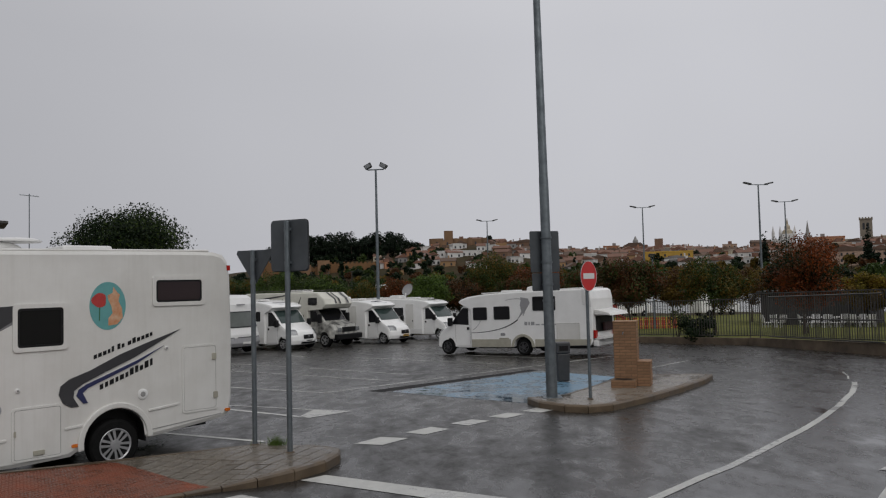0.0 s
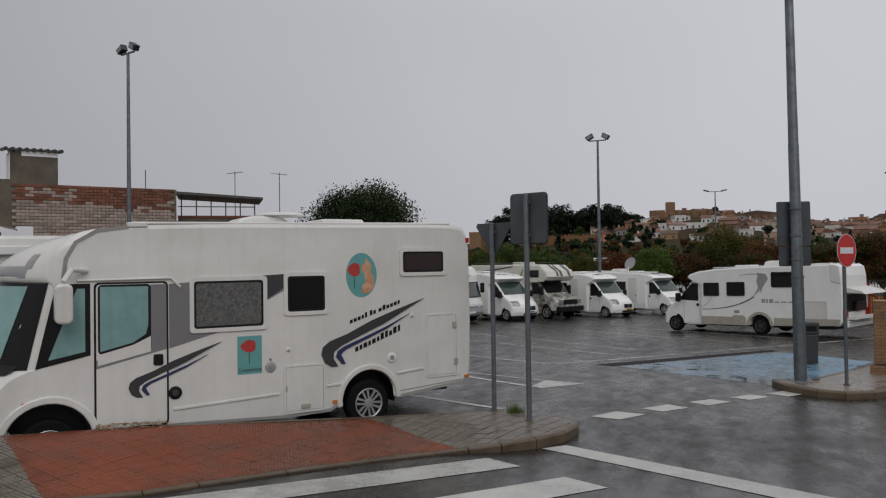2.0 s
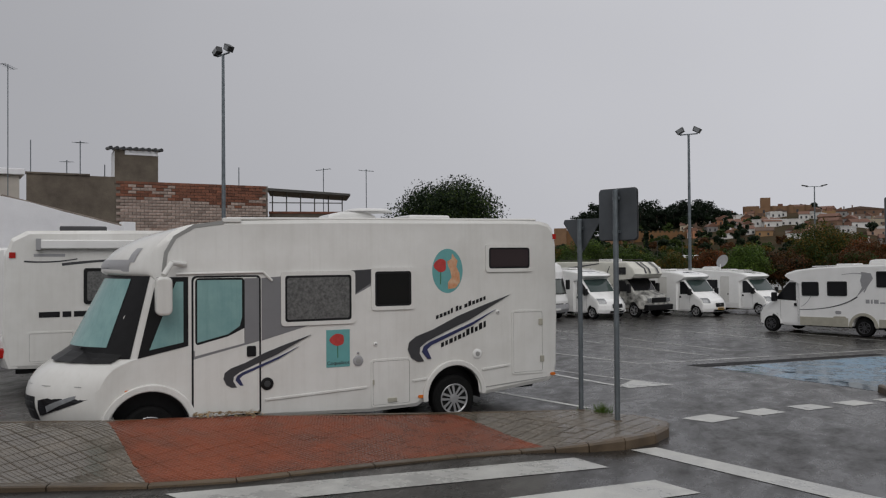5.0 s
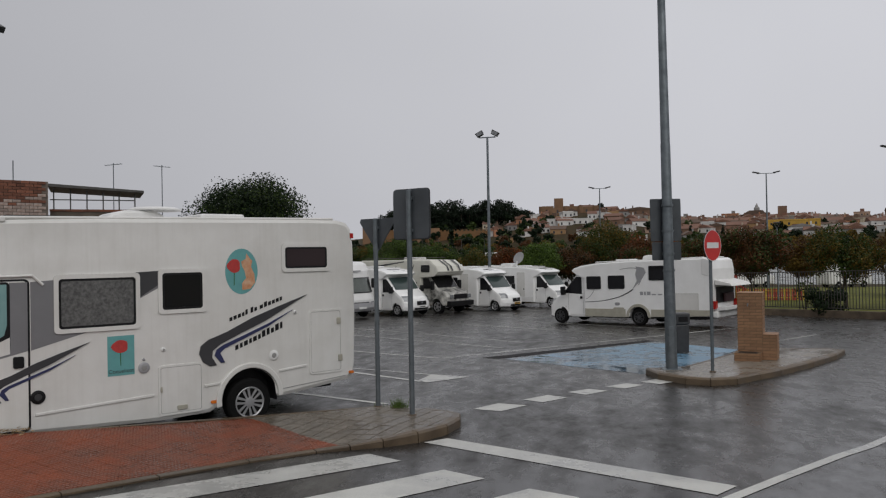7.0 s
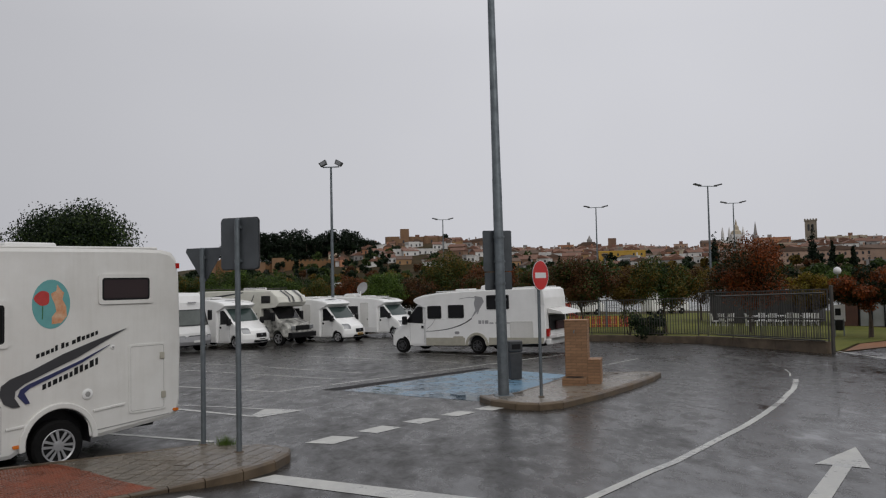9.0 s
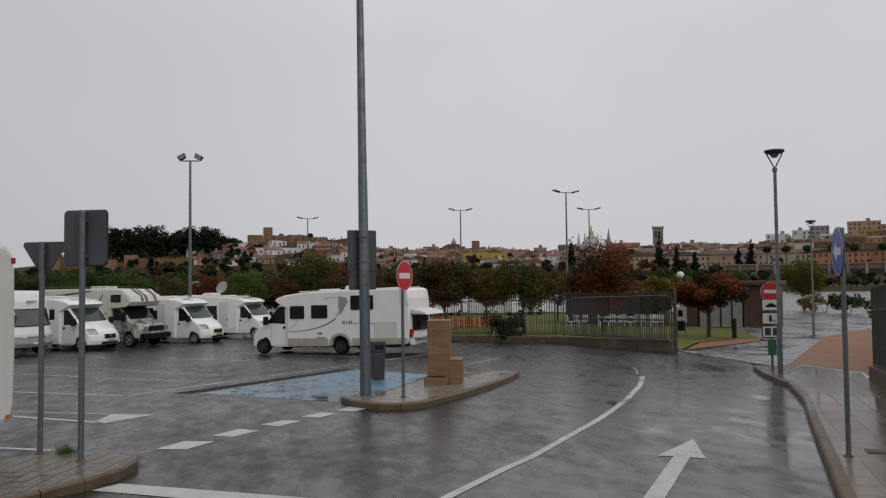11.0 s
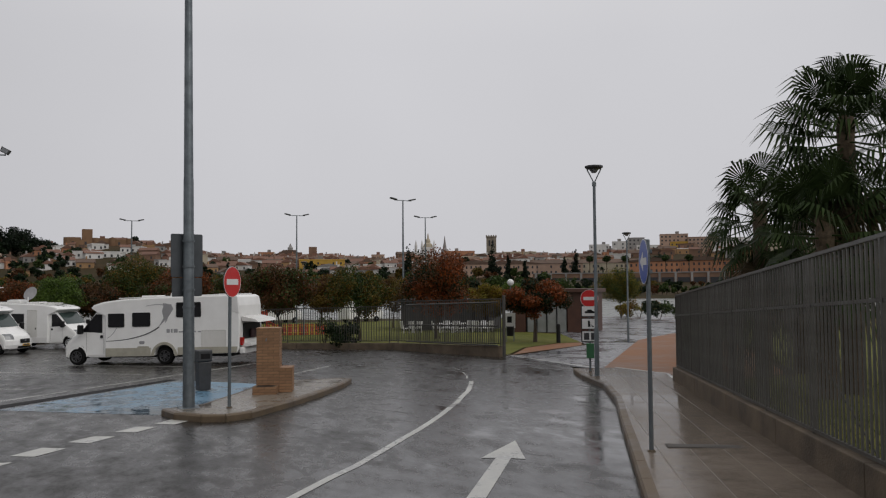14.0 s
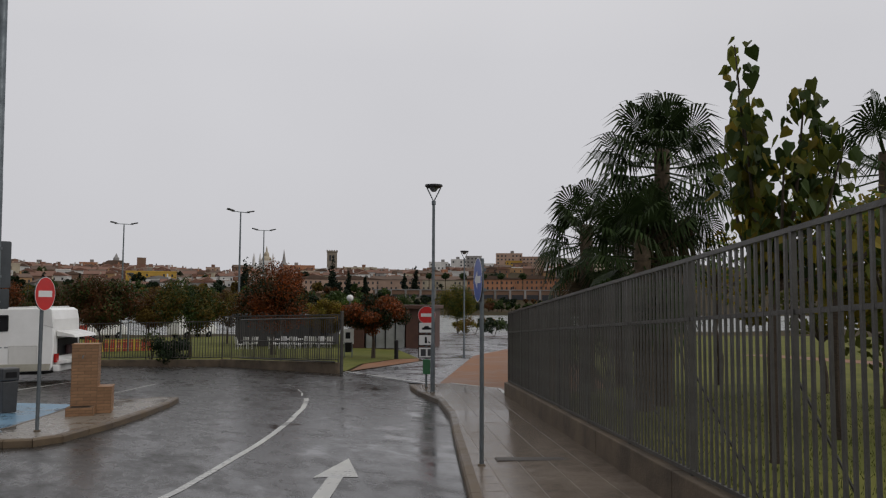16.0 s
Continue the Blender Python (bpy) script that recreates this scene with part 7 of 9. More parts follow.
# ---- plants ----
def leaves(centres, n, size, squash=1.0, seed=0, droop=0.0, aspect=0.55):
    """n single leaves, mostly on the outside of the given lumps (x, y, z, radius)."""
    rnd = random.Random(seed)
    s = Shape()
    weights = [c[3] ** 2 for c in centres]
    for _ in range(n):
        cx, cy, cz, r = rnd.choices(centres, weights)[0]
        while True:
            d = Vector((rnd.uniform(-1, 1), rnd.uniform(-1, 1), rnd.uniform(-1, 1)))
            if 0.05 < d.length <= 1:
                break
        d.normalize()
        k = r * (rnd.random() ** 0.35) * rnd.uniform(0.85, 1.12)
        p = Vector((cx + d.x * k, cy + d.y * k, cz + d.z * k * squash))
        a = (d + Vector((rnd.gauss(0, 0.6), rnd.gauss(0, 0.6), rnd.gauss(0, 0.6) - droop))).normalized()
        b = a.orthogonal().normalized()
        b = (Matrix.Rotation(rnd.uniform(0, 6.283), 3, a) @ b)
        c = a.cross(b)
        L = size * rnd.uniform(0.65, 1.3)
        W = L * aspect
        t = b * 0.8 + a * rnd.uniform(-0.4, 0.4)
        s.add([p - t * L * 0.5, p + c * W * 0.5 - t * L * 0.05, p + t * L * 0.5, p - c * W * 0.5 - t * L * 0.05], [(0, 1, 2, 3)])
    return s


def lumps(rx, ry, rz, zc, n, seed, rmin=0.28, rmax=0.5, flat_base=0.0):
    rnd = random.Random(seed)
    out = []
    for _ in range(n):
        while True:
            d = Vector((rnd.uniform(-1, 1), rnd.uniform(-1, 1), rnd.uniform(-1, 1)))
            if d.length <= 1:
                break
        r = rnd.uniform(rmin, rmax) * min(rx, rz)
        z = zc + d.z * (rz - r * 0.8)
        out.append((d.x * (rx - r * 0.8), d.y * (ry - r * 0.8), max(z, zc - rz + flat_base), r))
    return out


def limbs(trunk_h, zc, rx, seed, r0, n=5, height=None):
    """Tapered, slightly crooked trunk with limbs into the crown."""
    rnd = random.Random(seed)
    s = Shape()
    pts = [Vector((0, 0, -0.1))]
    for i in range(1, 4):
        pts.append(Vector((rnd.gauss(0, 0.04), rnd.gauss(0, 0.04), trunk_h * i / 3)))
    for i in range(3):
        s.rod(pts[i], pts[i + 1], r0 * (1.15 - 0.16 * i), r0 * (1.0 - 0.16 * i), 9)
    for i in range(n):
        a = i * 2.4 + rnd.uniform(-0.4, 0.4)
        e = pts[3] + Vector((math.cos(a) * rx * 0.55, math.sin(a) * rx * 0.55, (zc - trunk_h) * rnd.uniform(0.8, 1.5)))
        mid = pts[3].lerp(e, 0.5) + Vector((rnd.gauss(0, 0.08), rnd.gauss(0, 0.08), 0.12))
        s.rod(pts[3], mid, r0 * 0.55, r0 * 0.35, 7).rod(mid, e, r0 * 0.35, r0 * 0.12, 6)
    return s


def broadleaf(x, y, trunk_h, rx, rz, mats, n, size, label, group="", seed=1, r0=0.09, nl=16, name="tree", zoff=0.0, squash=0.85, stake=False):
    z0 = ground_z(x, y) + zoff
    t = thing(name, Matrix.Translation((x, y, z0)) @ Matrix.Rotation(seed * 1.7, 4, 'Z'), label, "tree", group)
    zc = trunk_h + rz * 0.82
    part("trunk", limbs(trunk_h, zc, rx, seed, r0), BARK, t)
    L = lumps(rx, rx * 0.92, rz, zc, nl, seed)
    for k, (mat, share) in enumerate(mats):
        sub = L if k == 0 else [l for i, l in enumerate(L) if (i + k) % 2 == 0]
        part("crown", leaves(sub, int(n * share), size, squash, seed * 10 + k), mat, t)
    if stake:
        part("stake", Shape().rod((0.3, 0, 0), (0.1, 0, trunk_h), 0.03, n=6), BARK, t)
    return t


# the dark dome of leaves above the white motorhome
tx, ty = on_ray(-22.6, 42)
broadleaf(tx, ty, 2.2, 3.72, 3.15, [(LEAF_D, 0.75), (LEAF_G, 0.25)], 80000, 0.145, "dense dark green tree with a domed crown behind the campers", seed=3, r0=0.2, nl=170)

# park trees behind the railing
for az, dist, trunk, rx, rz, mats, seed, lab in (
        (13.2, 48, 1.75, 2.0, 1.45, [(LEAF_B, 0.7), (LEAF_G, 0.3)], 11, "park tree with red-brown autumn leaves"),
        (10.2, 54, 1.7, 1.8, 1.3, [(LEAF_B, 0.5), (LEAF_G, 0.5)], 12, "park tree with brown-green leaves"),
        (16.2, 58, 1.7, 1.9, 1.3, [(LEAF_O, 0.6), (LEAF_B, 0.4)], 13, "park tree with orange and green leaves"),
        (18.9, 47, 1.7, 1.95, 1.45, [(LEAF_G, 0.6), (LEAF_O, 0.4)], 14, "park tree with green leaves turning orange"),
        (24.6, 47, 1.75, 2.4, 1.8, [(LEAF_B, 0.35), (LEAF_R, 0.40), (LEAF_D, 0.25)], 15, "larger park tree with deep red autumn leaves"),
        (28.2, 58, 1.3, 1.8, 1.1, [(LEAF_O, 0.6), (LEAF_Y, 0.4)], 16, "small park tree turning orange and yellow"),
        (31.9, 42, 1.55, 1.75, 0.95, [(LEAF_B, 0.35), (LEAF_D, 0.35), (LEAF_R, 0.3)], 17, "low park tree with red and green leaves"),
        (6.6, 58, 1.8, 2.0, 1.5, [(LEAF_B, 0.7), (LEAF_R, 0.3)], 18, "park tree with red-brown leaves"),
        (3.6, 62, 1.9, 2.5, 2.0, [(LEAF_G, 0.6), (LEAF_O, 0.4)], 19, "tall green and bronze tree behind the campers"),
        (5.2, 56, 1.2, 1.7, 1.3, [(LEAF_B, 0.6), (LEAF_G, 0.4)], 31, "dark bronze tree behind the motorhome"),
        (1.0, 60, 1.5, 2.3, 1.4, [(LEAF_B, 0.6), (LEAF_D, 0.4)], 20, "dark red-brown tree behind the campers"),
        (-1.3, 57, 1.4, 1.6, 1.5, [(LEAF_L, 0.75), (LEAF_G, 0.25)], 21, "young light green tree behind the campers"),
        (-3.4, 60, 1.5, 2.0, 1.3, [(LEAF_R, 0.3), (LEAF_B, 0.7)], 22, "dark red tree behind the campers"),
        (-6.0, 64, 1.6, 2.0, 1.3, [(LEAF_G, 0.5), (LEAF_O, 0.5)], 23, "green and bronze tree behind the campers"),
        (-9.2, 66, 1.7, 2.4, 1.4, [(LEAF_G, 0.8), (LEAF_L, 0.2)], 24, "green tree behind the campers"),
        (-12.3, 64, 1.7, 2.6, 1.6, [(LEAF_G, 0.6), (LEAF_L, 0.4)], 25, "green tree behind the campers"),
        (-15.5, 66, 1.7, 2.6, 1.6, [(LEAF_G, 0.7), (LEAF_O, 0.3)], 26, "green and bronze tree behind the campers"),
        (37.9, 92, 1.7, 2.3, 1.9, [(LEAF_Y, 0.5), (LEAF_G, 0.5)], 27, "yellow-green tree on the river bank"),
        (33.6, 100, 1.4, 2.4, 1.9, [(LEAF_G, 1.0)], 28, "green tree on the river bank"),
        (30.6, 84, 1.5, 2.0, 1.3, [(LEAF_L, 0.6), (LEAF_O, 0.4)], 29, "light green tree behind the pavilion"),
        (21.4, 66, 1.6, 2.2, 1.4, [(LEAF_O, 0.5), (LEAF_B, 0.5)], 30, "bronze tree in the park")):
    x, y = on_ray(az, dist)
    broadleaf(x, y, trunk * 0.92, rx * 1.22, rz * 1.28, mats, 18000, 0.155, lab, "park trees", seed, 0.08, 38, stake=dist < 50)


def shrub(x, y, r, h, mat, n, size, label, seed, group=""):
    t = thing("bush", Matrix.Translation((x, y, ground_z(x, y))), label, "bush", group)
    for ex, ey, ez in ((r * 0.3, 0, h * 0.7), (-r * 0.3, r * 0.2, h * 0.7), (0, -r * 0.3, h * 0.8)):
        part("stem", Shape().rod((0, 0, -0.05), (ex, ey, ez), 0.03, 0.01, 6), BARK, t)
    part("foliage", leaves(lumps(r, r, h * 0.5, h * 0.5, 12, seed, 0.3, 0.55), n, size, 1.0, seed), mat, t)
    return t


bx, by = on_ray(17.6, 39.6)
shrub(bx, by, 1.35, 1.55, LEAF_D, 1700, 0.17, "dark green bush growing through the railing", 41)
bx, by = on_ray(16.5, 40.2)
shrub(bx, by, 0.7, 2.0, LEAF_G, 300, 0.15, "thin shrub growing through the railing", 42)
for az, dist, r, h, mat, seed in ((39.2, 86, 2.6, 2.4, LEAF_O, 43), (40.6, 80, 2.4, 2.2, LEAF_D, 44), (38.3, 96, 2.0, 1.6, LEAF_Y, 45), (36.4, 104, 2.2, 1.5, LEAF_O, 46), (41.8, 74, 2.0, 2.3, LEAF_G, 47)):
    bx, by = on_ray(az, dist)
    shrub(bx, by, r, h, mat, 900, 0.28, "river-bank scrub in autumn colours", seed, "river-bank scrub")
for az, dist, r, h, mat, seed in ((44.6, 32, 1.5, 2.6, LEAF_G, 51), (46.6, 28, 1.5, 2.6, LEAF_G, 52), (49.0, 27, 1.7, 3.0, LEAF_G, 53)):
    bx, by = on_ray(az, dist)
    shrub(bx, by, r, h, mat, 1500, 0.16, "green bush behind the tall railing", seed, "bushes behind the railing")


def fan_palm(x, y, trunk_h, crown_r, n, label, seed):
    """Fan palm: ringed trunk, a skirt of dry fronds and a head of split fan leaves."""
    rnd = random.Random(seed)
    z0 = ground_z(x, y)
    t = thing("palm_tree", Matrix.Translation((x, y, z0)), label, "palm tree", "fan palms")
    prof = []
    k = 22
    for i in range(k + 1):
        f = i / k
        prof.append((0.21 - 0.05 * f + 0.018 * (i % 2), -0.1 + (trunk_h + 0.1) * f))
    part("trunk", Shape().lathe(prof, 14), PALM_BARK, t)
    for i in range(n):
        f = i / (n - 1)
        elev = radians(84 - 158 * f ** 0.88) + rnd.gauss(0, 0.08)
        az = i * 2.39996 + rnd.gauss(0, 0.15)
        dead = f > 0.86
        mat = LEAF_DEAD if dead else LEAF_P
        s = Shape()
        d = Vector((math.cos(az) * math.cos(elev), math.sin(az) * math.cos(elev), math.sin(elev)))
        stem = crown_r * rnd.uniform(0.42, 0.60)
        base = Vector((d.x * 0.1, d.y * 0.1, trunk_h - 0.05 - 0.95 * f))
        hub = base + d * stem + Vector((0, 0, -0.10 * stem))
        side = d.cross(Vector((0, 0, 1)))
        side = side.normalized() if side.length > 0.05 else Vector((1, 0, 0))
        up = side.cross(d).normalized()
        twist = rnd.uniform(-0.6, 0.6)
        side, up = side * math.cos(twist) + up * math.sin(twist), up * math.cos(twist) - side * math.sin(twist)
        s.rod(base, hub, 0.022, 0.012, 5)
        blade = crown_r * rnd.uniform(0.46, 0.62)
        m = 23
        for j in range(m):
            a = radians(-118 + 236 * j / (m - 1))
            way = (d * math.cos(a) + side * math.sin(a)).normalized()
            ln = blade * (1.0 - 0.28 * abs(a) / radians(118)) * rnd.uniform(0.9, 1.08)
            wide = way.cross(up).normalized() * 0.032
            fold = up * 0.02
            p0, p1 = hub, hub + way * ln * 0.58 + up * 0.06 * ln
            droop = Vector((0, 0, -ln * (0.28 + 0.22 * rnd.random()) - (0.15 * ln if dead else 0)))
            p2 = hub + way * ln * 0.95 + droop
            s.add([p0, p1 - wide + fold, p2, p1 + wide + fold], [(0, 1, 2, 3)])
        part("frond", s, mat, t)
    return t


px, py = on_ray(53.0, 18.2)
fan_palm(px, py, 5.75, 1.80, 54, "tall fan palm behind the railing with dry lower fronds", 61)
px, py = on_ray(47.6, 21.5)
fan_palm(px, py, 4.5, 1.6, 38, "smaller fan palm behind the railing", 62)
px, py = on_ray(50.0, 23.0)
fan_palm(px, py, 3.9, 1.7, 34, "fan palm behind the taller one", 63)
px, py = on_ray(51.6, 17.2)
fan_palm(px, py, 3.7, 1.5, 34, "low fan palm in front of the tall one", 65)
px, py = on_ray(67.0, 19.0)
fan_palm(px, py, 5.4, 1.9, 26, "fan palm beyond the large-leaved tree", 64)


def big_leaf_tree(x, y, seed):
    """Young tree with long bare limbs and large hanging heart-shaped leaves."""
    rnd = random.Random(seed)
    z0 = ground_z(x, y)
    t = thing("tree", Matrix.Translation((x, y, z0)), "slender tree with large heart-shaped leaves turning yellow", "tree")
    wood = Shape()
    wood.rod((0, 0, -0.1), (0.02, 0.03, 1.4), 0.085, 0.075, 9).rod((0.02, 0.03, 1.4), (0.0, -0.02, 2.5), 0.075, 0.06, 9)
    tips = []
    # limbs: base, tip (local, metres); the camera looks along the tree from the south-west
    R, U = Vector((0.47, -0.88, 0)), Vector((0, 0, 1))
    F = Vector((0.88, 0.47, 0))
    for sx, top, dep in ((-0.42, 5.72, 0.0), (-0.28, 5.2, 0.3), (0.46, 5.0, -0.2), (0.66, 4.5, 0.3), (-0.30, 4.6, -0.3), (0.90, 4.2, 0.1), (-0.62, 4.3, 0.4), (0.2, 4.2, -0.5), (1.1, 3.3, 0.6), (0.0, 3.6, 0.5), (1.6, 3.5, 0.2)):
        a = Vector((0, 0, 2.3))
        e = R * sx + U * top + F * dep
        mid = a.lerp(e, 0.5) + R * (0.15 * sx) + U * (-0.25)
        wood.rod(a, mid, 0.04, 0.026, 7).rod(mid, e, 0.026, 0.008, 6)
        for q in range(115 if top > 4.4 else 38):
            f = rnd.uniform(0.15, 1.02)
            p = a.lerp(mid, f * 2) if f < 0.5 else mid.lerp(e, f * 2 - 1)
            tips.append((p, f))
    part("trunk", wood, BARK, t)
    for mat, keep in ((LEAF_G, 0), (LEAF_OLIVE, 1), (LEAF_Y, 2)):
        s = Shape()
        for i, (p, f) in enumerate(tips):
            yellow = rnd.random() < (0.55 - 0.5 * f)
            which = 2 if yellow else (i % 2)
            if which != keep:
                continue
            off = Vector((rnd.uniform(-0.2, 0.2), rnd.uniform(-0.2, 0.2), rnd.uniform(-0.12, 0.12)))
            c = p + off
            L = rnd.uniform(0.13, 0.25)
            ln = (Vector((rnd.gauss(0, 0.5), rnd.gauss(0, 0.5), -1))).normalized()
            sd = ln.cross(Vector((rnd.gauss(0, 1), rnd.gauss(0, 1), 0.2))).normalized()
            nn = ln.cross(sd)
            v = [c, c - ln * L * 0.10 + sd * L * 0.30 + nn * 0.02, c + ln * L * 0.22 + sd * L * 0.46 + nn * 0.03, c + ln * L * 0.62 + sd * L * 0.25 + nn * 0.02, c + ln * L,
                 c + ln * L * 0.62 - sd * L * 0.25 + nn * 0.02, c + ln * L * 0.22 - sd * L * 0.46 + nn * 0.03, c - ln * L * 0.10 - sd * L * 0.30 + nn * 0.02]
            s.add(v, [(0, 1, 2, 3, 4), (0, 4, 5, 6, 7)])
        part("foliage", s, mat, t)
    pods = Shape()
    for i in range(60):
        p, f = tips[rnd.randrange(len(tips))]
        if f > 0.7:
            continue
        ln = rnd.uniform(0.25, 0.42)
        q = p + Vector((rnd.gauss(0, 0.1), rnd.gauss(0, 0.1), -0.05))
        pods.rod(q, q + Vector((rnd.gauss(0, 0.03), rnd.gauss(0, 0.03), -ln)), 0.006, 0.004, 4)
    part("seed_pods", pods, LEAF_L, t, "thin hanging seed pods")
    return t


px, py = on_ray(60.3, 11.5)
big_leaf_tree(px, py, 71)
px, py = on_ray(67.5, 15.0)
broadleaf(px, py, 1.2, 2.2, 1.6, [(LEAF_OLIVE, 0.5), (LEAF_Y, 0.5)], 2600, 0.20, "leafy tree behind the tall railing", seed=72)
px, py = on_ray(63.0, 22.0)
broadleaf(px, py, 1.3, 2.4, 1.1, [(LEAF_OLIVE, 0.6), (LEAF_Y, 0.4)], 2000, 0.22, "low spreading tree on the lawn", seed=73)
for i, (az, dist) in enumerate(((56.5, 24), (64, 14), (69, 18))):
    px, py = on_ray(az, dist)
    broadleaf(px, py, 2.4, 1.6, 1.2, [(LEAF_L, 0.5), (LEAF_Y, 0.5)], 600, 0.2, "slim park tree with a dark stem on the lawn", "trees on the lawn", 80 + i, 0.09, 10)

# grass on the lawn next to the railing and by the gate
gs = Shape()
rg = random.Random(5)
for _ in range(26000):
    t = rg.random()
    if rg.random() < 0.8:
        s_ = rg.uniform(0, 19)
        off = 0.25 + 9 * rg.random() ** 1.6
        x, y = 13.35 - 0.545 * s_ + 0.838 * off, 14.28 - 0.838 * s_ - 0.545 * off
    else:
        x, y = rg.uniform(15.9, 19.5), rg.uniform(28.5, 36)
        if x > 15.6 + (y - 27.5) * 0.55:
            continue
    h, w, a = rg.uniform(0.03, 0.10), 0.008, rg.uniform(0, 6.28)
    z = plane_z(y) + 0.01
    c, sn = math.cos(a) * w, math.sin(a) * w
    lx, ly = rg.gauss(0, 0.03), rg.gauss(0, 0.03)
    gs.add([(x - c, y - sn, z), (x + c, y + sn, z), (x + lx, y + ly, z + h)], [(0, 1, 2)])
solo("grass", gs, GRASS, "short wet grass blades on the lawns", "grass", kind="stuff")
gt = Shape()
for _ in range(160):
    a, r = rg.uniform(0, 6.28), abs(rg.gauss(0, 0.10))
    x, y = -1.98 + math.cos(a) * r, 10.62 + math.sin(a) * r * 0.6
    z = road_z(x, y, 0.12)
    gt.add([(x - 0.004, y, z), (x + 0.004, y, z), (x + rg.gauss(0, 0.04), y + rg.gauss(0, 0.04), z + rg.uniform(0.05, 0.17))], [(0, 1, 2)])
solo("weed", gt, LEAF_L, "tuft of weeds at the foot of a sign pole", "weed", kind="stuff")


# ---- park pavilion, play ground and small things ----
ax, ay = on_ray(30.2, 54)
bx, by = on_ray(36.0, 53)
ang = math.atan2(by - ay, bx - ax)
pv = thing("pavilion", Matrix.Translation((ax, ay, ground_z(ax, ay) + 0.15)) @ Matrix.Rotation(ang, 4, 'Z'), "rust-brown flat-roofed park pavilion with glazed openings", "pavilion")
W = math.dist((ax, ay), (bx, by))
part("floor_slab", Shape().box(0, 0, -0.6, W, 5, 0.02), CONCRETE, pv)
part("back_wall", Shape().box(0, 4.8, 0.02, W, 5, 2.75), CORTEN, pv)
part("side_wall", Shape().box(W - 1.7, 0, 0.02, W, 0.25, 2.75), CORTEN, pv)
part("side_wall", Shape().box(W - 0.2, 0.25, 0.02, W, 4.8, 2.75), CORTEN, pv)
part("side_wall", Shape().box(0, 0, 0.02, 0.9, 0.25, 2.75), CORTEN, pv)
part("side_wall", Shape().box(0, 0.25, 0.02, 0.2, 4.8, 2.75), CORTEN, pv)
part("roof", Shape().box(-0.25, -0.3, 2.75, W + 0.25, 5.2, 3.0), CORTEN, pv, bevel=0.02)
for k in range(4):
    x0 = 0.95 + k * (W - 2.75) / 4
    fr = part("window_frame", Shape().box(x0, 0.05, 0.02, x0 + 0.08, 0.15, 2.75), BLACK_P, pv)
    # the pale grey base colour imitates bright sky mirrored in the panes
    part("pane", Shape().box(x0 + 0.08, 0.09, 0.05, x0 + (W - 2.75) / 4, 0.11, 2.6), material("pavilion_glass_sky_tint", (0.30, 0.31, 0.31), 0.08, vary=0.3, scale=1.0), fr, "glazing with the sky's reflection put into its pale colour")
ax, ay = on_ray(22.0, 60)
bx, by = on_ray(28.4, 58)
ang = math.atan2(by - ay, bx - ax)
W = math.dist((ax, ay), (bx, by))
kz = thing("kiosk", Matrix.Translation((ax, ay, ground_z(ax, ay))) @ Matrix.Rotation(ang, 4, 'Z'), "dark grey closed park kiosk behind white terrace chairs", "kiosk")
part("wall", Shape().box(0, 0, -0.5, W, 4, 2.35), material("dark_kiosk_panel", (0.04, 0.038, 0.04), 0.6, vary=0.3, scale=1.2), kz)
part("roof", Shape().box(-0.2, -0.3, 2.35, W + 0.2, 4.2, 2.5), DARK_P, kz)
for k in range(5):
    part("shutter", Shape().box(0.4 + k * W / 5, -0.03, 0.15, 0.4 + k * W / 5 + W / 5 - 0.3, 0.0, 2.0), DARK_P, kz, bevel=0.01)


def terrace_chair(x, y, yaw, first=[]):
    m = Matrix.Translation((x, y, ground_z(x, y) + 0.015)) @ Matrix.Rotation(yaw, 4, 'Z')
    if first:
        return copy_thing(first[0], m)
    c = thing("terrace_chair", m, "white plastic terrace chair on the lawn", "chair", "terrace chairs")
    part("seat", Shape().box(-0.24, -0.24, 0.42, 0.24, 0.24, 0.46), WHITE_S, c, bevel=0.01)
    part("backrest", Shape().prism([(0.20, 0.45), (0.25, 0.45), (0.33, 0.95), (0.29, 0.95)], "y", -0.24, 0.24), WHITE_S, c, bevel=0.01)
    for sx in (-0.21, 0.21):
        for sy in (-0.21, 0.21):
            part("leg", Shape().rod((sx, sy, 0), (sx * 0.95, sy * 0.95, 0.42), 0.022, n=6), WHITE_S, c)
    first.append(c)
    return c


def terrace_table(x, y, yaw, first=[]):
    m = Matrix.Translation((x, y, ground_z(x, y) + 0.015)) @ Matrix.Rotation(yaw, 4, 'Z')
    if first:
        return copy_thing(first[0], m)
    c = thing("terrace_table", m, "square white plastic terrace table on the lawn", "table", "terrace tables")
    part("tabletop", Shape().box(-0.4, -0.4, 0.70, 0.4, 0.4, 0.75), WHITE_S, c, bevel=0.01)
    for sx in (-0.34, 0.34):
        for sy in (-0.34, 0.34):
            part("leg", Shape().rod((sx, sy, 0), (sx, sy, 0.70), 0.025, n=6), WHITE_S, c)
    first.append(c)
    return c


rt = random.Random(9)
for k in range(13):
    x, y = on_ray(24.6 + 0.33 * k, 55.0 + 0.3 * math.sin(k))
    terrace_chair(x, y, rt.uniform(0, 6.28))
for k in range(5):
    x, y = on_ray(24.8 + 0.85 * k, 56.3)
    terrace_table(x, y, rt.uniform(0, 1))
for k in range(4):
    x, y = on_ray(22.3 + 0.3 * k, 55.5)
    terrace_chair(x, y, rt.uniform(0, 6.28))

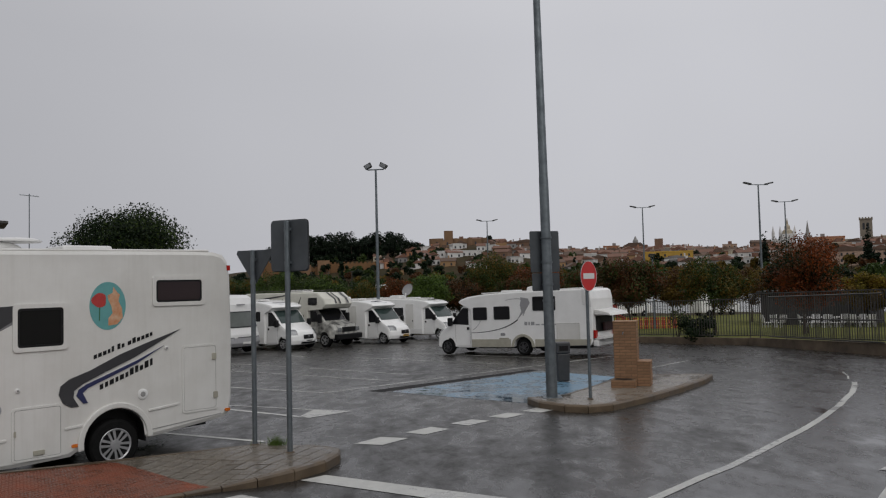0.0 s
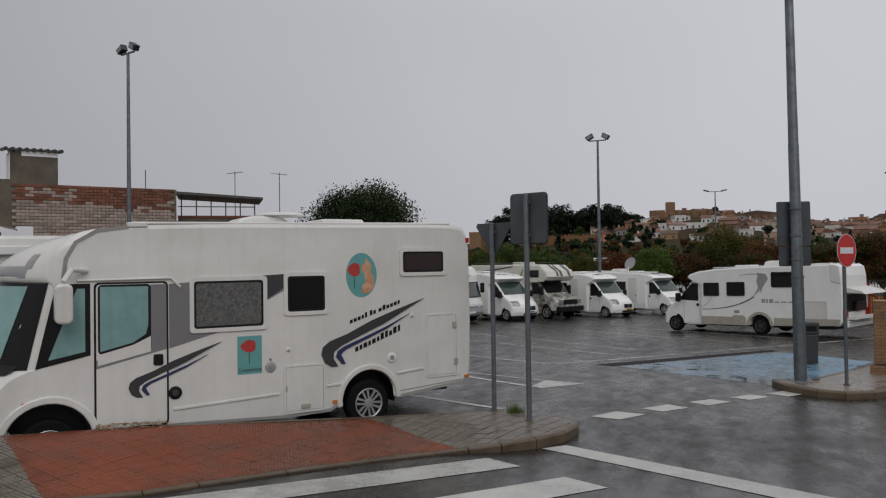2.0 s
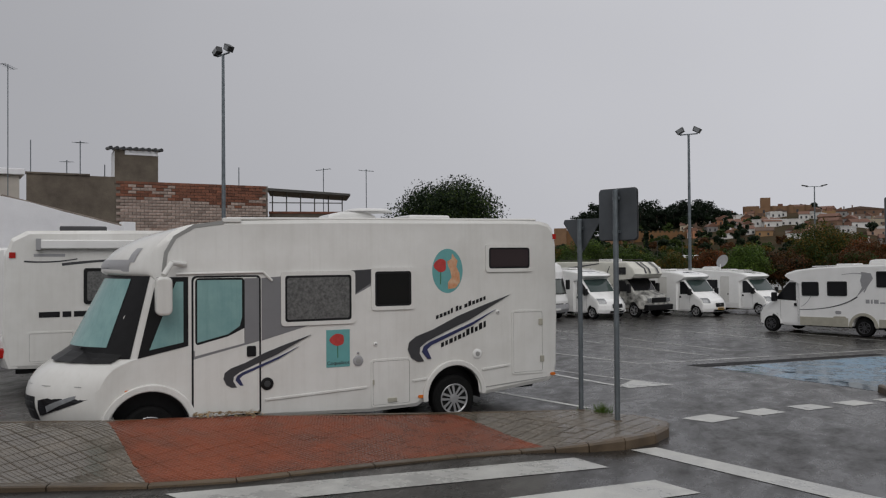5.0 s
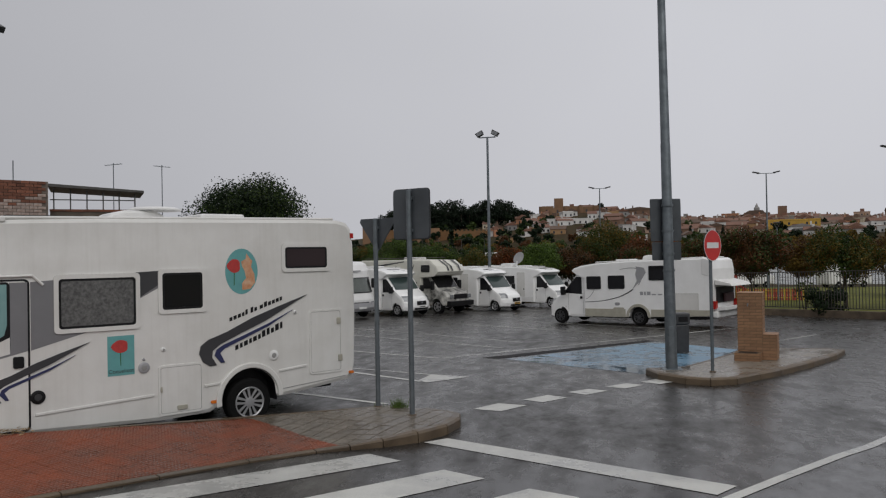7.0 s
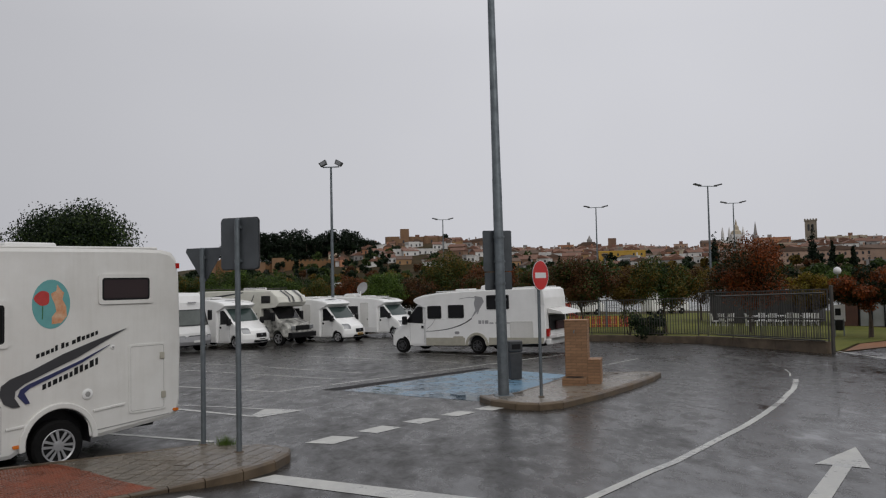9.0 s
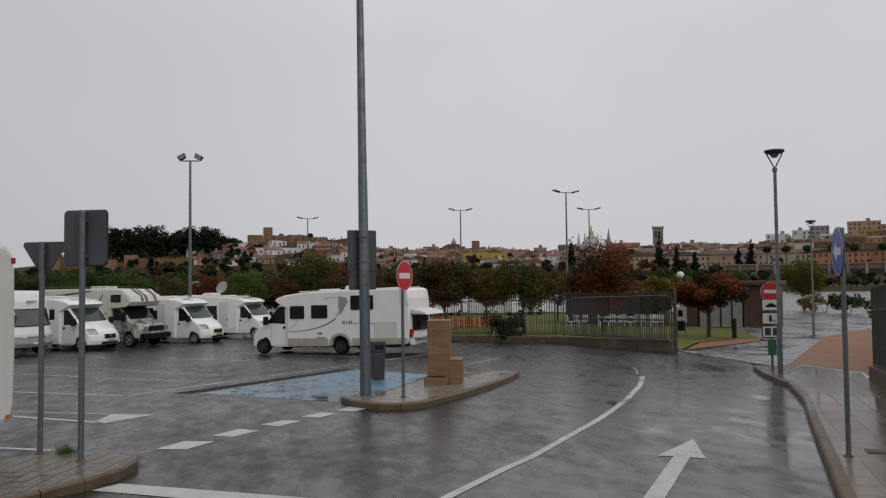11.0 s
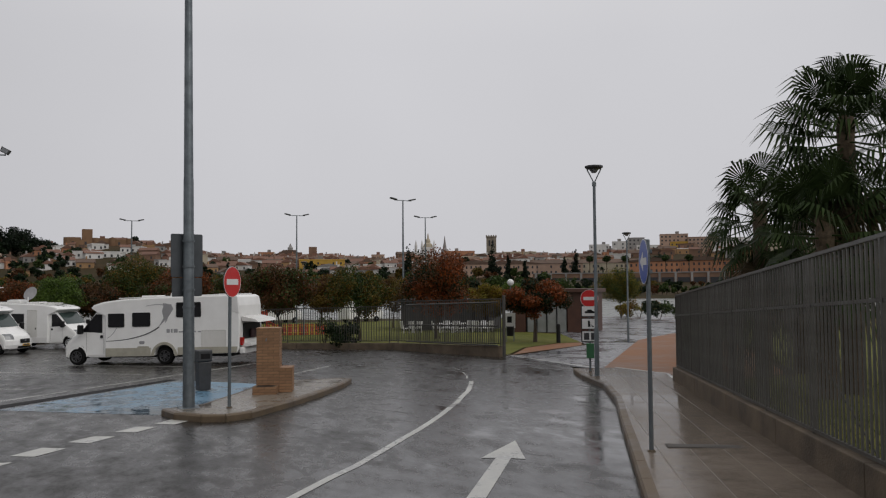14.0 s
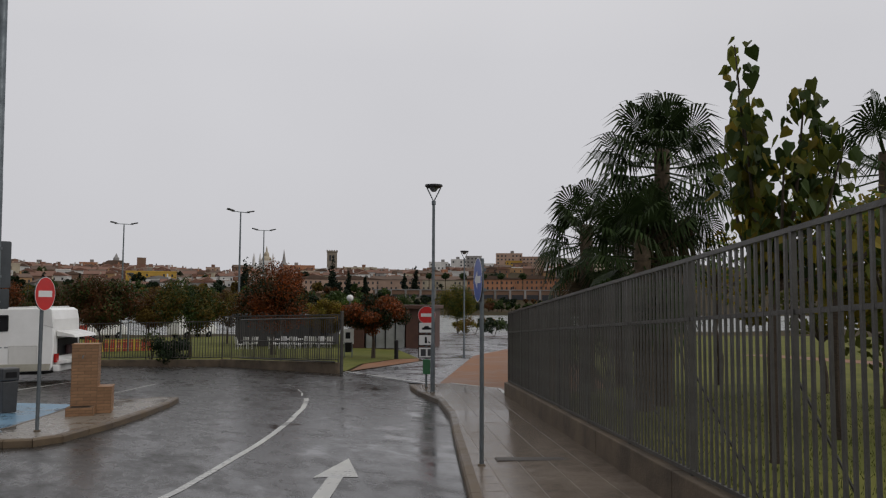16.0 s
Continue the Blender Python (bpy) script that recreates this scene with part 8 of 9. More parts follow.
# cable cover set into the pavement beside the blue sign's pole
cover = thing("drain_cover", Matrix.Translation((7.80, 7.36, road_z(7.80, 7.36, 0.127))) @ Matrix.Rotation(radians(-33), 4, 'Z') @ Matrix.Rotation(radians(-1.5), 4, 'X'), "long dark iron cover set flush into the wet pavement", "cover")
part("cover_frame", Shape().box(-0.50, -0.13, -0.01, 0.50, 0.13, 0.002), GROUT_D, cover)
for k in range(2):
    part("cover_plate", Shape().box(-0.48 + 0.49 * k, -0.11, 0.002, -0.01 + 0.49 * k, 0.11, 0.006), GROUT_D, cover)

# heap of sodden leaves and sand swept against the back of the pavement
heap = Shape()
rh = random.Random(33)
hx, hy = (-5.85, 8.10), (-6.45, 7.50)
for k in range(260):
    f, q = rh.random(), rh.gauss(0, 0.06)
    x, y = hx[0] + (hy[0] - hx[0]) * f + q, hx[1] + (hy[1] - hx[1]) * f - q
    top = 0.03 * (1 - (2 * f - 1) ** 2) * math.exp(-(q / 0.08) ** 2)
    z = road_z(x, y, ramp_h(x, y) + 0.01 + rh.random() * top)
    a, r = rh.uniform(0, 6.28), rh.uniform(0.015, 0.035)
    heap.add([(x + r * math.cos(a + 2.1 * i), y + r * math.sin(a + 2.1 * i), z + rh.uniform(-0.006, 0.012)) for i in range(3)], [(0, 1, 2)])
solo("leaf_litter", heap, material("sodden_litter", (0.36, 0.25, 0.13), 0.8, color2=(0.12, 0.075, 0.035), scale=14, island=0.3), "low heap of sodden ochre leaves and sand on the paving", "litter", kind="stuff")

# waste bin and white notice cabinet by the entrance
x, y = on_ray(30.0, 44)
nb = thing("notice_cabinet", Matrix.Translation((x, y, ground_z(x, y))) @ Matrix.Rotation(radians(-30), 4, 'Z'), "white notice cabinet on two legs beside the park path", "cabinet")
part("cabinet", Shape().box(-0.33, -0.12, 0.75, 0.33, 0.12, 1.6), WHITE_S, nb, bevel=0.01)
part("opening", Shape().box(-0.13, -0.13, 1.05, 0.13, -0.115, 1.4), BLACK_P, nb)
for sx in (-0.25, 0.25):
    part("leg", Shape().rod((sx, 0, 0), (sx, 0, 0.78), 0.025, n=6), STEEL, nb)
x, y = on_ray(30.05, 42.6)
wb = thing("waste_bin", Matrix.Translation((x, y, ground_z(x, y))), "small black waste bin on a post frame", "waste bin")
part("bin", Shape().lathe([(0.17, 0.35), (0.21, 0.85), (0.19, 0.86), (0.16, 0.4)], 14), BLACK_P, wb)
for sx in (-0.22, 0.22):
    part("post", Shape().rod((sx, 0, 0), (sx, 0, 0.9), 0.02, n=6), STEEL, wb)
x, y = on_ray(33.55, 41)
solo("bollard", Shape().lathe([(0.11, 0), (0.11, 0.95), (0.08, 1.0)], 14), BLACK_P, "short black bollard at the edge of the lawn", "bollard", m=Matrix.Translation((x, y, ground_z(x, y))))
x, y = on_ray(30.05, 62)
gl = thing("globe_lamp", Matrix.Translation((x, y, ground_z(x, y))), "white globe lamp on a thin post", "lamp")
part("pole", Shape().lathe([(0.05, 0), (0.04, 3.5)], 10), STEEL, gl)
part("globe", Shape().ball((0, 0, 3.72), 0.27, 16, 10), WHITE_S, gl, "white globe shade", smooth=True)

# playground: red slide tower, low fence of coloured boards, small white tent roofs
x, y = on_ray(11.4, 58)
pg = thing("play_tower", Matrix.Translation((x, y, ground_z(x, y))) @ Matrix.Rotation(0.4, 4, 'Z'), "red play tower with a slide", "play tower")
for sx in (-0.7, 0.7):
    for sy in (-0.6, 0.6):
        part("post", Shape().rod((sx, sy, 0), (sx, sy, 2.3), 0.05, n=8), PLAY_RED, pg)
part("platform", Shape().box(-0.75, -0.65, 1.1, 0.75, 0.65, 1.18), PLAY_RED, pg)
part("panel", Shape().box(-0.75, -0.66, 1.25, 0.75, -0.62, 1.8), PLAY_RED, pg)
part("slide", Shape().prism([(0.75, 1.12), (3.0, 0.12), (3.3, 0.12), (3.3, 0.18), (3.02, 0.2), (0.75, 1.22)], "y", -0.3, 0.3), PLAY_RED, pg, bevel=0.02)
part("climbing_arch", Shape().rod((-0.75, 0.5, 1.1), (-1.8, 0.5, 0), 0.04, n=6).rod((-0.75, -0.5, 1.1), (-1.8, -0.5, 0), 0.04, n=6), PLAY_RED, pg)
pf = thing("play_fence", Matrix.Identity(4), "low playground fence of red and yellow boards", "fence")
for k in range(34):
    x, y = on_ray(12.2 + 0.13 * k, 56.5)
    part("board", Shape().box(-0.05, -0.015, 0.05, 0.05, 0.015, 0.85).moved(Matrix.Translation((x, y, ground_z(x, y)))), PLAY_RED if k % 3 else PLAY_YEL, pf)
a, b = on_ray(12.2, 56.52), on_ray(16.5, 56.52)
for h in (0.25, 0.7):
    part("rail", Shape().rod((a[0], a[1], ground_z(*a) + h), (b[0], b[1], ground_z(*b) + h), 0.025, n=6), PLAY_YEL, pf)
for az in (13.1, 19.0):
    x, y = on_ray(az, 84)
    tn = thing("van", Matrix.Translation((x, y, ground_z(x, y))) @ Matrix.Rotation(radians(20), 4, 'Z'), "white van parked beyond the park", "van", "vans beyond the park")
    part("body", Shape().prism([(-2.4, 0.35), (2.3, 0.35), (2.4, 1.1), (1.8, 1.4), (1.2, 2.2), (-2.3, 2.3), (-2.45, 2.0)], "y", -0.95, 0.95), BODY2, tn, bevel=0.10)
    part("window", Shape().box(0.5, -0.965, 1.35, 1.4, 0.965, 1.9), GLASS_D, tn)
    for sx in (-1.4, 1.4):
        for sg in (-1, 1):
            wheel(tn, sx, 0.85 * sg, sg, spokes=0)


# ---- the brick building on the near side ----
def wall_frame(az0, d0, az1, d1):
    a, b = on_ray(az0, d0), on_ray(az1, d1)
    ang = math.atan2(b[1] - a[1], b[0] - a[0])
    z = plane_z(30)
    return Matrix.Translation((a[0], a[1], z)) @ Matrix.Rotation(ang, 4, 'Z'), math.dist(a, b), z


m, W, z0 = wall_frame(-50.9, 44.5, -35.4, 46.0)
TOP = 2.5 + 45.5 * math.tan(radians(5.42)) - z0
bl = thing("brick_building", m, "old building side wall of bare and whitewashed brick and stained render", "building")
xb = W * 0.34
part("render_wall", Shape().box(0, 0.02, 0, xb, 0.4, TOP + 0.15), RENDER_D, bl, "stained grey rendered wall", bevel=0.02)
part("core_wall", Shape().box(xb, 0.03, 0, W, 0.4, TOP - 0.05), MORTAR, bl)
part("return_wall", Shape().box(W - 0.4, 0.4, 0, W, 9, TOP - 0.1), MORTAR, bl)
part("rear_block", Shape().box(0, 0.4, 0, W - 0.4, 9, TOP - 0.3), RENDER_D, bl)
part("coping", Shape().box(-0.05, -0.05, TOP + 0.15, xb * 0.70, 0.45, TOP + 0.24), RENDER_D, bl)
bw = random.Random(4)
BL, BH = 0.40, 0.165
first_mesh = {}
for mname, mt in (("r", BRICK), ("w", BRICK_W)):
    first_mesh[mname] = Shape().box(-BL / 2 + 0.012, -0.03, -BH / 2 + 0.012, BL / 2 - 0.012, 0.04, BH / 2 - 0.012).mesh("brick", mt)
rows_n = int(3.4 / BH)
count = 0
joined = {"r": Shape(), "w": Shape()}
for r in range(rows_n):
    z = TOP - 0.05 - (r + 0.5) * BH
    n = int((W - xb) / BL)
    for i in range(n):
        x = xb + (i + 0.5 + 0.5 * (r % 2)) * BL
        if x > W - BL / 2:
            continue
        f = (x - xb) / (W - xb)
        white = r > 5.6 + 1.1 * math.sin(x * 0.8) + bw.gauss(0, 1.3) or (f < 0.36 and r > 1.5 + bw.gauss(0, 1.2) and bw.random() < 0.6)
        key = "w" if white else "r"
        mm = Matrix.Translation((x, bw.uniform(-0.008, 0.008), z))
        if count < 290:
            ob = new("brick", first_mesh[key])
            ob.parent = bl
            ob.matrix_basis = mm
            count += 1
        else:
            joined[key].add([mm @ v.co for v in first_mesh[key].vertices], [tuple(p.vertices) for p in first_mesh[key].polygons])
for key, mt in (("r", BRICK), ("w", BRICK_W)):
    if joined[key].v:
        tagged(part("bricks", joined[key], mt, bl), kind="stuff")
# chimney block with its tiled cap
cx0, cx1 = W * 0.335, W * 0.512
ch = part("chimney_block", Shape().box(cx0, -0.02, TOP - 0.2, cx1, 1.9, TOP + 1.62), RENDER_D, bl, "rendered roof hut", bevel=0.02)
part("hut_side", Shape().box(cx0 - 0.02, 0.05, TOP - 0.1, cx0, 1.85, TOP + 1.5), WHITEWASH, ch)
for k in range(9):
    x = cx0 - 0.2 + (cx1 - cx0 + 0.35) * k / 8
    part("roof_tile", Shape().rod((x, -0.25, TOP + 1.66), (x, 2.1, TOP + 1.9), 0.10, n=8), DARK_P, ch)
part("lintel", Shape().box(cx0 + 0.5, -0.05, TOP + 1.35, cx1, 0.0, TOP + 1.58), WHITEWASH, ch)
# white gable wall in front
m2, W2, z2 = wall_frame(-60.0, 38.0, -45.0, 40.5)
gb = thing("white_building", m2, "low whitewashed building with a sloping gable wall", "building")
h = lambda el, d=39.5: 2.5 + d * math.tan(radians(el)) - z2
part("gable_wall", Shape().prism([(0, 0), (W2, 0), (W2, h(2.4)), (W2 * 0.74, h(3.3)), (W2 * 0.60, h(3.85)), (W2 * 0.5, h(4.15)), (0, h(4.3))], "y", 0, 0.5), WHITEWASH, gb, bevel=0.01)
part("rear_wall", Shape().box(0, 0.5, 0, W2 * 0.62, 3.0, h(3.4)), WHITEWASH, gb)
part("end_pier", Shape().box(W2 - 0.1, -0.03, 0, W2 + 0.5, 0.45, h(2.75)), WHITEWASH, gb, bevel=0.02)
for k in range(7):
    f0 = 0.5 + 0.5 * k / 7
    part("ridge_tile", Shape().rod((W2 * f0, 0.25, h(4.18 - 1.75 * (f0 - 0.5) * 2)), (W2 * (f0 + 0.07), 0.25, h(4.18 - 1.75 * (f0 - 0.43) * 2)), 0.09, n=8), MORTAR, gb)
# far-left roof edge with a cornice
m3, W3, z3 = wall_frame(-60, 60, -51.2, 60)
cb = thing("house", m3, "pale house with a cornice behind the brick building", "house")
h3 = lambda el: 2.5 + 60 * math.tan(radians(el)) - z3
part("wall", Shape().box(0, 0, 0, W3, 6, h3(5.6)), material("pale_stone_render", (0.5, 0.46, 0.41), 0.85, vary=0.2, scale=0.7), cb)
part("cornice", Shape().box(-0.2, -0.3, h3(5.6), W3 + 0.3, 6, h3(6.0)), WHITEWASH, cb, bevel=0.05)
# roof terrace with a dark canopy
m4, W4, z4 = wall_frame(-35.3, 47.5, -29.7, 47.5)
h4 = lambda el: 2.5 + 47.5 * math.tan(radians(el)) - z4
cp = thing("terrace_canopy", m4, "flat dark metal canopy on thin posts over a roof terrace", "canopy")
part("parapet", Shape().box(0, 0, 0, W4 - 0.25, 4, h4(3.35)), RENDER_D, cp)
part("parapet_cap", Shape().box(-0.02, -0.05, h4(3.35), W4 - 0.2, 4.02, h4(3.5)), BRICK, cp)
part("canopy_roof", Shape().prism([(-0.1, h4(4.95)), (W4 + 0.15, h4(4.62)), (W4 + 0.15, h4(4.78)), (-0.1, h4(5.15))], "y", -0.4, 3.6), IRON, cp, bevel=0.01)
for k in range(6):
    x = 0.15 + (W4 - 0.5) * k / 5
    part("post", Shape().box(x, 0.1, h4(3.5), x + 0.07, 0.17, h4(4.9 - 0.3 * k / 5)), IRON, cp)
part("handrail", Shape().box(0, 0.1, h4(4.1), W4 - 0.3, 0.14, h4(4.17)), IRON, cp)


def aerial(az, dist, el0, el1, label, arms=True, yaw=0.3):
    x, y = on_ray(az, dist)
    z0, z1 = 2.5 + dist * math.tan(radians(el0)), 2.5 + dist * math.tan(radians(el1))
    a = thing("tv_aerial", Matrix.Translation((x, y, z0)) @ Matrix.Rotation(yaw, 4, 'Z'), label, "aerial", "rooftop aerials")
    hgt = z1 - z0
    part("mast", Shape().rod((0, 0, -1.5), (0, 0, hgt), 0.03, n=6), STEEL, a)
    if arms:
        part("boom", Shape().rod((-0.5, 0, hgt - 0.15), (0.5, 0, hgt - 0.05), 0.018, n=5), STEEL, a)
        for k in range(6):
            xx = -0.45 + 0.18 * k
            part("element", Shape().rod((xx, -0.25, hgt - 0.14 + 0.018 * k), (xx, 0.25, hgt - 0.14 + 0.018 * k), 0.012, n=4), STEEL, a)
    return a


for az, d_, e0, e1, arms in ((-51.9, 50, 5.5, 12.5, True), (-50.6, 52, 5.5, 7.9, False), (-47.7, 48, 5.6, 8.0, True), (-48.5, 49, 5.6, 6.7, True), (-46.2, 48, 5.6, 6.5, False), (-37.4, 48, 5.3, 6.6, False), (-31.4, 52, 4.6, 6.65, True), (-28.3, 51, 3.2, 6.6, True)):
    aerial(az, d_, e0, e1, "thin rooftop television aerial", arms, 0.3 + az)


# ---- the town on the hills across the river ----
def town_mat(name, c):
    return material(name, c, 0.9, vary=0.25, scale=0.25, wear=0.16)


T_WHITE = town_mat("town_white", (0.66, 0.65, 0.63))
T_CREAM = town_mat("town_cream", (0.46, 0.40, 0.30))
T_OCHRE = town_mat("town_ochre", (0.36, 0.22, 0.11))
T_YELLOW = town_mat("town_yellow", (0.52, 0.32, 0.06))
T_BROWN = town_mat("town_brown", (0.20, 0.12, 0.08))
T_GREY = town_mat("town_grey", (0.30, 0.29, 0.28))
T_ORANGE = town_mat("town_orange", (0.42, 0.20, 0.11))
T_PINK = town_mat("town_pink", (0.42, 0.29, 0.22))
T_REDW = town_mat("town_red", (0.34, 0.09, 0.07))
T_ROOF = town_mat("clay_roof", (0.19, 0.10, 0.07))
T_ROOF2 = town_mat("old_clay_roof", (0.13, 0.085, 0.062))
T_FLAT = town_mat("flat_roof", (0.25, 0.24, 0.23))
T_STONE = town_mat("castle_stone", (0.23, 0.135, 0.075))
T_TOWER = town_mat("tower_stone", (0.22, 0.19, 0.15))
T_RAMPART = town_mat("rampart_earth", (0.20, 0.105, 0.045))
T_WIN = material("town_window", (0.035, 0.037, 0.042), 0.3, vary=0.3, scale=1)
WIN_ME = Shape().box(-0.5, -0.08, -0.7, 0.5, 0.05, 0.7).mesh("window", T_WIN)
NAMES = {T_WHITE.name: "white", T_CREAM.name: "cream", T_OCHRE.name: "ochre", T_YELLOW.name: "yellow", T_BROWN.name: "brown brick", T_GREY.name: "grey", T_ORANGE.name: "orange", T_PINK.name: "pink", T_REDW.name: "red"}
tr = random.Random(77)


def far_spot(az, dist):
    x, y = on_ray(az, dist)
    return x, y, ground_z(x, y)


def house(az, dist, w, d, h, wall, roof, floors, cols, pitched=True, turn=None, lift=0.0, z_top=None, name="house", label=None, win=1.0):
    """A town house facing the river: walls, roof, chimney and windows. z_top sets the eaves height."""
    x, y, z = far_spot(az, dist)
    if z_top is not None:
        h = max(3.0, z_top - z - lift)
    yaw = -radians(az) + (tr.uniform(-0.35, 0.35) if turn is None else turn)
    t = thing(name, Matrix.Translation((x, y, z + lift)) @ Matrix.Rotation(yaw, 4, 'Z'),
              label or f"{NAMES.get(wall.name, 'stone')} rendered house with a {'tiled' if pitched else 'flat'} roof on the hillside", "house" if name == "house" else name.replace("_", " "), "town houses")
    part("wall", Shape().box(-w / 2, 0, -6, w / 2, d, h), wall, t)
    if pitched:
        k = min(2.2, d * 0.22)
        if tr.random() < 0.5:
            part("roof", Shape().prism([(-0.4, h), (d + 0.4, h), (d / 2, h + k)], "x", -w / 2 - 0.4, w / 2 + 0.4), roof, t)
        else:
            part("roof", Shape().prism([(-w / 2 - 0.4, h), (w / 2 + 0.4, h), (0, h + k)], "y", -0.4, d + 0.4), roof, t)
        if tr.random() < 0.6:
            cx = tr.uniform(-w / 3, w / 3)
            part("chimney", Shape().box(cx - 0.4, d * 0.4, h, cx + 0.4, d * 0.4 + 0.8, h + k + 1.2), wall, t)
    else:
        part("parapet", Shape().box(-w / 2 - 0.15, -0.15, h, w / 2 + 0.15, d + 0.15, h + 0.6), wall, t)
        if tr.random() < 0.7:
            cx = tr.uniform(-w / 4, w / 4)
            part("roof_hut", Shape().box(cx - 1.4, d * 0.3, h + 0.6, cx + 1.4, d * 0.3 + 3, h + 2.8), roof, t)
    for f in range(floors):
        for c in range(cols):
            if tr.random() < 0.12:
                continue
            ob = new("window", WIN_ME)
            ob.parent = t
            ob.matrix_basis = Matrix.Translation((-w / 2 + (c + 0.5) * w / cols, 0, h - 1.8 - f * 3.0)) @ Matrix.Diagonal((win, 1, 1, 1))
    return t


walls = [T_WHITE] * 10 + [T_CREAM] * 5 + [T_OCHRE] * 4 + [T_BROWN] * 5 + [T_GREY] * 3 + [T_PINK] * 3 + [T_ORANGE] * 2
# skyline: z at the top row set by the angle of sight
def sky_el(az):
    pts = [(-4, 1.9), (2, 2.2), (8, 2.45), (11, 2.35), (16, 2.25), (20, 2.2), (24, 2.3), (29, 2.3), (33, 2.1), (37, 2.35), (40, 2.6), (44, 2.9), (50, 2.9), (66, 2.6)]
    for (a, e), (b, f) in zip(pts, pts[1:]):
        if a <= az <= b:
            return e + (f - e) * (az - a) / (b - a)
    return pts[0][1] if az < pts[0][0] else pts[-1][1]


az = 4.6
while az < 47:
    w = tr.uniform(7, 15)
    dist = tr.uniform(630, 670)
    wall = tr.choice(walls)
    el = sky_el(az) + tr.uniform(-0.5, 0.18)
    house(az, dist, w, tr.uniform(8, 12), 9, wall, tr.choice((T_ROOF, T_ROOF2, T_FLAT)), 3, max(2, int(w / 3)), tr.random() < 0.35, z_top=2.5 + dist * math.tan(radians(el)))
    az += math.degrees(w / dist) * tr.uniform(0.85, 1.1)
# terraces below the skyline
for drop, dist0, step, lo, hi in ((0.28, 612, 0.95, 4.2, 47), (0.5, 590, 0.9, 4.2, 47), (0.72, 568, 0.9, 1.5, 38), (0.95, 545, 0.85, -3.5, 40), (1.2, 515, 0.85, -4.5, 36), (1.45, 488, 0.9, -5.0, 33), (1.7, 462, 1.0, -5.5, 30), (1.95, 438, 1.3, -4.5, 20)):
    az = lo
    while az < hi:
        w = tr.uniform(5, 10) if az < 9 else tr.uniform(6, 13)
        dist = dist0 + tr.uniform(-18, 18)
        wall = tr.choice(walls)
        el = sky_el(az) - drop + tr.uniform(-0.25, 0.2)
        if tr.random() < 0.86:
            house(az, dist, w, tr.uniform(8, 12), 7, wall, tr.choice((T_ROOF, T_ROOF, T_ROOF2)), 1 if drop > 1.1 else 2, max(2, int(w / 4.5)), tr.random() < 0.75, z_top=2.5 + dist * math.tan(radians(el)))
        az += math.degrees(w / dist) * step * tr.uniform(0.9, 1.25)

# marked buildings
ze = lambda dist, el: 2.5 + dist * math.tan(radians(el))
house(16.1, 470, 27, 12, 10, T_YELLOW, T_FLAT, 1, 6, False, 0.0, z_top=ze(470, 1.95), label="long yellow building with a pale roof on the hillside")
house(16.6, 455, 17, 8, 7, T_WHITE, T_FLAT, 2, 6, True, 0.0, z_top=ze(455, 1.5), label="white house below the yellow building")
house(6.6, 500, 26, 14, 12, T_CREAM, T_FLAT, 2, 5, False, 0.1, z_top=ze(500, 2.15), label="large cream building with few windows below the castle")
house(1.0, 470, 30, 10, 8, T_WHITE, T_FLAT, 2, 9, False, 0.1, z_top=ze(470, 2.05), label="long white house below the castle")
house(2.4, 430, 13, 10, 8, T_WHITE, T_ROOF, 1, 2, True, 0.0, z_top=ze(430, 1.25), label="white gabled house on the hillside")
house(5.0, 420, 14, 10, 8, T_REDW, T_ROOF2, 1, 4, False, 0.0, z_top=ze(420, 1.05), label="dark red house with a white base on the hillside")
# dome church and brick tower
x, y, z = far_spot(14.2, 600)
ch = thing("church", Matrix.Translation((x, y, z)) @ Matrix.Rotation(-radians(14.2), 4, 'Z'), "brown church with a small lantern dome", "church")
b = ze(600, 2.4) - z
part("nave", Shape().box(-14, 0, -5, 12, 14, b), T_BROWN, ch)
part("roof", Shape().prism([(-14.5, b), (3, b), (0, b + 3.2), (-9, b + 3.2)], "y", -0.5, 14.5), T_ROOF2, ch)
part("lantern", Shape().lathe([(2.0, b + 3), (2.0, b + 5.2), (1.2, b + 6.2), (0.2, b + 8.5)], 10, "z", (-4, 7, 0)), T_GREY, ch)
part("tower", Shape().box(10, 2, -5, 16, 8, ze(600, 2.95) - z), T_BROWN, ch)
# white church with spires
x, y, z = far_spot(23.6, 640)
wc = thing("church", Matrix.Translation((x, y, z)) @ Matrix.Rotation(-radians(23.6), 4, 'Z'), "white church with pointed spires", "church")
t0 = ze(640, 2.9) - z
part("facade", Shape().box(-8, 0, -5, 8, 12, t0 - 4), T_WHITE, wc)
part("tower", Shape().box(-1, -1, -5, 7, 7, t0), T_WHITE, wc)
part("spire", Shape().lathe([(4.0, t0), (3.4, t0 + 2.5), (2.0, t0 + 3.5), (2.0, t0 + 5.5), (1.6, t0 + 6.5), (0.7, t0 + 7.5), (0.7, t0 + 9), (0.1, t0 + 12)], 10, "z", (3, 3, 0)), T_CREAM, wc)
for sx in (-7, -2, 8):
    part("pinnacle", Shape().lathe([(1.1, t0 - 4), (1.1, t0 + 1), (0.1, t0 + 6)], 8, "z", (sx, 1, 0)), T_WHITE, wc)
x, y, z = far_spot(25.1, 640)
t0 = ze(640, 2.75) - z
sp = thing("church", Matrix.Translation((x, y, z)), "small pale spire above the roofs", "church")
part("tower", Shape().box(-2, -2, -5, 2, 2, t0), T_GREY, sp)
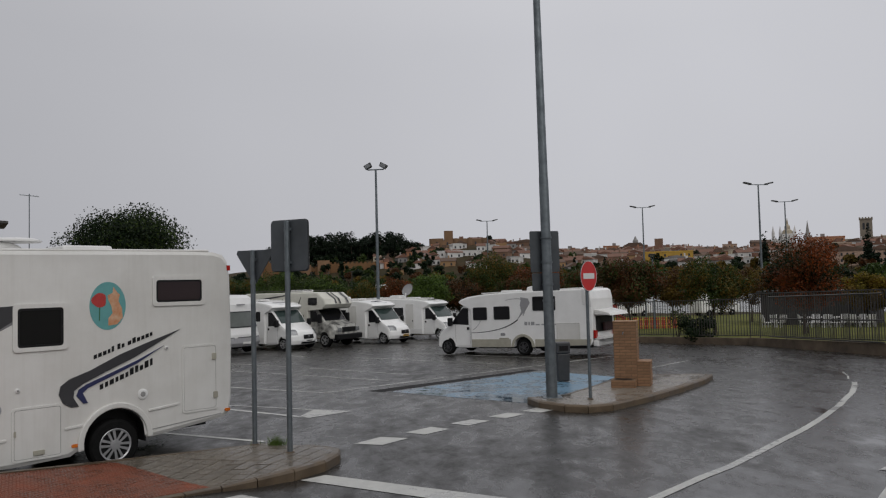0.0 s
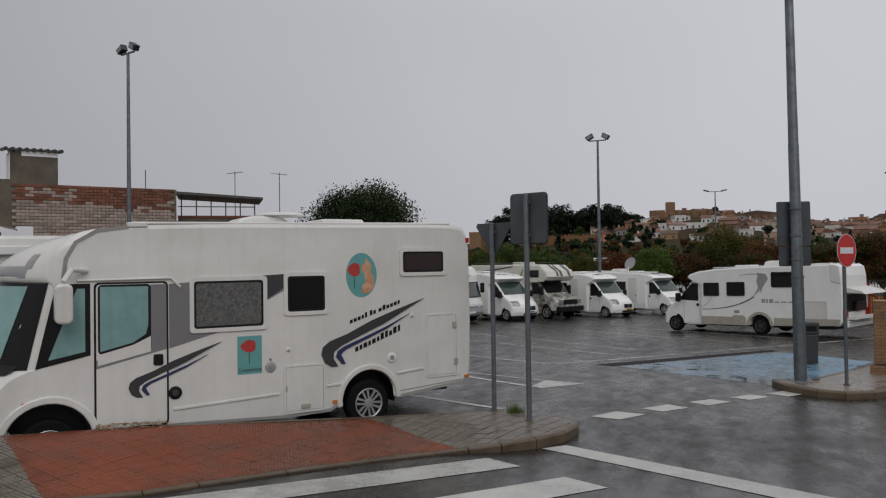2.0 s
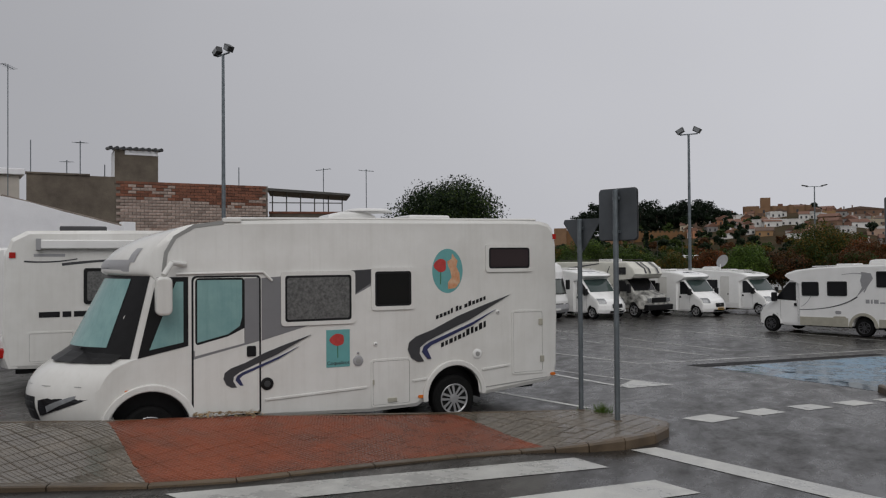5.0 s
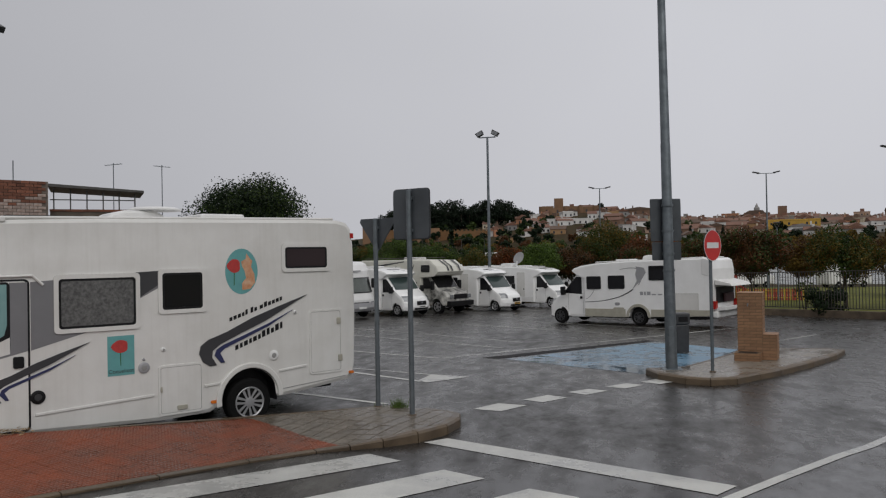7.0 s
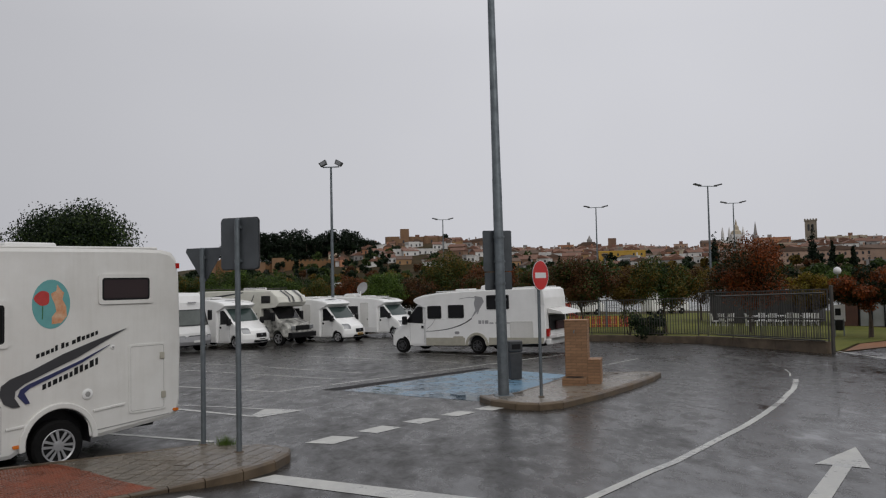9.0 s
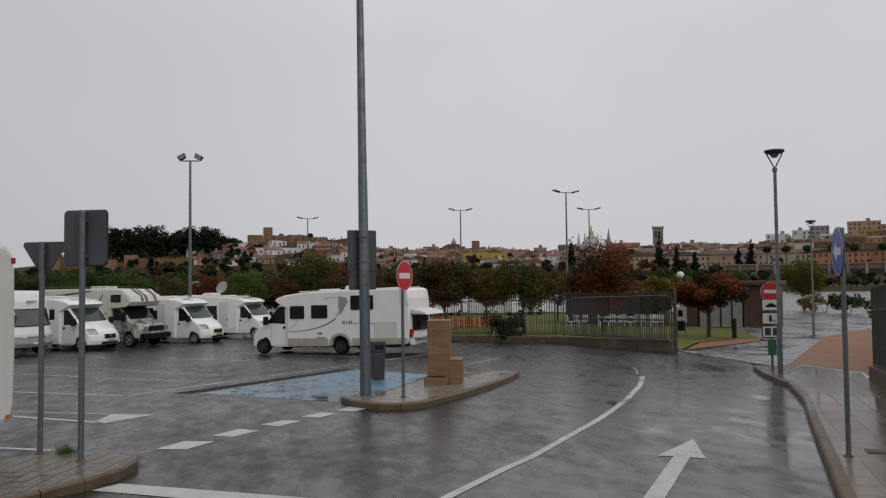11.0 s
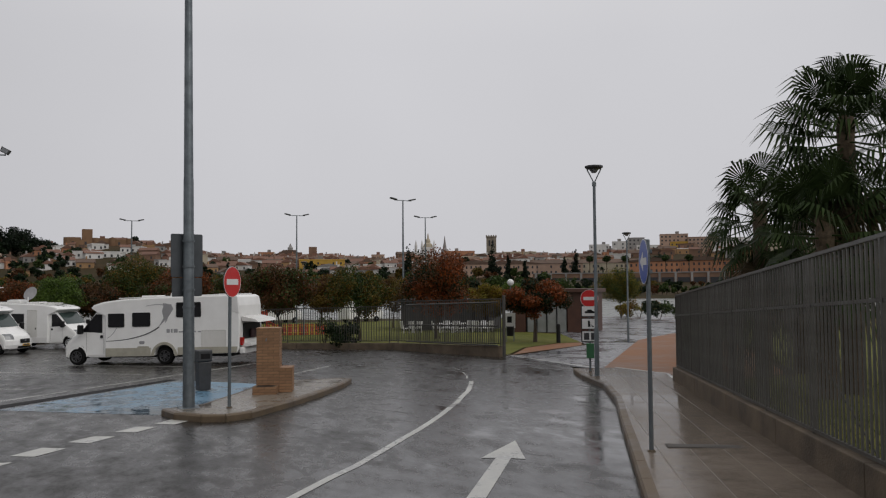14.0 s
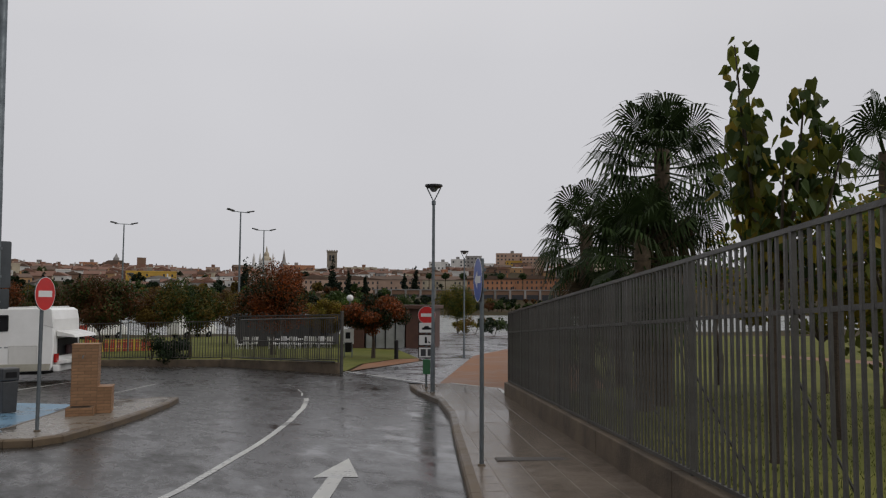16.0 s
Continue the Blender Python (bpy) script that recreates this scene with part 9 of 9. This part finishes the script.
part("spire", Shape().lathe([(1.8, t0), (1.1, t0 + 4), (0.1, t0 + 11)], 8), T_GREY, sp)
house(26.2, 620, 24, 12, 9, T_ORANGE, T_FLAT, 2, 7, False, 0.05, z_top=ze(620, 2.55), label="orange apartment house beside the spires")
# square stone tower
x, y, z = far_spot(28.55, 645)
tw = thing("stone_tower", Matrix.Translation((x, y, z)) @ Matrix.Rotation(-radians(28), 4, 'Z'), "square crenellated stone bell tower", "tower")
t1 = ze(645, 3.6) - z
part("shaft", Shape().box(-4.1, 0, -5, 4.1, 8, t1), T_TOWER, tw)
part("cornice", Shape().box(-4.5, -0.4, t1, 4.5, 8.4, t1 + 0.8), T_TOWER, tw)
for k in range(5):
    part("merlon", Shape().box(-4.5 + k * 1.95, -0.4, t1 + 0.8, -4.5 + k * 1.95 + 1.1, 0.4, t1 + 1.6), T_TOWER, tw)
for sx in (-1.7, 1.0):
    part("bell_opening", Shape().prism(rounded(sx - 0.6, t1 - 7.5, sx + 0.9, t1 - 2.5, 0.6), "y", -0.06, 0.2), T_WIN, tw)
house(30.6, 600, 26, 12, 9, T_CREAM, T_ROOF, 2, 7, False, 0.0, z_top=ze(600, 2.45), label="cream building with a small turret")
# long terraces of flats over the river
for az, w, el, col in ((27.4, 34, 1.62, T_PINK), (30.2, 40, 1.60, T_PINK), (33.6, 40, 1.62, T_PINK), (36.8, 42, 1.62, T_CREAM), (40.2, 44, 1.66, T_ORANGE), (43.6, 40, 1.7, T_ORANGE)):
    house(az, 425, w * 0.82, 12, 9, col, T_ROOF2, 3, int(w / 3), True, 0.0, z_top=ze(425, el), label="long terrace of flats with rows of windows above the river", win=0.9)
for az, w, el, col, fl in ((38.2, 20, 3.1, T_WHITE, 6), (39.8, 18, 2.8, T_WHITE, 5), (41.6, 22, 3.55, T_PINK, 8), (42.2, 20, 3.0, T_YELLOW, 5), (43.6, 24, 3.3, T_PINK, 7), (45.6, 24, 3.2, T_WHITE, 6), (36.4, 16, 2.9, T_WHITE, 5), (37.3, 9, 2.6, T_GREY, 4), (40.6, 14, 2.5, T_WHITE, 4), (39.0, 13, 3.35, T_GREY, 6), (44.6, 12, 2.7, T_CREAM, 4), (48, 26, 3.0, T_CREAM, 6)):
    house(az, 660, w, 12, 18, col, T_FLAT, fl, int(w / 3), False, 0.05, z_top=ze(660, el), name="apartment_block", label="tall apartment block with rows of windows", win=1.3)
# castle: keep, round-cornered walls
x, y, z = far_spot(0.3, 520)
cs = thing("castle", Matrix.Translation((x, y, z)) @ Matrix.Rotation(0.05, 4, 'Z'), "brown stone castle with a square keep on the hilltop", "castle")
c1 = ze(520, 3.45) - z
part("keep", Shape().box(-2.6, 6, -6, 3.2, 12, ze(520, 4.05) - z), T_STONE, cs)
for x0, x1, top in ((-11, -4, c1), (-4, 4, c1 - 1.5), (4.5, 14, c1 - 0.3), (14, 24, c1 - 0.8)):
    part("wall", Shape().box(x0, 0, -8, x1, 14, top), T_STONE, cs)
for sx, r in ((-11, 2.2), (4.5, 1.8), (14, 1.8), (24, 2.0)):
    part("corner_turret", Shape().lathe([(r, -8), (r, c1 - 0.2)], 14, "z", (sx, 0.5, 0)), T_STONE, cs)
for sx in (-8, -1, 8, 18):
    part("window", Shape().box(sx - 0.6, -0.06, c1 - 4.5, sx + 0.6, 0.1, c1 - 2.6), T_WIN, cs)
house(6.0, 560, 30, 12, 8, T_BROWN, T_ROOF2, 1, 6, True, 0.0, z_top=ze(560, 3.0), label="long brown hall beside the castle")
# old ramparts on the slope
for az, w, el in ((-12.9, 16, 1.9), (-9.6, 14, 1.45), (-6.6, 40, 1.75)):
    x, y, z = far_spot(az, 455)
    rp = thing("rampart", Matrix.Translation((x, y, z)) @ Matrix.Rotation(-radians(az) + tr.uniform(-0.1, 0.1), 4, 'Z'), "ochre earth rampart wall on the slope", "rampart", "old ramparts")
    top = ze(455, el) - z
    part("wall", Shape().box(-w / 2, 0, -5, w / 2, 3, top), T_RAMPART, rp)
    part("bastion", Shape().box(-w / 2 - 2, -2, -5, -w / 2 + 5, 4, top + 2.0), T_STONE, rp)
    for k in range(int(w / 2.5)):
        part("merlon", Shape().box(-w / 2 + 2.5 * k, 0, top, -w / 2 + 2.5 * k + 1.3, 0.8, top + 0.9), T_RAMPART, rp)


# ---- far trees ----
def far_tree(az, dist, h, kind, seed, label, group, lift=0.0, rel_el=None):
    x, y, z = far_spot(az, dist)
    if rel_el is not None:
        z = ze(dist, rel_el) - h
    t = thing({"pine": "pine_tree", "cypress": "cypress_tree", "palm": "palm_tree"}.get(kind, "tree"), Matrix.Translation((x, y, z)), label, "tree", group)
    rnd = random.Random(seed)
    if kind == "pine":
        part("trunk", Shape().rod((0, 0, -8), (rnd.gauss(0, 0.4), 0, h * 0.72), 0.35, 0.2, 6), BARK, t)
        L = [(rnd.gauss(0, h * 0.17), rnd.gauss(0, h * 0.17), h * rnd.uniform(0.08, 0.90), h * rnd.uniform(0.15, 0.25)) for _ in range(17)]
        part("crown", leaves(L, 800, 1.5, 0.75, seed), PINE, t)
    elif kind == "cypress":
        part("trunk", Shape().rod((0, 0, -3), (0, 0, h * 0.3), 0.3, 0.25, 6), BARK, t)
        L = [(rnd.gauss(0, h * 0.02), rnd.gauss(0, h * 0.02), h * f, h * 0.15 * (1.08 - f) + 0.3) for f in [0.12 + 0.88 * i / 13 for i in range(14)]]
        part("crown", leaves(L, 1500, 1.4, 1.2, seed), PINE, t)
    elif kind == "palm":
        part("trunk", Shape().rod((0, 0, -3), (0, 0, h), 0.3, 0.22, 6), PALM_BARK, t)
        part("crown", leaves([(0, 0, h, 1.9)], 240, 1.9, 0.8, seed, aspect=0.35), LEAF_P, t)
    else:
        part("trunk", Shape().rod((0, 0, -3), (0, 0, h * 0.5), 0.25, 0.15, 6), BARK, t)
        L = lumps(h * 0.50, h * 0.5, h * 0.40, h * 0.6, 9, seed)
        part("crown", leaves(L, 520, max(0.6, h * 0.12), 0.9, seed), {"g": LEAF_G, "d": LEAF_D, "o": LEAF_O}[kind], t)
    return t


for k in range(64):
    az = -12.6 + 10.6 * ((k * 0.618) % 1)
    far_tree(az, 505 + 30 * ((k * 0.37) % 1), tr.uniform(12, 16), "pine", 200 + k, "dark umbrella pine on the castle hill", "pine wood on the hill", rel_el=3.88 + tr.uniform(-0.75, 0.22) - (0.6 if az > -3.4 else 0) - (0.7 if az < -11.6 else 0))
for az, el in ((-2.4, 3.3), (3.3, 3.55), (3.9, 3.0), (-1.7, 3.1), (-1.2, 2.9)):
    far_tree(az, 530, 9, "pine", int(300 + az * 10), "dark pine beside the castle", "pines beside the castle", rel_el=el)
for az, el, h, dist in ((28.6, 3.25, 24, 405), (22.4, 3.05, 20, 405), (29.8, 2.2, 15, 405), (31.0, 1.85, 12, 405), (34.7, 2.55, 18, 405), (26.2, 2.15, 14, 405), (33.9, 2.0, 14, 405), (9.5, 1.75, 14, 440), (11.6, 1.75, 14, 440), (17.5, 1.2, 12, 430), (-5.4, 1.0, 12, 400), (-7.6, 1.3, 15, 400)):
    far_tree(az, dist, h, "cypress", int(400 + az * 7), "dark narrow cypress in the town", "cypresses", rel_el=el)
for az in (35.7, 36.9, 38.2, 39.7, 41.0, 42.6, -9.5, -8.9, -8.0, -6.4, -5.0):
    far_tree(az, 400, 8.5, "palm", int(500 + az * 9), "palm on the river promenade", "promenade palms", rel_el=1.9 if az > 0 else 0.3)
# wooded belt along the far bank, and trees among the houses: too many to count
woods = {"g": (Shape(), LEAF_G), "d": (Shape(), LEAF_D), "o": (Shape(), LEAF_O), "b": (Shape(), LEAF_B)}
stems = Shape()


def wood_tree(az, dist, h, kind, seed):
    x, y, z = far_spot(az, dist)
    stems.rod((x, y, z - 1), (x, y, z + h * 0.6), 0.2, 0.1, 5)
    L = [(x + a, y + b, z + c, r) for a, b, c, r in lumps(h * 0.50, h * 0.5, h * 0.45, h * 0.52, 9, seed)]
    s = leaves(L, 420, max(0.8, h * 0.2), 0.9, seed)
    woods[kind][0].add(s.v, s.f)


k = 0
az = -20.0
while az < 52:
    for dist in (293, 310, 335, 365, 400):
        x, y = on_ray(az, dist)
        w = across(x, y)
        if w < 280:
            dist = dist * 283 / w
        kind = tr.choice("ggddob")
        low = 0.36 if az > 33 else 0.72
        for _ in range(2 if az > 33 else 1):
            wood_tree(az + tr.uniform(-0.6, 0.6), dist + tr.uniform(-3, 12), tr.uniform(7, 12) * low, kind, 600 + k)
        k += 1
    az += 1.05
for k in range(52):
    az = -15 + 14.5 * ((k * 0.618) % 1)
    wood_tree(az, tr.uniform(400, 500), tr.uniform(5, 9), tr.choice("dddg"), 1200 + k)
for k in range(26):
    az = -2 + 48 * ((k * 0.618) % 1)
    wood_tree(az, tr.uniform(425, 500), tr.uniform(5, 9), tr.choice("dddg"), 1400 + k)
wd = thing("far_woods", Matrix.Identity(4), "dark green and bronze woods along the far river bank", "woods", kind="stuff")
for s, mat in woods.values():
    tagged(part("foliage", s, mat, wd), kind="stuff")
tagged(part("trunks", stems, BARK, wd), kind="stuff")
# dark embankment wall with openings under the far promenade, and pale sheds at its foot
x, y, z = far_spot(38.5, 395)
ew = thing("embankment_wall", Matrix.Translation((x, y, z)) @ Matrix.Rotation(-radians(38.5), 4, 'Z'), "long dark embankment wall with openings along the far promenade", "wall")
b0, b1 = ze(395, 0.02) - z, ze(395, 0.85) - z
part("wall", Shape().box(-48, 0.6, -5, 55, 4, b1), T_BROWN, ew)
part("coping", Shape().box(-48, 0.2, b1, 55, 4.2, b1 + 0.5), T_GREY, ew)
for k in range(14):
    part("pier", Shape().box(-47 + k * 7.6, 0, -5, -46 + k * 7.6, 0.6, b1), T_GREY, ew)
    part("opening", Shape().box(-45.6 + k * 7.6, 0.4, b0, -39.8 + k * 7.6, 0.62, b0 + (b1 - b0) * 0.62), T_WIN, ew)
for az, w in ((34.4, 9), (37.3, 12), (33.0, 7)):
    x, y, z = far_spot(az, 372)
    sd = thing("shed", Matrix.Translation((x, y, z)) @ Matrix.Rotation(-radians(az), 4, 'Z'), "low pale shed on the far bank", "shed", "riverside sheds")
    part("wall", Shape().box(-w / 2, 0, -3, w / 2, 5, ze(372, 0.3) - z), T_CREAM, sd)
    part("roof", Shape().box(-w / 2 - 0.4, -0.4, ze(372, 0.3) - z, w / 2 + 0.4, 5.4, ze(372, 0.3) - z + 0.4), T_FLAT, sd)

# road bridge with lamps on the far side, left of the river bend
x, y, z = far_spot(-6.0, 235)
br = thing("road_bridge", Matrix.Translation((x, y, ze(235, -0.45))) @ Matrix.Rotation(0.25, 4, 'Z'), "low concrete road bridge over the river", "bridge")
part("deck", Shape().box(-60, -4, -1.6, 32, 4, 0), CONCRETE, br)
part("parapet", Shape().box(-60, -4.2, 0, 32, -3.9, 0.7), CONCRETE, br)
for k in range(6):
    part("pier", Shape().box(-52 + k * 16, -3, -9, -50 + k * 16, 3, -1.6), CONCRETE, br)
vn = thing("van", Matrix.Translation((x + 6, y - 1, ze(235, -0.45))), "white van crossing the bridge road", "van", "vans beyond the park")
part("body", Shape().box(-2.5, -1, 0.4, 2.5, 1, 2.4), BODY2, vn, bevel=0.2)
part("window", Shape().box(1.2, -1.02, 1.4, 2.2, 1.02, 2.0), GLASS_D, vn)
for sx in (-1.6, 1.6):
    wheel(vn, sx, -0.85, -1, spokes=0)
    wheel(vn, sx, 0.85, 1, spokes=0)
# thin street lamps on the far promenade
for az in (-9.8, -8.6, -6.9, -5.2, 7.6, 8.6, 9.9, 31.9):
    x, y, z = far_spot(az, 300)
    t = thing("street_lamp", Matrix.Translation((x, y, ze(300, -0.4))), "thin pale street lamp on the far promenade", "street lamp", "far promenade lamps")
    part("pole", Shape().rod((0, 0, -4), (0, 0, 8), 0.13, 0.09, 6), IRON_L, t)
    part("head", Shape().box(-0.6, -0.15, 8, 0.6, 0.15, 8.2), IRON_L, t)
